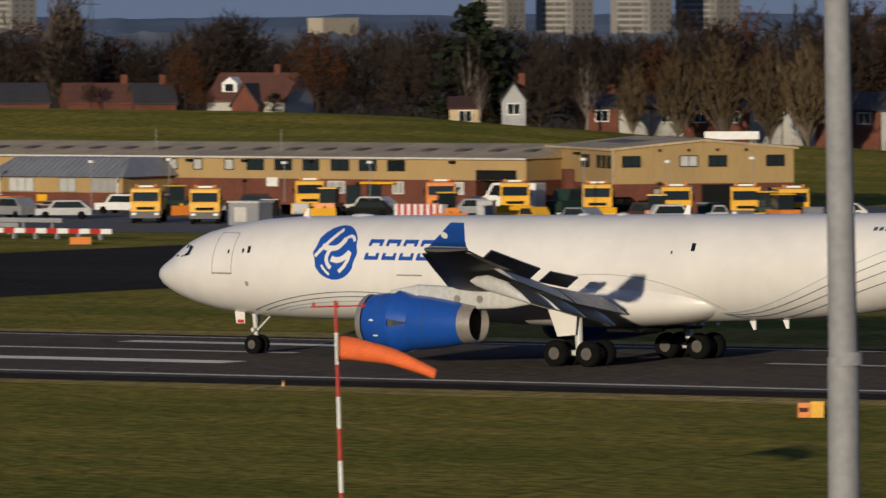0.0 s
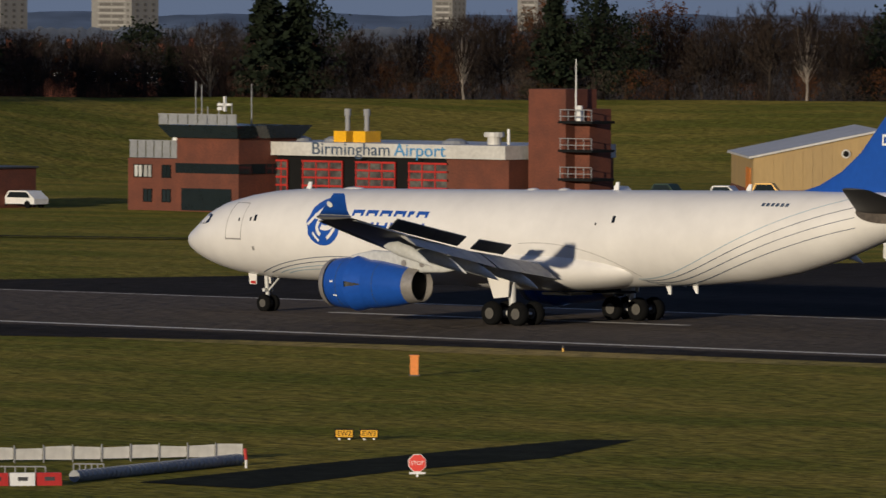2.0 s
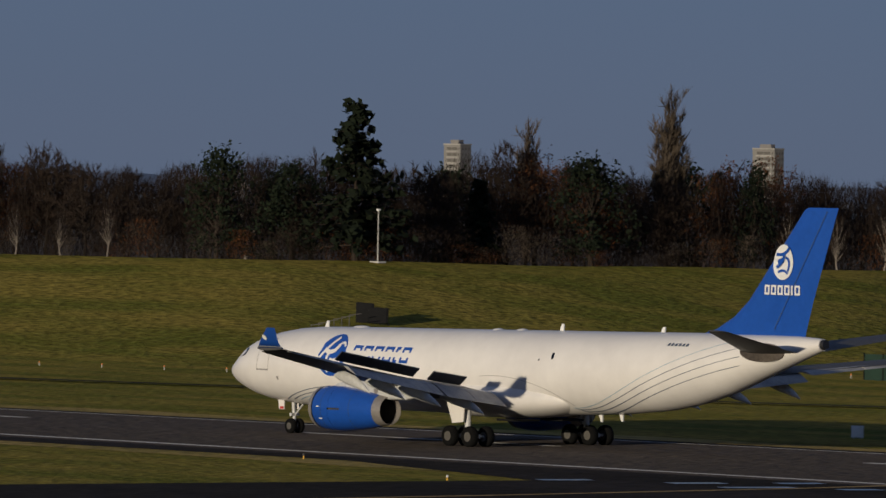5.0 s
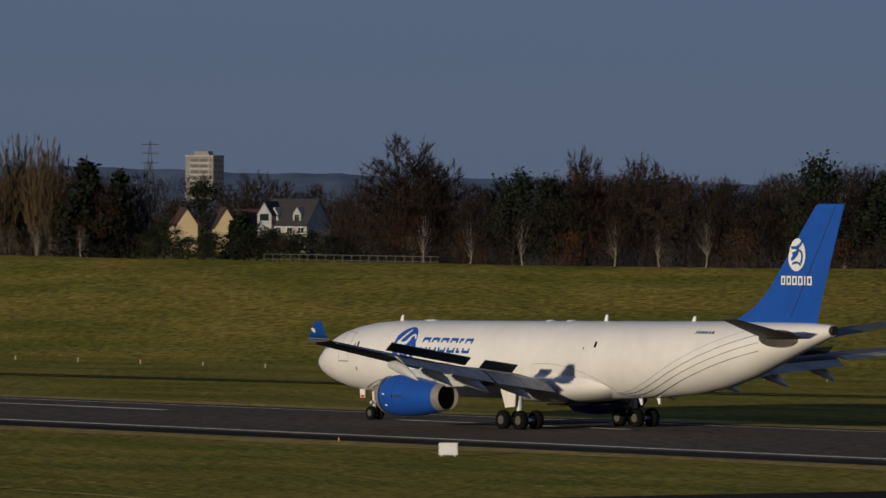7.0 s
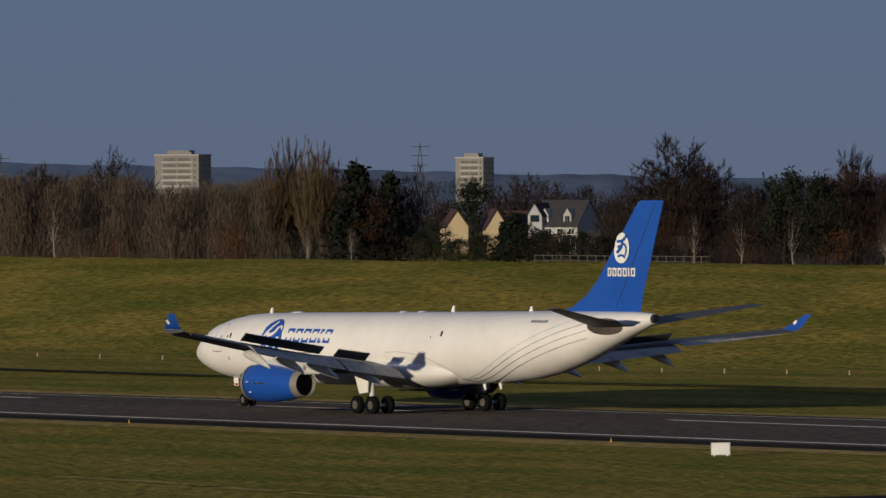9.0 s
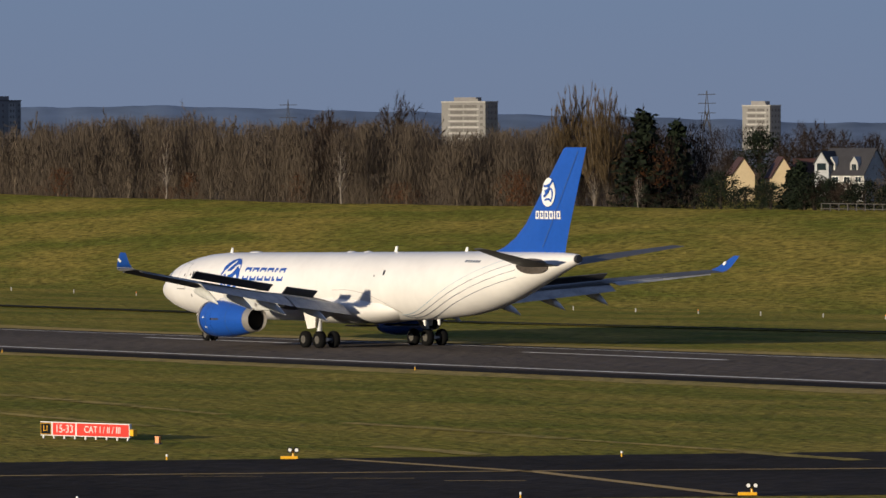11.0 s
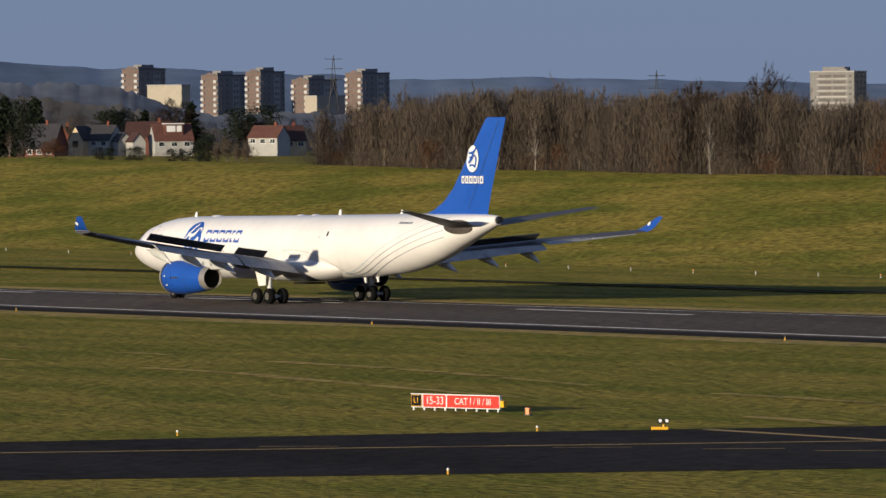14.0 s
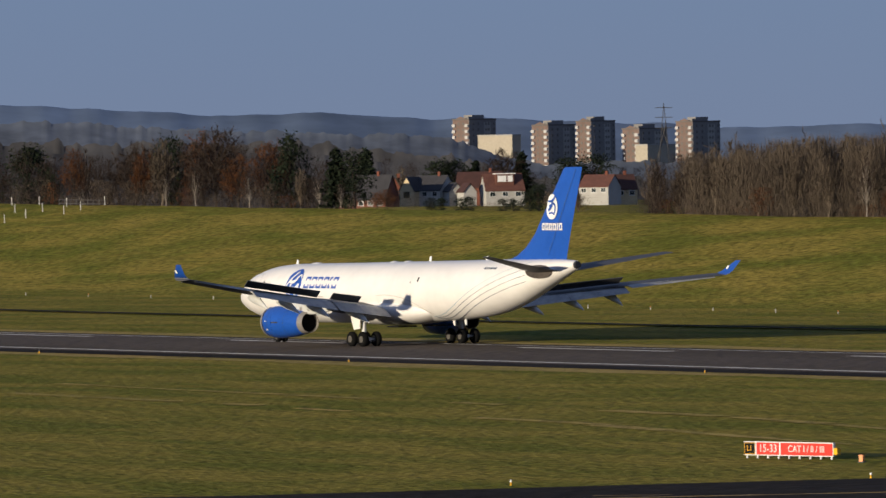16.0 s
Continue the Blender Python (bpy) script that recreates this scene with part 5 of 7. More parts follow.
for x, y, h in ((-455.5, 622, 4.6), (-440.5, 622, 4.4), (-433.6, 624, 4.6), (-421.5, 624, 4.4), (-410.0, 620, 4.6), (-388.5, 620, 5.0), (-379.0, 618, 4.9), (-372, 620, 5.2), (-479.6, 622, 4.2)):
    lp = thing("lamp_post", x, y, 0.03, 0, "slim grey lamp post with a small white head", "lamp post", "apron lamp posts")
    part("pole", Shape().bar((0, 0, 0), (0, 0, h), 0.04, 0.035, 8), "steel_grey", lp)
    part("head", Shape().box(-0.22, 0.22, -0.15, 0.15, h, h + 0.22), "white_paint", lp)


# ---- signs and small things on the field ----
def at_ground(x, y):
    a = math.degrees(math.atan2(-x, y))
    return land(a, math.hypot(x, y))


def board_sign(name, x, y, rz, w, h, z0, face, frame, label, back="white_paint"):
    s = thing(name, x, y, at_ground(x, y), rz, label, "sign")
    part("panel", Shape().box(-w / 2, w / 2, -0.06, 0.1, z0, z0 + h), face, s)
    t = 0.05
    part("frame", Shape().box(-w / 2 - t, w / 2 + t, -0.03, 0.14, z0 - t, z0).box(-w / 2 - t, w / 2 + t, -0.03, 0.14, z0 + h, z0 + h + t).box(-w / 2 - t, -w / 2, -0.03, 0.14, z0, z0 + h).box(w / 2, w / 2 + t, -0.03, 0.14, z0, z0 + h), frame, s)
    n = max(2, int(w / 0.9) + 1)
    for i in range(n):
        u = -w / 2 + 0.15 + (w - 0.3) * i / (n - 1)
        part("foot", Shape().box(u - 0.05, u + 0.05, 0.0, 0.08, -0.02, z0), "white_paint", s)
    return s


sg = board_sign("runway_sign", -439.9, 266.0, 14, 7.3, 0.72, 0.22, "sign_red", "white_paint", "red runway holding sign with a black location panel")
part("location_panel", Shape().box(-3.66, -2.72, -0.075, -0.058, 0.22, 0.94), "black_paint", sg, "black panel with yellow border")
part("panel_border", Shape().box(-3.62, -2.76, -0.085, -0.075, 0.25, 0.275).box(-3.62, -2.76, -0.085, -0.075, 0.885, 0.91).box(-3.62, -3.595, -0.085, -0.075, 0.275, 0.885).box(-2.785, -2.76, -0.085, -0.075, 0.275, 0.885), "yellow_paint", sg)
part("divider", Shape().box(-2.72, -2.62, -0.085, -0.06, 0.2, 0.96).box(-0.72, -0.62, -0.085, -0.06, 0.2, 0.96), "white_paint", sg)
letters("sign_letters", "L1", 0.46, "yellow_paint", sg, pose(-3.19, -0.09, 0.58, 90, 0, 0), 0.006)
letters("sign_letters", "15-33", 0.66, "white_paint", sg, pose(-1.67, -0.07, 0.58, 90, 0, 0), 0.006)
letters("sign_letters", "CAT I / II / III", 0.56, "white_paint", sg, pose(1.5, -0.07, 0.58, 90, 0, 0), 0.006)
part("sign_lamp", Shape().box(3.78, 4.08, -0.1, 0.2, 0.3, 0.68), "yellow_paint", sg, "yellow lamp box at the sign's end")
for x, y, w, h, col, lab in ((-431.4, 265.8, 0.22, 0.40, "orange_paint", "small yellow marker box in the grass"), (-212.2, 242.2, 0.4, 0.45, "yellow_paint", "small yellow marker box in the grass"),
                             (-287.0, 328.2, 0.42, 1.0, "orange_paint", "tall orange marker post on the grass"), (-387.3, 545.4, 1.6, 0.55, "orange_paint", "orange equipment box beside the taxiway")):
    b = thing("marker_box", x, y, at_ground(x, y), 40, lab, "marker")
    part("body", Shape().box(-w / 2, w / 2, -0.2, 0.2, 0.06, h), col, b)
    part("cap", Shape().box(-w / 2 - 0.03, w / 2 + 0.03, -0.23, 0.23, h, h + 0.05), col, b)
    part("base", Shape().box(-w / 2 - 0.06, w / 2 + 0.06, -0.26, 0.26, 0, 0.06), "concrete", b)
ob = thing("orange_cabinet", -200.9, 339.8, 0, 32, "orange twin equipment cabinet on the runway verge", "cabinet")
part("body", Shape().box(-0.55, 0.0, -0.3, 0.3, 0.05, 0.72), "orange_paint", ob)
part("body_front", Shape().box(0.02, 0.62, -0.35, 0.3, 0.05, 0.78), "yellow_paint", ob)
part("grille", Shape().box(-0.5, -0.08, -0.32, -0.3, 0.3, 0.5), "tile_red", ob)
wb = board_sign("white_distance_board", -452.6, 343.7, 52, 1.15, 0.72, 0.12, "white_paint", "white_sheet", "plain white marker board beside the runway")
for x, y, w in ((-581.8, 514.7, 0.9), (-438.7, 421.4, 0.8)):
    board_sign("white_marker_board", x, y, 46, w, 0.75, 0.1, "white_paint", "white_sheet", "small plain white marker board on the grass")
ws = board_sign("white_blank_board", -382.2, 491.2, 10, 4.9, 1.0, 0.2, "white_sheet", "white_paint", "long blank white board seen from its back")
ys = board_sign("yellow_taxi_sign", -378.9, 492.6, 8, 2.6, 0.7, 0.25, "yellow_paint", "black_paint", "yellow taxiway direction sign with black marks")
part("location_panel", Shape().box(-0.2, 0.25, -0.075, -0.06, 0.25, 0.95), "black_paint", ys)
for u in (-0.95, 0.55):
    part("mark_bar", Shape().box(u, u + 0.5, -0.075, -0.06, 0.5, 0.72), "black_paint", ys)
tf = board_sign("yellow_taxi_sign", -262.0, 431.0, 8, 2.2, 0.7, 0.4, "yellow_paint", "black_paint", "yellow taxiway sign beyond the runway")
for u in (-0.6, 0.1):
    part("mark_bar", Shape().box(u, u + 0.4, -0.075, -0.06, 0.6, 0.85), "black_paint", tf)
for x, y, t in ((-248.75, 279.9, "EW2"), (-247.95, 280.6, "EW3")):
    e = board_sign("small_yellow_sign", x, y, 41, 0.72, 0.30, 0.12, "yellow_paint", "black_paint", "small yellow ground sign with black letters")
    letters("sign_letters", t, 0.30, "black_paint", e, pose(0, -0.075, 0.27, 90, 0, 0), 0.006)
sp = thing("stop_sign", -227.8, 260.7, 0, 41, "red octagonal stop sign on a short white post", "sign")
part("plate", Shape().prism([(0.35 * math.cos(a), -0.02, 0.56 + 0.35 * math.sin(a)) for a in np.arange(8) * math.pi / 4 + math.pi / 8], (0, 0.03, 0)), "sign_red", sp)
part("rim", Shape().prism([(0.38 * math.cos(a), 0.012, 0.56 + 0.38 * math.sin(a)) for a in np.arange(8) * math.pi / 4 + math.pi / 8], (0, 0.02, 0)), "white_paint", sp)
letters("sign_letters", "STOP", 0.22, "white_paint", sp, pose(0, -0.026, 0.56, 90, 0, 0), 0.003)
part("plate_bar", Shape().box(-0.32, 0.32, -0.02, 0.02, 0.12, 0.2), "white_paint", sp)
part("post", Shape().box(-0.04, 0.04, 0.0, 0.05, 0, 0.3), "white_paint", sp)


def edge_light(x, y, col, label):
    l = thing("ground_light", x, y, at_ground(x, y) + 0.02, 0, label, "light", "airfield ground lights")
    part("stem", Shape().bar((0, 0, 0), (0, 0, 0.2), 0.05, 0.04, 8), "yellow_paint", l)
    part("lens", Shape().bar((0, 0, 0.2), (0, 0, 0.32), 0.07, 0.05, 10), col, l)


for i in range(14):
    edge_light(-720 + i * 60, NEAR - 8.6, "concrete", "small grey runway edge light in the verge")
for x, y in ((-369.4, 222.9), (-411.0, 253.8), (-399.4, 276.4), (-389.5, 340.5), (-349.4, 336.8), (-349.7, 325.9), (-347.3, 298.7), (-360, 243), (-394, 196), (-420, 236)):
    edge_light(x, y, "white_paint", "small taxiway edge light on a yellow stem")
for gx, gy in ((-408.2, 260.2), (-355.9, 254.1)):
    tl = thing("guard_light", gx, gy, 0.02, 57, "twin runway guard light on a yellow base", "light", "runway guard lights")
    part("base", Shape().box(-0.6, 0.35, -0.2, 0.2, 0, 0.16), "yellow_paint", tl)
    part("post", Shape().bar((0.1, 0, 0.1), (0.1, 0, 0.45), 0.06, 0.06), "yellow_paint", tl)
    for u in (-0.08, 0.28):
        part("lamp", Shape().bar((u, -0.2, 0.5), (u, 0.15, 0.5), 0.17, 0.15, 14), "black_paint", tl)
        part("lens", Shape().bar((u, -0.22, 0.5), (u, -0.2, 0.5), 0.10, 0.10, 12), "white_paint", tl)
# row of marker posts along the foot of the bank
for i in range(44):
    a = 46.2 + i * 0.41
    r = reach(a)[0] * 0.975
    x, y, z = polar(a, r)
    mp = thing("marker_post", x, y, z - 0.02, 0, "short white and red marker post below the bank", "marker", "bank marker posts")
    part("post", Shape().bar((0, 0, 0), (0, 0, 0.28), 0.055, 0.05, 8), "render_white", mp)
    part("band", Shape().bar((0, 0, 0.28), (0, 0, 0.42), 0.06, 0.05, 8), "orange_paint" if a < 52 or i % 3 == 0 else "render_white", mp)
yp = thing("sensor_mast", -459.4, 472.0, 0, 0, "yellow sensor mast with small instruments", "mast")
part("pole", Shape().bar((0, 0, 0), (0, 0, 2.1), 0.13, 0.11, 10), "yellow_paint", yp)
part("box", Shape().box(0.25, 0.7, -0.2, 0.2, 0.3, 0.9), "white_paint", yp)
part("instrument", Shape().bar((-0.3, 0, 2.1), (0.5, 0, 2.2), 0.07).bar((0.4, 0, 1.6), (0.6, 0, 2.1), 0.09), "white_paint", yp)
# windsock
wk = thing("windsock_mast", -176.2, 264.4, 0, 33, "red and white banded windsock mast with a crosspiece", "mast")
for k in range(7):
    z0, z1 = k * 1.17, (k + 1) * 1.17
    part("band", Shape().bar((0.055 - 0.055 * k / 7 - 0.16 * k / 7, 0, z0), (0.055 - 0.055 * (k + 1) / 7 - 0.16 * (k + 1) / 7, 0, z1), 0.085 - 0.004 * k, 0.081 - 0.004 * k, 10), "red_paint" if k % 2 == 0 else "white_paint", wk)
part("crosspiece", Shape().bar((-1.05, 0, 7.95), (0.95, 0, 8.0), 0.03, 0.03, 6), "red_paint", wk)
for u in (-0.95, -0.1, 0.85):
    part("obstruction_lamp", Shape().bar((u, 0, 7.93), (u, 0, 8.12), 0.06, 0.05, 8), "red_paint", wk)
sock = thing("windsock", -176.2 - 0.1, 264.3, 6.45, 33, "orange fabric windsock streaming from its hoop", "windsock")
for k in range(5):
    rings = []
    for j in range(4):
        u = (k + j / 3) / 5
        r = 0.46 - 0.28 * u
        dx, dz = 3.5 * u, -0.12 * u - 0.85 * u * u
        rings.append([(0.1 + dx + 0.25 * r * math.cos(q) * u, r * math.sin(q) * (1 + 0.04 * math.sin(5 * q + 9 * u)), dz + r * math.cos(q) * (1 + 0.05 * math.sin(3 * q + 14 * u))) for q in np.linspace(0, 2 * math.pi, 25)[:-1]])
    part("cloth_section", Shape().rings(rings, True, k == 4), "orange_cloth", sock, "", True)
part("hoop", Shape().rings([[(0.06 + w, r * math.sin(q), r * math.cos(q)) for q in np.linspace(0, 2 * math.pi, 25)[:-1]] for w, r in ((0.0, 0.44), (0.0, 0.49), (0.07, 0.49), (0.07, 0.44), (0.0, 0.44))], True, False), "tile_red", sock)
# tall near lamp column
col = thing("light_column", -50.58, 86.39, 0, 0, "tall galvanised steel lighting column", "column")
part("shaft", Shape().bar((0.0, 0, 0), (-0.05, 0, 15.3), 0.20, 0.182, 32), "steel_grey", col, smooth=True)
part("sleeve", Shape().bar((0, 0, 15.2), (-0.01, 0, 15.35), 0.186, 0.186, 32), "steel_grey", col)
part("upper_shaft", Shape().bar((-0.05, 0, 15.3), (-0.20, 0, 24.0), 0.168, 0.12, 32), "steel_grey", col, smooth=True)
# works compound: white boards, drain pipe, trestles, barrier blocks
M["far_pane"] = material("far_pane", (0.12, 0.11, 0.10), 0.8, vary=0.2)
for i in range(24):
    u = i / 24
    x, y = -256 + 14.6 * u, 236 + 29.4 * u ** 0.85
    x2, y2 = -256 + 14.6 * (i + 1) / 24, 236 + 29.4 * ((i + 1) / 24) ** 0.85
    pn = thing("hoarding_panel", x, y, 0, math.degrees(math.atan2(y2 - y, x2 - x)), "white sheet hoarding panel round the works pit", "fence", "hoarding panels")
    L = math.hypot(x2 - x, y2 - y)
    part("sheet", Shape().prism([(0, 0, 0.12), (L - 0.04, 0, 0.12 + 0.03 * math.sin(i)), (L - 0.04, 0, 0.62 + 0.05 * math.sin(i * 2.3)), (0, 0, 0.62 + 0.05 * math.sin(i * 2.3 - 1))], (0, 0.03, 0)), "white_sheet", pn)
    part("stake", Shape().bar((0, -0.03, 0), (0, -0.03, 0.72), 0.03, 0.03, 6), "steel_grey", pn)
pipe = thing("drain_pipe", 0, 0, 0, 0, "long grey ribbed drain pipe lying on the grass", "pipe")
for i in range(36):
    u0, u1 = i / 36, (i + 1) / 36
    p0 = Vector((-235.0 - 3.6 * u0, 248.5 + 13.6 * u0, 0.24))
    p1 = Vector((-235.0 - 3.6 * u1, 248.5 + 13.6 * u1, 0.24))
    part("pipe_rib", Shape().bar(p0, p0.lerp(p1, 0.7), 0.24, 0.24, 14).bar(p0.lerp(p1, 0.7), p1, 0.21, 0.21, 14), "grey_sheet", pipe)
pm = thing("works_marker", -236.9, 260.6, 0, 40, "red and white works marker post leaning slightly", "marker")
part("post", Shape().bar((0, 0, 0), (0, 0, 0.35), 0.05, 0.05), "white_paint", pm)
part("band", Shape().bar((0, 0, 0.35), (-0.05, 0, 0.8), 0.07, 0.07), "red_paint", pm)
for x, y, w in ((-240.3, 246.0, 2.6), (-238.6, 249.2, 2.0), (-238.0, 252.5, 1.2)):
    tr = thing("steel_trestle", x, y, -0.1, 40, "galvanised steel trestle frame in the works pit", "trestle", "steel trestles")
    for k in range(6):
        part("leg", Shape().bar((-w / 2 + w * k / 5, 0, 0), (-w / 2 + w * k / 5, 0, 0.55), 0.03, 0.03, 6), "steel_grey", tr)
    for z in (0.2, 0.55):
        part("rail", Shape().bar((-w / 2, 0, z), (w / 2, 0, z), 0.03, 0.03, 6), "steel_grey", tr)
for i in range(12):
    u = i / 12
    b = thing("barrier_block", -241.6 + 7.6 * u, 236.6 + 10.2 * u, 0, 53, "red or white plastic barrier block round the works", "barrier", "works barrier blocks")
    part("block", Shape().prism([(0, -0.25, 0), (0, 0.25, 0), (0, 0.12, 0.5), (0, -0.12, 0.5)], (0.98, 0, 0)), "red_paint" if i % 2 else "white_paint", b)
    part("slot", Shape().box(0.3, 0.7, -0.2, -0.14, 0.18, 0.34), "spoiler_dark", b)
# shadow falling across the grass, painted as a dark flat sheet
sheet("works_track", ((-233, 250), (-236.5, 263), (-239, 274), (-241.6, 287), (-239.6, 288.5), (-233, 275), (-231, 263), (-227, 250)), 0.02, "shadowed_grass", "dark cast shadow painted as a strip across the grass")


def painted_line(name, points, width, mat, label):
    """A painted line of that width through ground points."""
    p = np.array(points, float)
    d = np.gradient(p, axis=0)
    d /= np.linalg.norm(d, axis=1)[:, None]
    w = np.stack([-d[:, 1], d[:, 0]], 1) * width / 2
    n = len(p)
    s = Shape().add([(x, y, 0.05) for x, y in np.concatenate([p + w, p - w])], [(i, i + 1, n + i + 1, n + i) for i in range(n - 1)])
    return tagged(part(name, s, mat), label, "road marking", kind="structure")


# uneven pale mowing streaks in the near grass
streak_rng = random.Random(41)
for pts, gap in ((((-640, 312), (-586, 308), (-547, 305.5), (-509, 302), (-461, 293.5), (-415, 287.5), (-380, 283)), 0.5), (((-640, 300), (-560, 294), (-500, 288), (-440, 277), (-400, 270)), 0.75)):
    px_, py_ = [p[0] for p in pts], [p[1] for p in pts]
    x = px_[0]
    while x < px_[-1] - 12:
        L = streak_rng.uniform(6, 22)
        if streak_rng.random() > gap * 0.6:
            xs = np.arange(x, x + L, 2.0)
            painted_line("mown_streak", list(zip(xs, np.interp(xs, px_, py_) + np.cumsum([streak_rng.uniform(-0.2, 0.2) for _ in xs]))), streak_rng.uniform(0.9, 1.9), "dry_grass", "pale dry mowing streak in the grass")
        x += L
painted_line("taxi_guide_line", ((-432, 160), (-415, 200), (-396, 241), (-389, 256), (-384, 266), (-376, 281), (-371, 305), (-371.5, 330), (-373, 355), (-375.5, 371), (-379, 381), (-386, 386)), 0.8, "line_yellow", "yellow taxiway guide line curving onto the runway")
painted_line("holding_line", ((-406, 261.8), (-385, 261.0), (-356.6, 253.4)), 0.9, "line_yellow", "yellow holding line across the taxiway")
for i, (x, y) in enumerate(((-392, 243), (-398, 238), (-404, 232), (-385, 248), (-379, 251))):
    painted_line("taxi_dash", ((x, y), (x + 2.6, y + 3.4)), 0.35, "line_yellow", "faint yellow taxiway dash")
# sky sheen on wet asphalt, given as flat pale blue colour
for x, y, w in ((-375.4, 349.6, 4.5), (-381.5, 351.0, 3.5), (-388, 346.5, 3.2), (-370.5, 354.5, 2.6), (-379.0, 357.5, 2.8), (-358.5, 319.0, 2.2)):
    painted_line("wet_patch", ((x, y), (x + w * 0.3, y + w)), 1.6, "line_pale", "wet patch on the taxiway mouth with pale blue sky sheen painted in")

# ---- on the bank ----
lp = thing("perimeter_lamp", *polar(49.32, reach(49.32)[1] - 2), 0, "tall white perimeter lamp post on the bank's crest", "lamp post")
part("pole", Shape().bar((0, 0, 0), (0, 0, 5.3), 0.06, 0.045, 8), "white_sheet", lp)
part("head", Shape().box(-0.18, 0.18, -0.12, 0.12, 5.25, 5.45), "white_paint", lp)
part("base", Shape().box(-0.7, 0.7, -0.5, 0.5, -0.2, 0.2), "white_sheet", lp)
for a0, a1, n in ((54.0, 52.85, 20), (63.6, 63.3, 8)):
    for i in range(n):
        a, b = a0 + (a1 - a0) * i / n, a0 + (a1 - a0) * (i + 1) / n
        p, q = Vector(polar(a, reach(a)[1] - 1)), Vector(polar(b, reach(b)[1] - 1))
        fp = thing("rail_fence_panel", *p, math.degrees(math.atan2((q - p).y, (q - p).x)), "pale steel rail fence panel on the bank's crest", "fence", "crest rail fence")
        L = (q - p).length
        dz = q.z - p.z
        part("post", Shape().bar((0, 0, -0.2), (0, 0, 0.8), 0.05, 0.05, 6), "concrete", fp)
        for z in (0.25, 0.8):
            part("rail", Shape().bar((0, 0, z), (L, 0, z + dz), 0.035, 0.035, 6), "concrete", fp)
ba = 31.1
bx, by, bz = polar(ba, reach(ba)[1] - 2)
bd = thing("long_white_board", bx, by, bz, ba, "long plain white board on the bank's crest", "sign")
part("panel", Shape().box(-2.9, 2.9, -0.05, 0.05, 0.3, 1.15), "white_paint", bd)
for u in (-2.5, 0.0, 2.5):
    part("post", Shape().box(u - 0.06, u + 0.06, 0.05, 0.15, -0.3, 1.1), "steel_grey", bd)


def on_bank(a, el):
    """Where a sight line of that slope meets the bank."""
    foot, crest, _ = reach(a)
    return min(np.linspace(foot, crest, 60), key=lambda r: abs(EYE_HEIGHT + r * math.tan(radians(el)) - land(a, r)))


for a, el in ((63.91, -0.426), (63.89, -0.468), (63.82, -0.511), (63.73, -0.422), (63.71, -0.471), (63.57, -0.49), (63.55, -0.437), (63.46, -0.464), (63.3, -0.43), (63.96, -0.546)):
    fp = thing("fence_post", *polar(a, on_bank(a, el)), 0, "thin pale concrete post standing on the bank", "post", "posts on the bank")
    part("shaft", Shape().bar((0, 0, -0.2), (0, 0, 1.25), 0.06, 0.05, 6), "white_sheet", fp)
    part("cap", Shape().bar((0, 0, 1.25), (0, 0, 1.32), 0.07, 0.03, 6), "white_sheet", fp)
bp = thing("antenna_array", 0, 0, 0, 0, "dark panel aerial on a row of steel frames", "antenna")
for i in range(9):
    u = i / 8
    a = 49.9 - 0.4 * u
    x, y, z = polar(a, on_bank(a, -1.285 + 0.13 * u))
    part("frame", Shape().bar((x, y, z - 0.1), (x, y, z + 1.1), 0.045, 0.045, 6).bar((x, y, z + 1.05), (x + 1.0, y + 0.6, z + 1.2), 0.04, 0.04, 6), "concrete", bp)
x, y, z = polar(49.42, on_bank(49.42, -1.14))
for dx, w, h, lean in ((-1.3, 1.7, 1.9, 0.35), (0.5, 1.9, 1.5, 0.2)):
    panel = part("panel", Shape().prism([(x + dx, y + 0.4, z + 0.1), (x + dx + w, y + 0.9, z + 0.15), (x + dx + w - lean, y + 1.2, z + h), (x + dx - lean, y + 0.7, z + h + 0.1)], (0.1, 0.2, 0.05)), "black_paint", bp, "dark tilted aerial panel")
    for u in (0.2, 0.8):
        part("prop", Shape().bar((x + dx + w * u, y + 1.6, z - 0.1), (x + dx + w * u - lean * 0.5, y + 1.0, z + h * 0.7), 0.05, 0.05, 6), "dark_metal", panel)


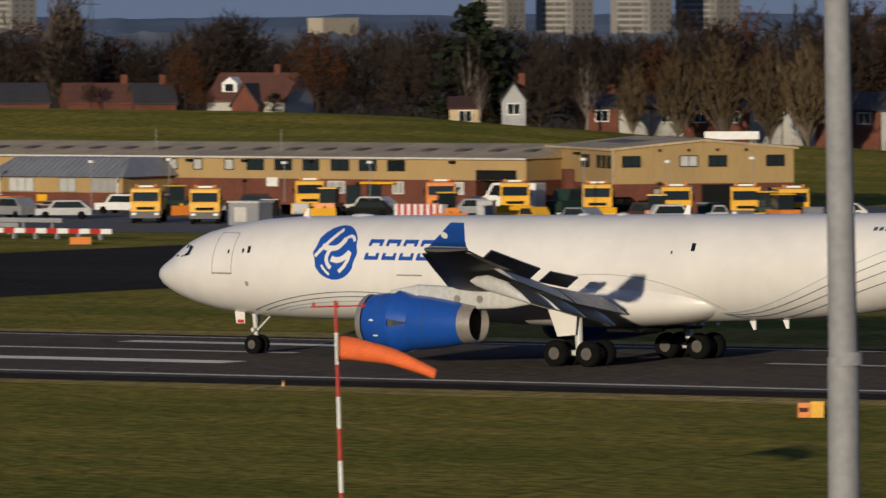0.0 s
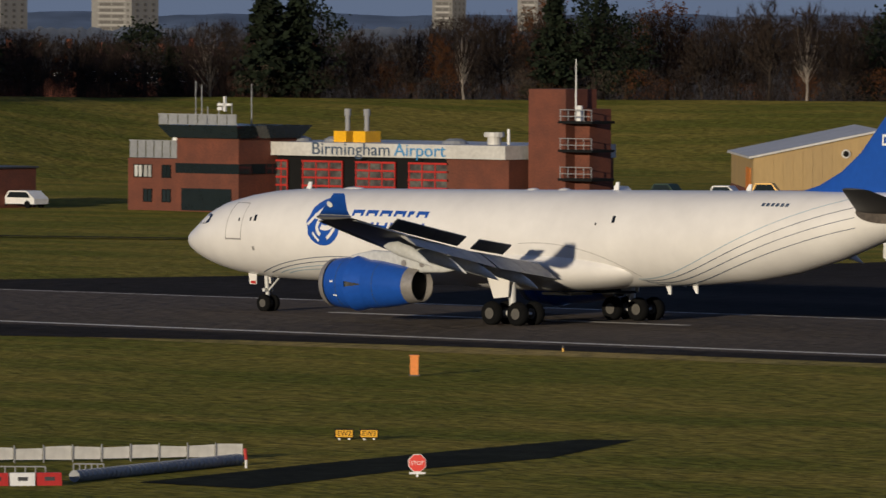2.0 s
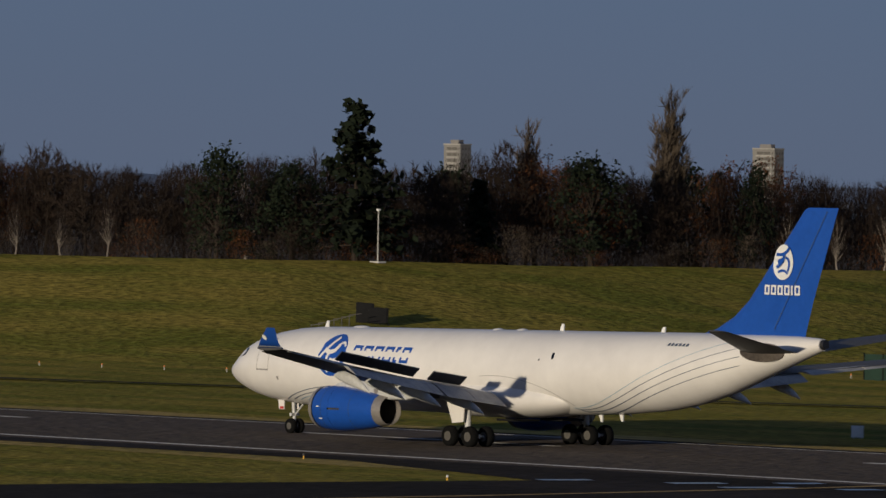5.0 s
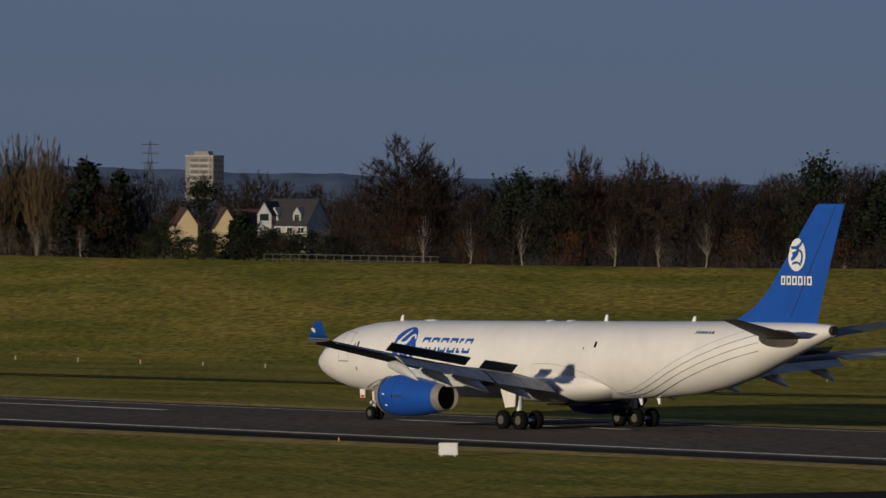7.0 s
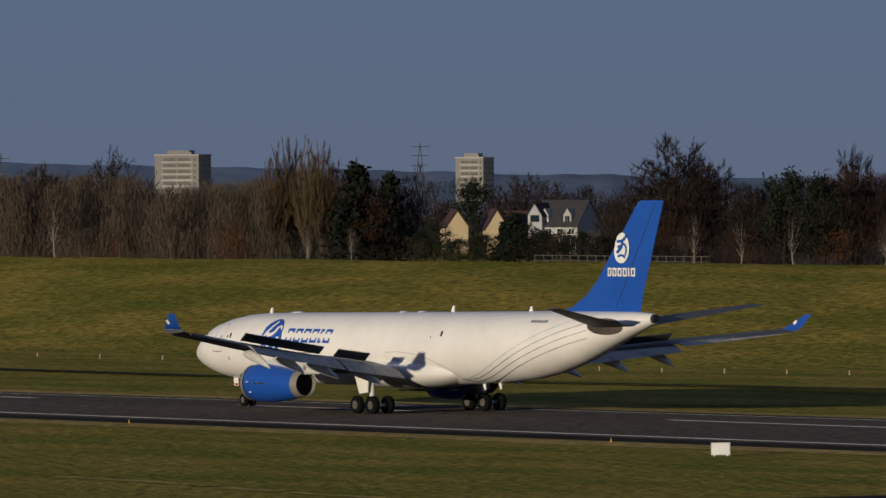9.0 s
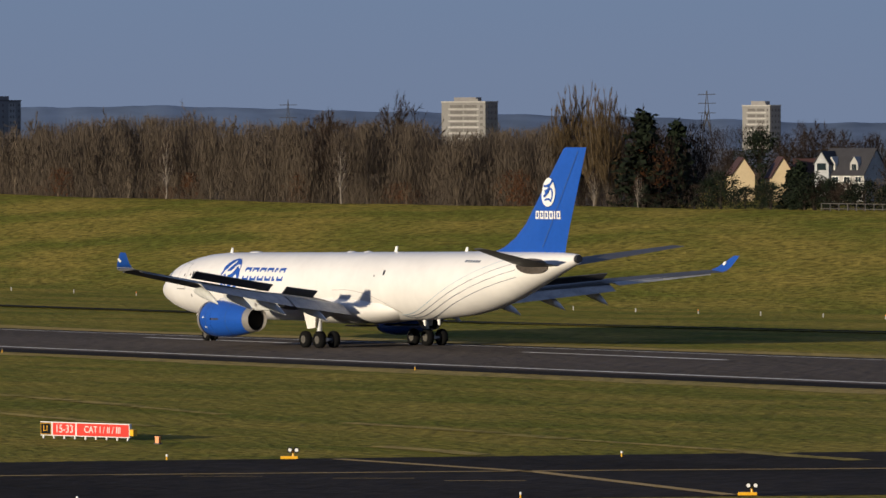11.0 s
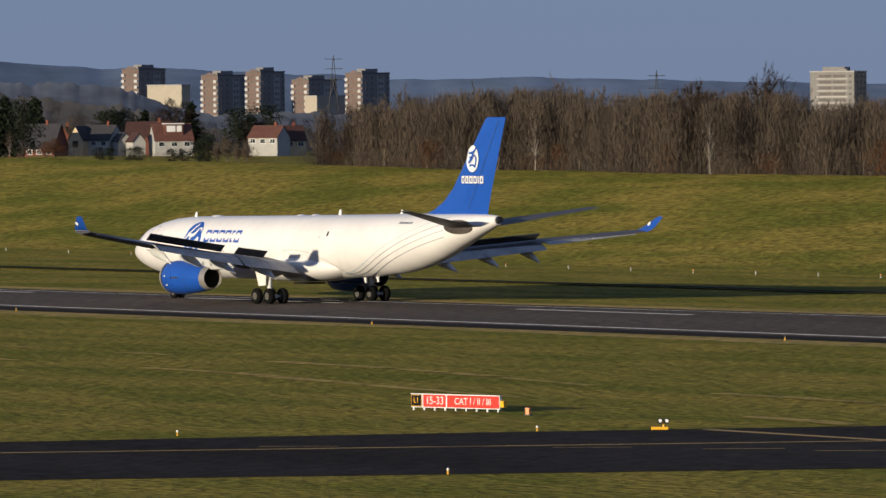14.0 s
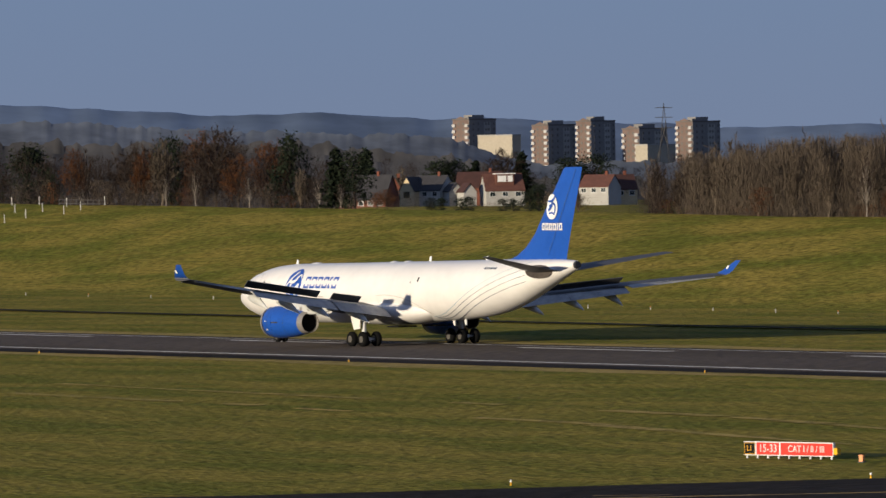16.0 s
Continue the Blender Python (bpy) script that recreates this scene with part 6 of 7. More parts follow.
# ---- houses beyond the bank ----
def house(a, r, w, d, top, eave, wall, roof, label, turn=0.0, gable=False, dormers=0, chimney=True, windows=True):
    """A gabled house in the direction a at the distance r: heights of ridge and eaves, turned from facing the field."""
    r = max(r, reach(a)[1] + 7)
    x, y, z = polar(a, r)
    z = min(z, eave - 2.2) - 0.4
    b = thing("house", x, y, z, a + turn, label, "house", "houses beyond the bank")
    hh, e = top - z, eave - z
    if gable:      # gable towards the field
        part("wall", Shape().prism([(-w / 2, 0, 0), (w / 2, 0, 0), (w / 2, 0, e), (0, 0, hh - 0.1), (-w / 2, 0, e)], (0, d, 0)), wall, b)
        for s in (-1, 1):
            part("roof", Shape().prism([(s * (w / 2 + 0.3), -0.25, e - 0.2), (0, -0.25, hh + 0.12), (0, -0.25, hh - 0.08), (s * (w / 2 + 0.2), -0.25, e - 0.4)], (0, d + 0.5, 0)), roof, b)
    else:
        part("wall", Shape().prism([(-w / 2, 0, 0), (-w / 2, d, 0), (-w / 2, d, e), (-w / 2, d / 2, hh - 0.1), (-w / 2, 0, e)], (w, 0, 0)), wall, b)
        for y0, y1 in ((-0.3, d / 2), (d + 0.3, d / 2)):
            part("roof", Shape().prism([(-w / 2 - 0.2, y0, e - 0.1), (-w / 2 - 0.2, y1, hh + 0.1), (-w / 2 - 0.2, y1, hh - 0.1), (-w / 2 - 0.2, y0, e - 0.3)], (w + 0.4, 0, 0)), roof, b)
        for k in range(dormers):
            u = -w / 2 + w * (k + 0.5) / dormers
            q = (hh - e) * 0.30
            dm = part("dormer", Shape().prism([(u - 0.9, d * 0.06, e + 0.1), (u + 0.9, d * 0.06, e + 0.1), (u + 0.9, d * 0.06, e + q * 1.4), (u, d * 0.06, e + q * 2.3), (u - 0.9, d * 0.06, e + q * 1.4)], (0, d * 0.4, 0)), "render_white", b)
            part("pane", Shape().box(u - 0.5, u - 0.04, d * 0.06 - 0.06, d * 0.06, e + 0.3, e + q * 1.3).box(u + 0.04, u + 0.5, d * 0.06 - 0.06, d * 0.06, e + 0.3, e + q * 1.3), "window_glass", dm)
    n = max(1, int(w / 2.6)) if windows else 0
    for k in range(n):
        u = -w / 2 + w * (k + 0.5) / n
        zz = e - 1.7
        if zz > 0.2:
            win = part("window", Shape().box(u - 0.75, u + 0.75, -0.06, 0.02, zz, zz + 1.3), "white_paint", b)
            part("pane", Shape().box(u - 0.65, u - 0.04, -0.09, -0.06, zz + 0.1, zz + 1.2).box(u + 0.04, u + 0.65, -0.09, -0.06, zz + 0.1, zz + 1.2), "window_glass", win)
    if chimney:
        part("chimney", Shape().box(w * 0.2, w * 0.2 + 0.7, d / 2 - 0.3, d / 2 + 0.3, hh - 0.6, hh + 1.0), "brick", b)
    return b


def gable_wing(parent, x, w, y0, y1, z, e, wall, roof):
    """A gabled wing standing out of a house's front."""
    wing = part("gable_wing", Shape().prism([(x - w / 2, y0, 0), (x + w / 2, y0, 0), (x + w / 2, y0, e), (x, y0, z), (x - w / 2, y0, e)], (0, y1 - y0, 0)), wall, parent)
    for s in (-1, 1):
        part("wing_roof", Shape().prism([(x + s * (w / 2 + 0.3), y0 - 0.2, e - 0.3), (x, y0 - 0.2, z + 0.12), (x, y0 - 0.2, z - 0.05), (x + s * (w / 2 + 0.2), y0 - 0.2, e - 0.45)], (0, y1 - y0 + 0.2, 0)), roof, wing)
    return wing


# by the wood: two cream gables and a white house with dormers
house(54.51, 1700, 4.4, 8, 9.35, 6.2, "render_cream", "tile_red", "cream gabled house end among bare trees", 8, True, chimney=False, windows=False)
house(54.25, 1702, 4.8, 8, 9.45, 5.6, "render_cream", "tile_red", "cream gabled house end beside the trees", 8, True, chimney=False, windows=False)
house(54.08, 1712, 6.0, 8, 9.0, 5.8, "render_white", "tile_red", "low brown-roofed house between the gables", 0, chimney=False)
hs = house(53.87, 1690, 10.4, 9, 11.15, 6.2, "render_white", "tile_grey", "white house with a dark roof and dormers", -32, dormers=2, chimney=False)
hz = hs.matrix_world.translation.z
wing = gable_wing(hs, -3.9, 3.2, -0.9, 4.5, 10.6 - hz, 8.4 - hz, "grey_sheet", "tile_grey")
part("wing_window", Shape().box(-4.9, -2.9, -1.0, -0.9, 7.0 - hz, 8.3 - hz), "window_glass", wing)
# the row of houses before the tower blocks
h1 = house(61.20, 2300, 9.5, 8, 8.4, 4.6, "render_white", "tile_grey", "white house with a dark slate roof", -32)
hz = h1.matrix_world.translation.z
wing = gable_wing(h1, -4.0, 4.6, -2.5, 4, 8.1 - hz, 4.7 - hz, "render_cream", "tile_grey")
part("wing_window", Shape().box(-4.9, -3.1, -2.6, -2.5, 2.6 - hz, 4.3 - hz), "window_glass", wing)
house(60.99, 2295, 4.0, 5, 6.4, 4.4, "render_white", "tile_grey", "small white bungalow gable", 20, True, chimney=False, windows=False)
house(60.90, 2290, 3.6, 5, 6.3, 4.2, "render_white", "tile_red", "small white bungalow gable", 20, True, chimney=False, windows=False)
house(60.85, 2330, 12, 8, 9.0, 5.0, "brick", "tile_red", "house with a hipped brown tiled roof", -10)
h3 = house(60.67, 2290, 10.3, 8, 8.6, 4.3, "render_white", "tile_roof_red", "white house with a red roof and broad dormer", 12, chimney=False)
hz = h3.matrix_world.translation.z
dm = part("broad_dormer", Shape().box(-2.2, 2.6, 0.9, 4, 4.6 - hz, 8.5 - hz), "tile_roof_red", h3)
part("dormer_window", Shape().box(-1.8, 0.5, 0.8, 0.9, 6.5 - hz, 8.1 - hz).box(0.9, 2.2, 0.8, 0.9, 6.5 - hz, 8.1 - hz), "white_paint", dm)
part("dormer_roof", Shape().box(-2.4, 2.9, 0.7, 4, 8.5 - hz, 8.75 - hz), "white_paint", dm)
house(60.09, 2300, 8.5, 8, 7.8, 4.8, "render_white", "tile_roof_red", "cream house with a red tiled roof", -25)
house(59.91, 2310, 9.0, 8, 7.7, 3.9, "render_cream", "tile_red", "house with a steep brown roof", 15)
house(61.62, 2280, 14, 9, 8.9, 2.6, "brick", "tile_grey", "large dark-roofed house behind the hedge", -25)
house(61.40, 2320, 4.5, 7, 8.0, 4.5, "brick", "tile_red", "narrow red brick house gable", 0, True)
# beyond the sheds
hs = house(34.29, 952, 9.4, 8, 10.15, 7.3, "render_white", "tile_roof_red", "red-roofed house with a white dormer and brick gable", -24, windows=False)
hz = hs.matrix_world.translation.z
dm = part("dormer", Shape().prism([(-3.3, 1.0, 8.0 - hz), (-1.5, 1.0, 8.0 - hz), (-1.5, 1.0, 9.1 - hz), (-2.4, 1.0, 9.8 - hz), (-3.3, 1.0, 9.1 - hz)], (0, 3, 0)), "white_paint", hs)
part("pane", Shape().box(-2.9, -1.9, 0.92, 1.0, 8.2 - hz, 9.0 - hz), "window_glass", dm)
gable_wing(hs, 0.6, 3.2, -1.6, 4, 9.0 - hz, 6.9 - hz, "brick", "tile_grey")
for a, w, col in ((35.35, 3.6, "tile_roof_red"), (35.12, 3.4, "tile_roof_red"), (34.88, 4.6, "tile_grey"), (35.75, 6.0, "tile_grey")):
    house(a, 962, w, 7, 9.0, 7.0, "brick", col, "low tiled roof behind the bank's crest", 8, windows=False, chimney=a < 35.2)
house(36.25, 950, 7.2, 9, 9.8, 7.6, "render_cream", "tile_grey", "cream gabled house with dark roof", 0, True, chimney=False)
house(32.53, 945, 2.6, 6, 9.2, 7.4, "grey_sheet", "tile_grey", "small grey gabled house among trees", 0, True)
house(32.85, 945, 3.4, 5, 7.6, 6.6, "render_cream", "tile_red", "low cream outhouse on the bank", chimney=False)
for i in range(10):
    house(31.95 - i * 0.215, 942, 3.4, 7, 8.0, 6.7 - 0.05 * i, ("brick", "render_white", "render_white", "brick")[i % 4], "tile_grey", "terraced house half hidden by bare trees", chimney=i % 3 == 0)
for i in range(12):
    house(44.1 - i * 0.2, 1080 + 12 * (i % 3), 4.0, 7, 11.2 + 0.5 * (i % 2), 9.0, "brick", "tile_red" if i % 3 else "tile_grey", "dark brick house with chimney behind the trees")


# ---- far tower blocks ----
def tower(a, r, w, top, style, share, label):
    """A tower block standing corner on; share is the part of its breadth that the sunlit face takes."""
    x, y, z = polar(a, r)
    z = min(z, 0) - 2
    b = thing("tower_block", x, y, z, a + 45, label, "tower block", "far tower blocks")
    hh = top - z
    k = math.sqrt(2)
    d, f = w * share * k, w * (1 - share) * k
    x0 = -(f - d) / 2 / k * 0.5 - f / 2
    wall = {"balcony": "tower_grey", "banded": "tower_white", "slab": "tower_cream"}[style]
    part("wall", Shape().box(x0, x0 + f, 0, d, 0, hh), wall, b)
    part("parapet", Shape().box(x0 - 0.2, x0 + f + 0.2, -0.2, d + 0.2, hh, hh + 0.6), "tower_brown" if style == "balcony" else "tower_concrete", b)
    if style != "slab":
        part("lift_housing", Shape().box(x0 + f * 0.3, x0 + f * 0.75, d * 0.3, d * 0.8, hh + 0.6, hh + 2.4), "tower_grey", b)
        part("roof_tank", Shape().box(x0 + f * 0.1, x0 + f * 0.25, d * 0.2, d * 0.4, hh + 0.6, hh + 1.6), "tower_white", b)
    if style == "balcony":
        part("brick_panel", Shape().prism([(x0 - 0.06, d * 0.02, 0), (x0 - 0.06, d * 0.98, 0), (x0 - 0.06, d * 0.98, hh), (x0 - 0.06, d * 0.5, hh + 1.8), (x0 - 0.06, d * 0.02, hh)], (0.05, 0, 0)), "tower_brick", b)
        part("pale_strip", Shape().box(x0 + f * 0.55, x0 + f * 0.8, -0.1, 0, 0, hh - 1), "tower_concrete", b)
    if style == "slab":
        return b
    for n in range(10):
        zz = hh - 2.4 - n * 2.75
        if style == "balcony":
            for u0, u1 in ((0.02, 0.2), (0.8, 0.98)):
                part("balcony_front", Shape().box(x0 - 0.9, x0 - 0.06, d * u0, d * u1, zz - 0.9, zz + 0.5), "tower_pale", b)
            panes = Shape().box(x0 - 0.12, x0 - 0.05, d * 0.3, d * 0.42, zz, zz + 1.3).box(x0 - 0.12, x0 - 0.05, d * 0.58, d * 0.7, zz, zz + 1.3)
            for u in (0.12, 0.32, 0.6, 0.7, 0.9):
                panes.box(x0 + f * u, x0 + f * (u + 0.05), -0.16, -0.05, zz, zz + 1.2)
        else:
            panes = Shape().box(x0 - 0.12, x0 - 0.02, d * 0.2, d * 0.48, zz, zz + 1.3).box(x0 - 0.12, x0 - 0.02, d * 0.52, d * 0.8, zz, zz + 1.3).box(x0 - 0.12, x0 - 0.02, d * 0.06, d * 0.12, zz, zz + 1.2)
            for u in (0.15, 0.45, 0.75):
                panes.box(x0 + f * u, x0 + f * (u + 0.1), -0.12, -0.02, zz, zz + 1.2)
            part("floor_band", Shape().box(x0 - 0.1, x0, d * 0.15, d * 0.85, zz - 1.0, zz - 0.3), "tower_concrete", b)
        tagged(part("window_band", panes, "far_pane", b), kind="stuff")
    return b


for a, r, w, top, style, share in ((46.71, 1700, 6.1, 20.9, "banded", 0.7), (48.76, 1700, 5.3, 20.8, "banded", 0.6), (44.74, 1700, 4.6, 15.6, "banded", 0.6), (43.82, 1500, 11.6, 17.6, "banded", 0.6), (42.96, 1500, 11.5, 17.7, "banded", 0.6), (40.89, 1600, 6.2, 16.8, "banded", 0.6), (40.33, 1600, 6.2, 18.2, "banded", 0.6),
                                   (32.53, 1500, 9.0, 20.4, "banded", 0.64), (32.09, 1550, 10.3, 20.4, "banded", 0.64), (31.58, 1500, 10.6, 20.3, "banded", 0.64), (31.14, 1600, 11.9, 19.7, "banded", 0.64), (35.74, 1500, 8.5, 20.6, "banded", 0.5), (33.64, 1500, 8.7, 14.3, "slab", 0.3),
                                   (54.32, 1700, 7.5, 19.4, "banded", 0.72), (56.2, 1500, 9.7, 20.2, "banded", 0.78),
                                   (60.80, 1700, 8.4, 22.0, "balcony", 0.38), (60.62, 1500, 7.4, 18.9, "slab", 0.8), (60.28, 1650, 8.2, 20.6, "balcony", 0.38), (60.01, 1750, 7.8, 21.3, "balcony", 0.38), (59.68, 1600, 8.2, 19.6, "balcony", 0.38), (59.62, 1500, 6.9, 16.8, "slab", 0.3), (59.33, 1700, 8.6, 20.8, "balcony", 0.38)):
    far = 4000.0 + 0.5 * (r - 1500)
    k = far / r
    tower(a, far, w * k, EYE_HEIGHT + (top - EYE_HEIGHT) * k, style, share, {"balcony": "brown tower block with pale balconies far off", "slab": "plain pale slab block far behind the trees", "banded": "pale many-storeyed tower block far behind the trees"}[style])
for a, top in ((54.75, 0.10), (59.62, 0.17), (35.3, 0.05), (57.5, 0.05)):
    x, y, _ = polar(a, 3400)
    zt = EYE_HEIGHT + 3400 * math.tan(radians(top))
    py = thing("pylon", x, y, _, a, "distant lattice electricity pylon", "pylon", "distant pylons")
    hh = zt - _
    part("lattice", Shape().bar((-3, 0, 0), (0, 0, hh), 0.17, 0.12, 4).bar((3, 0, 0), (0, 0, hh), 0.17, 0.12, 4).bar((-1.6, 0, hh * 0.5), (0.8, 0, hh * 0.75), 0.25, 0.25, 4).bar((1.6, 0, hh * 0.5), (-0.8, 0, hh * 0.75), 0.25, 0.25, 4), "far_haze_grey", py)
    for q in (0.72, 0.84, 0.95):
        part("cross_arm", Shape().bar((-3.4, 0, hh * q), (3.4, 0, hh * q), 0.13, 0.13, 4), "far_haze_grey", py)


def ridge(name, r, table, mat, label, rough=0.00012):
    rings = [[], [], [], []]
    for a in np.arange(26, 72, 0.02):
        x, y = -r * math.sin(radians(a)), r * math.cos(radians(a))
        top = EYE_HEIGHT + r * math.tan(radians(along(table, a))) + r * 0.0006 * noise.noise((a * 1.3, r, 0)) + r * 0.00025 * noise.noise((a * 4, r, 3))
        crown = r * rough * (noise.noise((a * 9, r, 5)) + 0.7 * noise.noise((a * 26, r, 9)))
        rings[0].append((x * 0.93, y * 0.93, -40))
        rings[1].append((x * 0.999, y * 0.999, top - r * rough * 1.5))
        rings[2].append((x, y, top + crown))
        rings[3].append((x * 1.04, y * 1.04, -40))
    s = Shape().rings(rings, False, False)
    return tagged(part(name, s, mat, None, "", True), label, "hills", kind="structure")


ridge("hills", 4700, ((10, -0.18), (33, -0.18), (36, -0.19), (44, -0.2), (50, -0.2), (53, -0.14), (55.5, -0.07), (57, -0.03), (58.2, 0.01), (58.7, 0.01), (59.2, 0.0), (59.8, 0.03), (60.3, 0.08), (61, 0.1), (61.8, 0.13), (62.6, 0.15), (63.2, 0.19), (63.7, 0.23), (64.5, 0.24), (85, 0.3)), "hill_hazed", "wooded hills on the horizon, painted with blue haze", 0.00004)
ridge("far_wood_belt", 3300, ((10, -0.28), (45, -0.3), (52, -0.3), (57, -0.28), (59, -0.22), (60.5, -0.2), (61.0, -0.06), (61.4, -0.01), (62.4, 0.04), (63.0, 0.07), (63.5, 0.11), (64, 0.13), (85, 0.14)), "far_wood_haze_blue", "distant woodland belt before the hills, painted with blue-grey haze", 0.0005)
ridge("near_wood_belt", 2650, ((26, -0.4), (58, -0.4), (60.6, -0.28), (61, -0.16), (62, -0.06), (63, -0.03), (64, -0.0), (72, -0.0)), "far_haze_grey", "woodland belt beyond the houses, painted with grey haze", 0.0008)


# ---- trees ----
def sticks(starts, ends, r0, r1, rng, n=3):
    """Thin n-sided sticks, as one array of vertices and faces."""
    starts, ends = np.asarray(starts, float), np.asarray(ends, float)
    d = ends - starts
    d /= np.maximum(np.linalg.norm(d, axis=1), 1e-6)[:, None]
    ref = np.where(np.abs(d[:, 2:3]) < 0.9, [[0, 0, 1.0]], [[1.0, 0, 0]])
    u = np.cross(d, ref)
    u /= np.linalg.norm(u, axis=1)[:, None]
    w = np.cross(d, u)
    r0, r1 = np.broadcast_to(r0, len(d)), np.broadcast_to(r1, len(d))
    v = []
    for p, r in ((starts, r0), (ends, r1)):
        for k in range(n):
            a = 2 * math.pi * k / n
            v.append(p + r[:, None] * (math.cos(a) * u + math.sin(a) * w))
    v = np.stack(v, 1).reshape(-1, 3)
    m = 2 * n
    f = [(i * m + k, i * m + (k + 1) % n, i * m + n + (k + 1) % n, i * m + n + k) for i in range(len(d)) for k in range(n)]
    return v, f


def slivers(starts, ends, width, rng):
    """Twigs and blades: one thin triangle each."""
    starts, ends = np.asarray(starts, float), np.asarray(ends, float)
    side_way = np.cross(ends - starts, rng.normal(size=starts.shape))
    side_way /= np.maximum(np.linalg.norm(side_way, axis=1), 1e-6)[:, None]
    v = np.stack([starts - side_way * width / 2, starts + side_way * width / 2, ends], 1).reshape(-1, 3)
    return v, [(3 * i, 3 * i + 1, 3 * i + 2) for i in range(len(starts))]


def leaves(points, size, rng, flat=0.0):
    points = np.asarray(points, float)
    a, b = rng.normal(size=points.shape), rng.normal(size=points.shape)
    a /= np.linalg.norm(a, axis=1)[:, None]
    b -= a * (a * b).sum(1)[:, None]
    b /= np.linalg.norm(b, axis=1)[:, None]
    s = size * rng.uniform(0.6, 1.3, (len(points), 1))
    v = np.stack([points - a * s, points + b * s * 0.6, points + a * s, points - b * s * 0.6], 1).reshape(-1, 3)
    return v, [(4 * i, 4 * i + 1, 4 * i + 2, 4 * i + 3) for i in range(len(points))]


def bare_parts(seed, h=10.0, radius=3.2, low=0.3, first=0.2, limbs=46, up=0.0, leaf=0, twigs=15, stem=1.0):
    """Trunk with limbs, and a domed crown of twigs, of a bare broadleaved tree h metres high."""
    rng = np.random.default_rng(seed)
    wood, fine = Shape(), Shape()
    z = np.linspace(0, h * 0.8, 7)
    path = np.stack([np.cumsum(rng.normal(0, 0.012 * h, 7)), np.cumsum(rng.normal(0, 0.012 * h, 7)), z], 1)
    path[0] = 0
    r = np.interp(z, (0, h * 0.1, h * 0.8), (0.022 * h * stem, 0.016 * h * stem, 0.004 * h))
    for i in range(6):
        wood.bar(path[i], path[i + 1], r[i], r[i + 1], 6, False)
    S, E, R0, R1, BS, BE, TS, TE = [], [], [], [], [], [], [], []
    mid = h * (1 + low) / 2
    half = h * (1 - low) / 2
    lump = rng.uniform(0.78, 1.08, 9)
    for k in range(limbs):
        lat = math.asin(min(1.0, -0.55 + 1.55 * (k + 0.5) / limbs))
        az = k * 2.39996 + rng.uniform(-0.25, 0.25)
        q = lump[int((az % (2 * math.pi)) / (2 * math.pi) * 9)] * rng.uniform(0.72, 1.0)
        tip = np.array([radius * math.cos(lat) * math.cos(az) * q, radius * math.cos(lat) * math.sin(az) * q, mid + half * math.sin(lat) * (q if lat < 0.6 else rng.uniform(0.86, 1.0))])
        t0 = max(first * h, tip[2] * (0.62 - up) - radius * 0.12 * rng.uniform(0, 1))
        t0 = min(t0, h * 0.74)
        p = np.array([np.interp(t0, z, path[:, j]) for j in range(3)])
        bend = p + (tip - p) * 0.5 + np.array([0, 0, -0.05 * h + up * 0.1 * h]) * rng.uniform(0.3, 1.0) + rng.normal(0, 0.02 * h, 3)
        pts = [p, p * 0.45 + bend * 0.45 + tip * 0.10, bend * 0.5 + p * 0.12 + tip * 0.38, tip]
        rad = np.array([0.0062, 0.0045, 0.003, 0.0012]) * h * (1.15 - 0.5 * t0 / h)
        for i in range(3):
            S.append(pts[i])
            E.append(pts[i + 1])
            R0.append(rad[i])
            R1.append(rad[i + 1])
        out = tip - np.array([0, 0, mid - half * 0.5])
        out /= np.linalg.norm(out)
        for q in range(6):
            i = 1 if q < 2 else 2
            b = pts[i] + (pts[i + 1] - pts[i]) * rng.uniform(0, 1)
            w2 = out * 0.6 + rng.normal(0, 0.5, 3) + np.array([0, 0, 0.3 + up])
            w2 /= np.linalg.norm(w2)
            e = b + w2 * h * rng.uniform(0.06, 0.13)
            BS.append(b)
            BE.append(e)
            for _ in range(twigs):
                c = b + (e - b) * rng.uniform(0.2, 1)
                w3 = w2 * 0.8 + rng.normal(0, 0.45, 3) + np.array([0, 0, 0.2 + up])
                TS.append(c)
                TE.append(c + w3 / np.linalg.norm(w3) * h * rng.uniform(0.03, 0.075))
    wood.add(*sticks(S, E, np.array(R0), np.array(R1), rng))
    fine.add(*sticks(BS, BE, 0.0019 * h, 0.0008 * h, rng))
    fine.add(*slivers(TS, TE, 0.0058 * h, rng))
    if leaf:
        pts = np.asarray(TE)[rng.integers(0, len(TE), leaf)] + rng.normal(0, 0.012 * h, (leaf, 3))
        fine.add(*leaves(pts, 0.011 * h, rng))
    return wood, fine


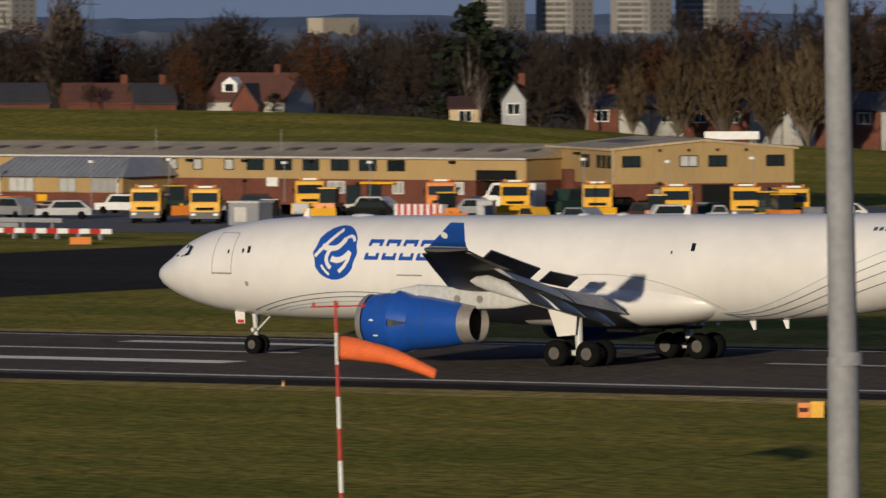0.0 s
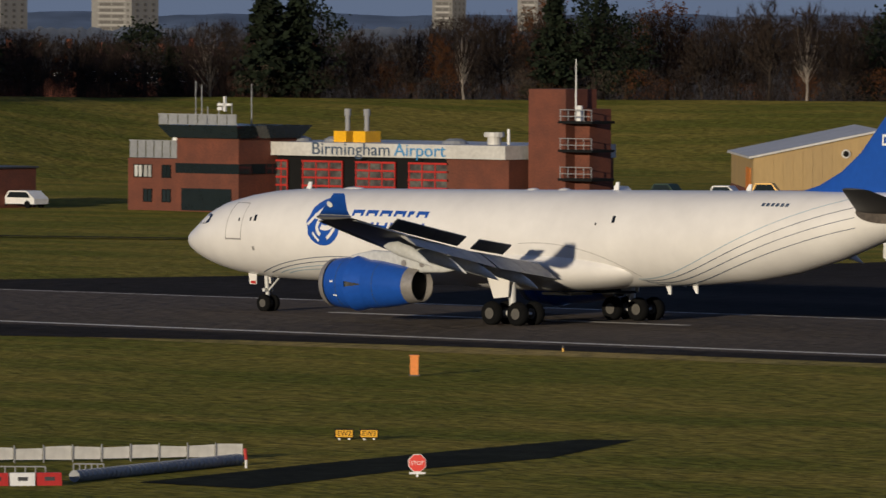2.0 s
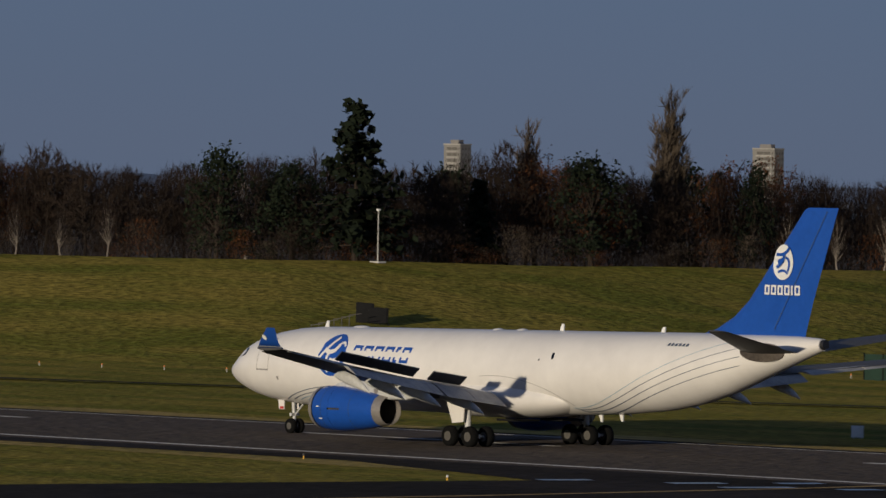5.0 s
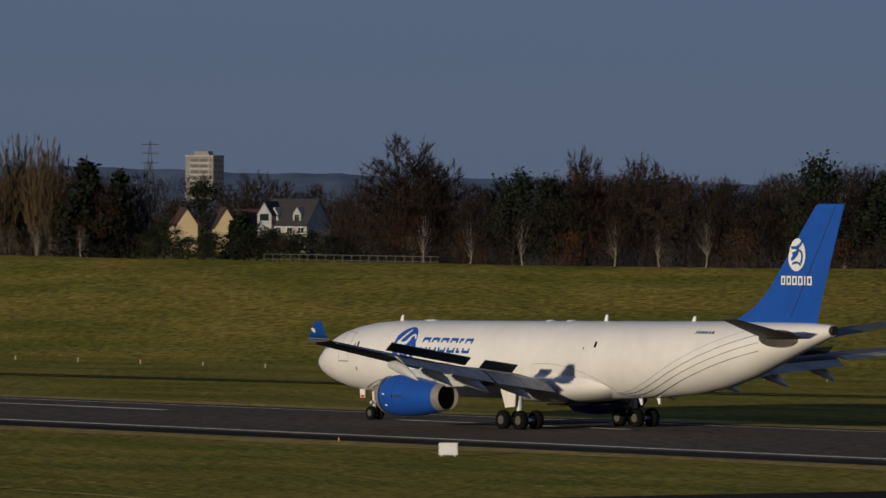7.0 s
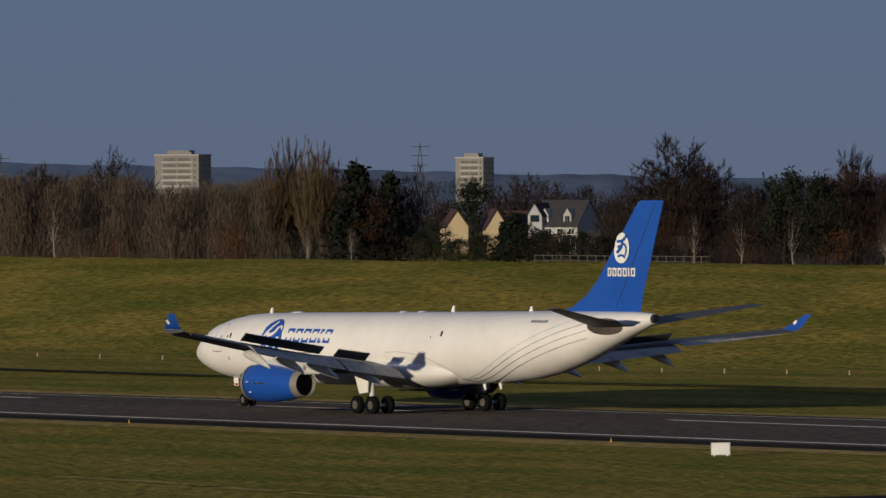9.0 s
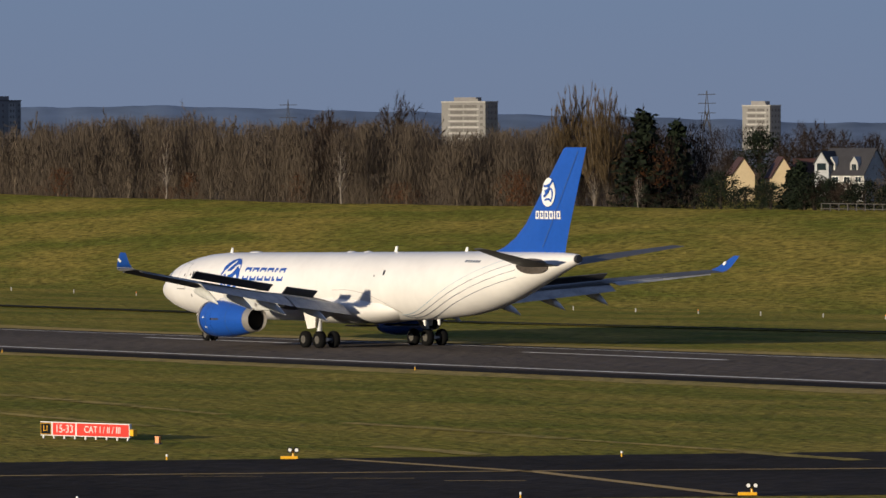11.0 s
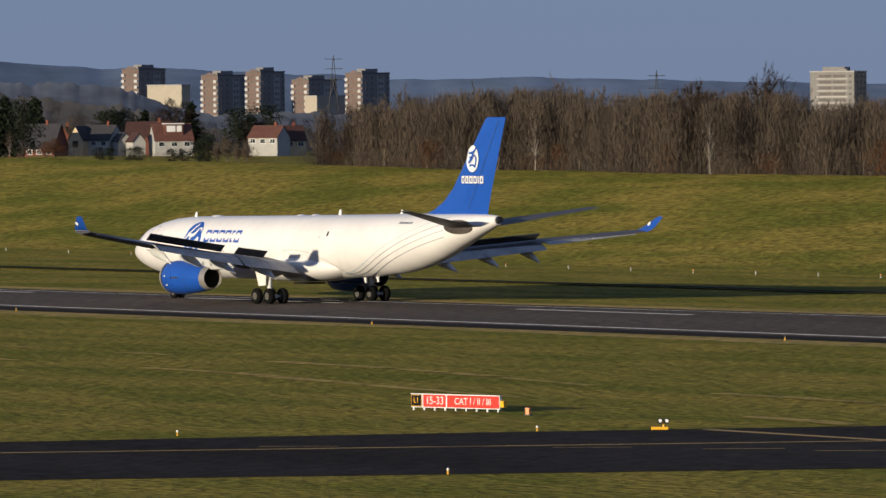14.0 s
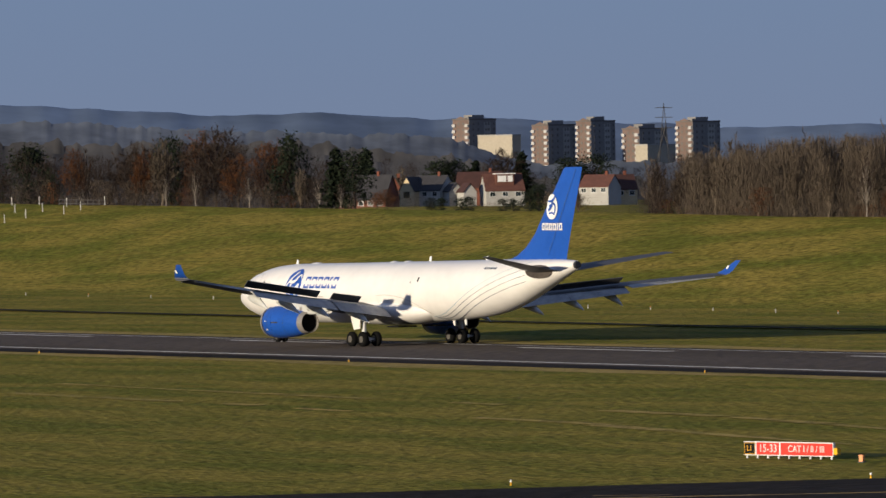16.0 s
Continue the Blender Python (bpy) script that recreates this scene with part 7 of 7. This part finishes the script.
def conifer_parts(seed, h=10.0, width=0.24, gappy=0.0, first=0.12):
    rng = np.random.default_rng(seed)
    wood, fine = Shape().bar((0, 0, 0), (0, 0, h * 0.97), 0.02 * h, 0.004 * h, 7, False), Shape()
    S, E, pts = [], [], []
    for k in range(26):
        t = first + (0.98 - first) * k / 26
        for q in range(7):
            if rng.uniform() < gappy:
                continue
            az = rng.uniform(0, 6.28)
            L = h * width * (1 - t) ** 0.8 * rng.uniform(0.5, 1.25) + 0.02 * h
            p = np.array([0, 0, t * h])
            e = p + np.array([math.cos(az) * L, math.sin(az) * L, -0.12 * L + 0.05 * h * rng.uniform(-1, 1)])
            S.append(p)
            E.append(e)
            n = int(9 + 30 * L / h)
            u = rng.uniform(0.15, 1.0, (n, 1))
            pts.append(p + (e - p) * u + rng.normal(0, 0.016 * h, (n, 3)))
    wood.add(*sticks(S, E, 0.004 * h, 0.0015 * h, rng))
    fine.add(*leaves(np.concatenate(pts), 0.030 * h, rng))
    return wood, fine


def bushy_parts(seed, h=10.0, width=0.36):
    """A dense evergreen crown made of clumps."""
    rng = np.random.default_rng(seed)
    wood, fine = Shape().bar((0, 0, 0), (0, 0, h * 0.6), 0.025 * h, 0.012 * h, 7, False), Shape()
    pts, S, E = [], [], []
    for k in range(46):
        t = rng.uniform(0.16, 0.95)
        rad = h * width * math.sin(math.pi * min(1, 0.15 + t * 0.85)) ** 0.7 * rng.uniform(0.3, 1.0)
        az = rng.uniform(0, 6.28)
        c = np.array([rad * math.cos(az), rad * math.sin(az), t * h])
        S.append((0, 0, t * h * 0.6))
        E.append(c)
        pts.append(c + rng.normal(0, 0.055 * h, (44, 3)) * (1, 1, 0.75))
    wood.add(*sticks(S, E, 0.006 * h, 0.002 * h, rng))
    fine.add(*leaves(np.concatenate(pts), 0.020 * h, rng))
    return wood, fine


PROTO = {}


def prototype(kind, shapes, bark, crown):
    PROTO.setdefault(kind, []).append((shapes[0].mesh("trunk", bark), shapes[1].mesh("crown", crown)))


for s in range(5):
    prototype("bare", bare_parts(s, radius=3.0 + 0.35 * (s % 3), low=0.2 + 0.06 * (s % 2), first=0.14), "bark", "twig")
for s in range(4):
    prototype("pale", bare_parts(20 + s, radius=1.5 + 0.2 * (s % 2), low=0.22, first=0.16, limbs=34, up=0.35), "bark_pale", "twig_pale")
for s in range(3):
    prototype("birch", bare_parts(40 + s, radius=2.0, low=0.22, first=0.15, limbs=26, up=0.15, twigs=9, stem=0.9), "birch_bark", "twig")
for s in range(3):
    prototype("russet", bare_parts(50 + s, radius=3.1, low=0.16, first=0.1, limbs=34, leaf=2300, twigs=6), "bark", "leaf_russet")
for s in range(2):
    prototype("conifer", conifer_parts(60 + s), "bark", "needle")
prototype("fir", conifer_parts(70, width=0.36, gappy=0.35, first=0.12), "bark", "needle")
for s in range(2):
    prototype("bushy", bushy_parts(80 + s), "bark", "needle")
prototype("poplar", bare_parts(90, radius=0.95, low=0.12, first=0.1, limbs=70, up=0.55, twigs=16), "bark", "twig_pale")
for s in range(2):
    prototype("willow", bare_parts(95 + s, radius=2.3, low=0.1, first=0.05, limbs=64, up=0.75, twigs=15, stem=0.6), "bark_pale", "twig_gold")
LABEL = {"bare": "bare brown winter tree with fine twigs", "pale": "slender pale bare tree in the wood's edge", "birch": "white-barked bare birch on the crest", "russet": "bare tree with russet autumn leaves",
         "conifer": "dark green pointed conifer", "fir": "tall ragged dark fir above the wood", "bushy": "dense dark evergreen tree", "poplar": "tall narrow bare poplar", "willow": "broad pale upright-branched bare tree"}


def tree(kind, a, r, top, wide=1.0, k=0):
    """A tree in the direction a at the distance r, whose tip is at the height top."""
    x, y, z = polar(a, r)
    h = max(2.0, top - z + 0.3)
    wood, fine = PROTO[kind][k % len(PROTO[kind])]
    t = thing("tree", x, y, z - 0.3, 0, LABEL[kind], "tree", "trees behind the bank")
    t.matrix_world = pose(x, y, z - 0.3, 0, 0, (k * 77) % 360) @ Matrix.Diagonal((h / 10 * wide, h / 10 * wide, h / 10, 1))
    for name, me in (("trunk", wood), ("crown", fine)):
        o = new(name, me)
        o.parent = t
    return t


SKYLINE_NORTH = ((26, -0.1), (30.4, -0.1), (31.1, -0.16), (31.8, -0.23), (32.4, -0.19), (33.1, -0.14), (33.5, -0.26), (34, -0.31), (34.4, -0.15), (34.8, -0.27), (35.4, -0.24), (36, -0.2), (37, -0.12), (39.5, -0.12), (41, -0.14), (41.3, -0.31), (42.3, -0.15), (42.7, -0.2), (43.5, -0.3), (44.2, -0.16), (44.6, -0.22), (44.9, 0.04), (45.2, 0.0),
                 (45.4, -0.12), (46.1, -0.07), (46.3, -0.12), (46.5, -0.05), (46.9, -0.05), (47.3, -0.02), (47.6, -0.1), (47.9, 0.0), (48.2, -0.06), (48.6, 0.06), (49.0, -0.07), (49.3, -0.08), (49.9, 0.02), (50.3, 0.0), (50.7, -0.09), (51.3, -0.07), (51.6, -0.05), (52.3, -0.08), (52.5, -0.16), (52.9, -0.05), (53.4, -0.15))
SKYLINE_WEST = ((53.8, -0.14), (54.1, -0.08), (54.9, -0.07), (55.3, -0.05), (55.8, -0.08), (56.4, -0.15), (56.6, -0.06), (57.1, -0.04), (57.6, -0.07), (58.2, -0.01), (59.0, -0.04), (59.3, -0.11), (59.55, -0.13), (59.75, -0.21), (60.2, -0.24), (61.0, -0.22), (61.5, -0.12), (61.9, -0.1), (62.2, -0.0), (62.6, 0.05), (62.9, -0.0), (63.2, -0.08), (63.8, -0.02), (64.5, -0.05), (72, -0.1))
SKYLINE = SKYLINE_NORTH + SKYLINE_WEST
BACK = ((26, 45), (38.2, 45), (38.4, 0), (42.0, 0), (53.45, 0), (53.5, 880), (54.68, 880), (54.74, 0), (59.68, 0), (59.72, 1250), (61.72, 1250), (61.76, 0), (72, 0))


def el_top(a, r, el):
    return EYE_HEIGHT + r * math.tan(radians(el))


rng = random.Random(7)
a, n = 27.0, 0
while a < 69:
    r = reach(a)[1] + 9 + along(BACK, a) + rng.uniform(0, 14) + (22 if n % 2 else 0)
    u = rng.random()
    if a < 55.2:
        kind = "russet" if u < 0.13 else "birch" if u < 0.2 else "bushy" if u < 0.27 else "conifer" if u < 0.29 else "bare"
    elif a < 59.6:
        kind = "pale" if u < 0.86 else "birch" if u < 0.91 else "bare"
    else:
        kind = "russet" if u < 0.14 else "bushy" if u < 0.24 else "birch" if u < 0.48 else "bare" if u < 0.62 else "pale"
    el = along(SKYLINE, a) + rng.uniform(-0.08, 0.015) - (0.14 if n % 2 == 0 and rng.random() < 0.6 else 0)
    tree(kind, a, r, el_top(a, r, el), rng.uniform(0.85, 1.25), n)
    n += 1
    a += rng.uniform(0.15, 0.27) if a < 55 or a > 59.5 else rng.uniform(0.10, 0.17)
# trees that stand out
for kind, a, dr, el, wide in (("fir", 49.47, 4, 0.34, 1.15), ("poplar", 47.41, 12, 0.38, 1.0), ("poplar", 48.34, 40, 0.165, 0.9), ("bare", 53.10, 20, 0.105, 1.15), ("bare", 52.93, 24, 0.05, 0.9), ("bushy", 49.89, 10, -0.08, 1.0), ("conifer", 55.16, 10, -0.03, 1.5), ("bare", 51.91, 14, 0.075, 0.55),
                              ("bare", 51.5, 16, 0.01, 0.95), ("bushy", 50.38, 8, 0.045, 0.85), ("willow", 55.68, 14, 0.07, 0.7), ("willow", 55.58, 18, 0.09, 0.7), ("willow", 55.48, 16, 0.09, 0.7), ("willow", 55.39, 14, 0.07, 0.65), ("bare", 56.78, 30, 0.045, 0.75), ("conifer", 42.15, 6, -0.03, 1.4), ("conifer", 41.95, 8, -0.05, 1.3), ("bushy", 41.85, 8, -0.08, 1.0), ("conifer", 40.25, 8, 0.0, 1.2),
                              ("bushy", 52.36, 8, -0.06, 0.75), ("bushy", 52.1, 6, -0.1, 0.8), ("bushy", 44.08, 6, -0.1, 1.0), ("bushy", 40.0, 8, -0.02, 1.1), ("fir", 32.78, 22, -0.075, 1.5), ("bare", 45.05, 10, 0.06, 1.2), ("bushy", 47.92, 6, 0.02, 1.05), ("bushy", 46.85, 8, -0.05, 0.6), ("conifer", 54.95, 30, -0.09, 1.2),
                              ("conifer", 61.78, 6, -0.08, 1.2), ("bushy", 61.66, 10, -0.1, 1.0), ("bushy", 62.87, 20, 0.02, 0.7), ("bushy", 62.08, 20, 0.02, 0.8), ("bare", 62.57, 24, 0.07, 1.2), ("russet", 63.05, 8, -0.1, 0.8), ("russet", 63.5, 10, -0.06, 0.8), ("bare", 34.42, 30, -0.13, 1.2), ("russet", 33.82, 8, -0.29, 1.25), ("russet", 34.68, 6, -0.38, 1.1), ("poplar", 35.51, 20, -0.05, 1.2), ("poplar", 35.43, 22, -0.04, 1.1),
                              ("willow", 31.75, 2, -0.52, 1.3), ("willow", 31.45, 3, -0.42, 1.2), ("willow", 31.15, 2, -0.36, 1.2), ("willow", 30.85, 3, -0.40, 1.2), ("willow", 30.6, 2, -0.36, 1.2), ("birch", 32.05, 2, -0.45, 1.1), ("birch", 32.75, 3, -0.5, 1.1), ("birch", 40.85, 3, -0.28, 0.9), ("birch", 37.75, 4, -0.2, 1.0), ("birch", 38.6, 3, -0.2, 1.0),
                              ("birch", 46.62, 2, -0.36, 1.0), ("birch", 46.3, 2, -0.38, 1.0), ("birch", 46.0, 2, -0.34, 0.9), ("birch", 45.6, 2, -0.3, 0.9), ("birch", 52.95, 2, -0.36, 0.9), ("birch", 52.65, 2, -0.4, 0.9), ("birch", 52.3, 2, -0.38, 0.9), ("birch", 51.7, 2, -0.38, 0.9), ("birch", 51.4, 2, -0.4, 0.9), ("birch", 51.1, 2, -0.36, 0.9),
                              ("birch", 58.3, 2, -0.18, 0.8), ("birch", 57.15, 2, -0.2, 0.8), ("birch", 55.5, 2, -0.42, 1.0), ("birch", 55.2, 2, -0.44, 1.0), ("birch", 62.9, 2, -0.22, 1.0), ("birch", 62.7, 2, -0.2, 1.0), ("birch", 62.35, 2, -0.22, 1.0), ("birch", 61.9, 2, -0.26, 1.0), ("birch", 61.75, 2, -0.3, 1.0)):
    r = reach(a)[1] + dr + (along(BACK, a) if dr > 8 and kind != "bushy" else 0)
    tree(kind, a, r, el_top(a, r, el), wide, int(a * 10))


# dark evergreens and shrubs standing before the houses
for a, dr, hgt, kind in ((53.55, 3, 2.6, "bushy"), (53.72, 2, 3.0, "bushy"), (53.82, 2, 2.9, "bare"), (53.9, 3, 3.1, "bushy"), (53.98, 3, 3.0, "bare"), (54.05, 2, 3.6, "bushy"), (54.14, 3, 4.6, "conifer"), (54.33, 3, 2.7, "bushy"), (54.5, 2, 2.3, "bushy"), (54.66, 3, 3.6, "bushy"),
                         (60.45, 3, 3.2, "bushy"), (60.9, 2, 1.7, "bushy"), (61.1, 2, 1.5, "bushy"), (61.45, 2, 2.4, "russet"), (60.62, 2, 1.2, "bushy"), (60.2, 3, 2.6, "pale"), (60.33, 3, 2.9, "pale"),
                         (34.1, 3, 2.0, "bushy"), (34.6, 3, 2.2, "russet"), (35.3, 3, 2.4, "bare"), (36.05, 3, 1.8, "bushy"), (36.5, 3, 2.6, "bare"), (33.7, 3, 2.4, "bare")):
    r = reach(a)[1] + dr
    tree(kind, a, r, land(a, r) + hgt * 1.15, 1.5, int(a * 10))
    if a > 50:
        tree(kind, a + 0.06, r + 1.5, land(a, r) + hgt * 0.95, 1.5, int(a * 10) + 3)


def thicket(name, places, mat, label, seed, per=420, width=0.010, lean=0.35):
    """Massed bare stems and twigs, each clump a fan of thin slivers: (direction, distance, top height, half width)."""
    g = np.random.default_rng(seed)
    S, E, W = [], [], []
    for a, r, top, half in places:
        x, y, z = polar(a, r)
        h = max(1.0, top - z)
        n = per
        t = g.uniform(0, 1, n) ** 0.65
        base = np.stack([g.normal(0, half, n), g.normal(0, half, n), t * h * 0.92], 1)
        base[:, :2] *= (1 - 0.45 * t ** 3)[:, None]
        L = h * g.uniform(0.05, 0.16, n) * (1.25 - 0.6 * t)
        way = np.stack([g.normal(0, lean, n), g.normal(0, lean, n), np.ones(n)], 1)
        way /= np.linalg.norm(way, axis=1)[:, None]
        o = np.array([x, y, z - 0.2])
        S.append(base + o)
        E.append(base + way * L[:, None] + o)
        W.append(np.full(n, width * min(h, 6) / 1.0))
    S, E, W = np.concatenate(S), np.concatenate(E), np.concatenate(W)
    sw = np.cross(E - S, g.normal(size=S.shape))
    sw /= np.maximum(np.linalg.norm(sw, axis=1), 1e-6)[:, None]
    V = np.stack([S - sw * W[:, None] / 2, S + sw * W[:, None] / 2, E], 1).reshape(-1, 3)
    me = bpy.data.meshes.new(name)
    me.vertices.add(len(V))
    me.vertices.foreach_set("co", V.ravel())
    me.loops.add(len(V))
    me.loops.foreach_set("vertex_index", np.arange(len(V)))
    me.polygons.add(len(S))
    me.polygons.foreach_set("loop_start", np.arange(0, len(V), 3))
    me.update(calc_edges=True)
    me.materials.append(M[mat])
    return tagged(new(name, me), label, "woodland", kind="stuff")


dark, pale, scrub_dark, scrub_pale, rust = [], [], [], [], []
for i in range(700):
    a = 27.5 + 41 * i / 700 + rng.uniform(-0.1, 0.1)
    r = reach(a)[1] + along(BACK, a) + rng.uniform(30, 80)
    (pale if 55.3 < a < 59.6 else dark).append((a, r, el_top(a, r, along(SKYLINE, a) + rng.uniform(-0.10, 0.0)), rng.uniform(1.0, 2.0)))
for i in range(700):
    a = 28 + 40 * i / 700 + rng.uniform(-0.1, 0.1)
    if (33.6 < a < 36.9 and rng.random() < 0.7) or (53.5 < a < 54.7 and rng.random() < 0.2):
        continue
    r = reach(a)[1] + rng.uniform(2, 10)
    hgt = rng.uniform(2.6, 3.9) if 53.3 < a < 54.9 else rng.uniform(0.6, 1.4) if a < 37 else rng.uniform(1.0, 4.5) if not (59.4 < a < 61.7 or 53.3 < a < 55.4 or 33.4 < a < 37) else rng.uniform(0.9, 2.6)
    (rust if rng.random() < 0.12 else scrub_pale if a > 55.2 or rng.random() < 0.25 else scrub_dark).append((a, r, land(a, r) + hgt, rng.uniform(0.6, 1.5)))
for i in range(420):
    a = 28 + 40 * i / 420 + rng.uniform(-0.1, 0.1)
    if along(BACK, a) > 5:
        continue
    r = reach(a)[1] + rng.uniform(8, 28)
    wall_top = el_top(a, r, along(SKYLINE, a) - rng.uniform(0.0, 0.2))
    (pale if 55.6 < a < 59.5 else dark).append((a, r, wall_top, rng.uniform(0.8, 1.7)))
for i in range(150):
    a = 55.7 + 3.8 * i / 150 + rng.uniform(-0.05, 0.05)
    r = reach(a)[1] + rng.uniform(5, 40)
    pale.append((a, r, el_top(a, r, along(SKYLINE, a) - rng.uniform(0.0, 0.12)), rng.uniform(0.6, 1.3)))
for kind, a, el in (("conifer", 60.56, -0.13), ("bushy", 61.12, -0.16), ("bushy", 61.0, -0.17), ("conifer", 60.86, -0.18), ("bushy", 60.25, -0.17), ("bushy", 60.08, -0.15), ("bare", 60.68, -0.12), ("conifer", 61.58, -0.09)):
    r = 2400.0
    tree(kind, a, r, el_top(a, r, el), 1.3, int(a * 10))
thicket("deep_wood", dark, "twig", "dense bare winter woodland behind the first trees", 1, 560, 0.010)
thicket("deep_wood_pale", pale, "twig_pale", "dense pale bare woodland behind the first trees", 2, 700, 0.010, 0.2)
thicket("hedge_scrub", scrub_dark, "twig", "tangled dark bare scrub along the bank's crest", 3, 420, 0.010, 0.6)
thicket("hedge_scrub_pale", scrub_pale, "twig_pale", "tangled pale bare scrub along the bank's crest", 4, 420, 0.010, 0.6)
thicket("hedge_scrub_russet", rust, "leaf_russet", "russet beech scrub along the bank's crest", 5, 380, 0.02, 0.8)


# ---- what moves ----
def motions():
    walk(cargo_jet, [(t, pose(x, RUNWAY_Y, 0, 0, 0, h)) for t, x, h in ROLLOUT])
    # the reverser doors swing shut after the touchdown run
    for door, y, d, c, a0 in REVERSERS:
        rows = []
        for t, swing in ((0.0, 13), (1.5, 12), (2.2, 9), (2.8, 6), (3.4, 3), (4.2, 0), (16.0, 0)):
            rows.append((t, Matrix.Translation((22.75, y * d, c)) @ Matrix.Rotation(a0, 4, "X") @ Matrix.Translation((-0.3, 0, 1.35)) @ Matrix.Rotation(radians(swing), 4, "Y") @ Matrix.Translation((0.3, 0, -1.35))))
        walk(door, rows)


motions()
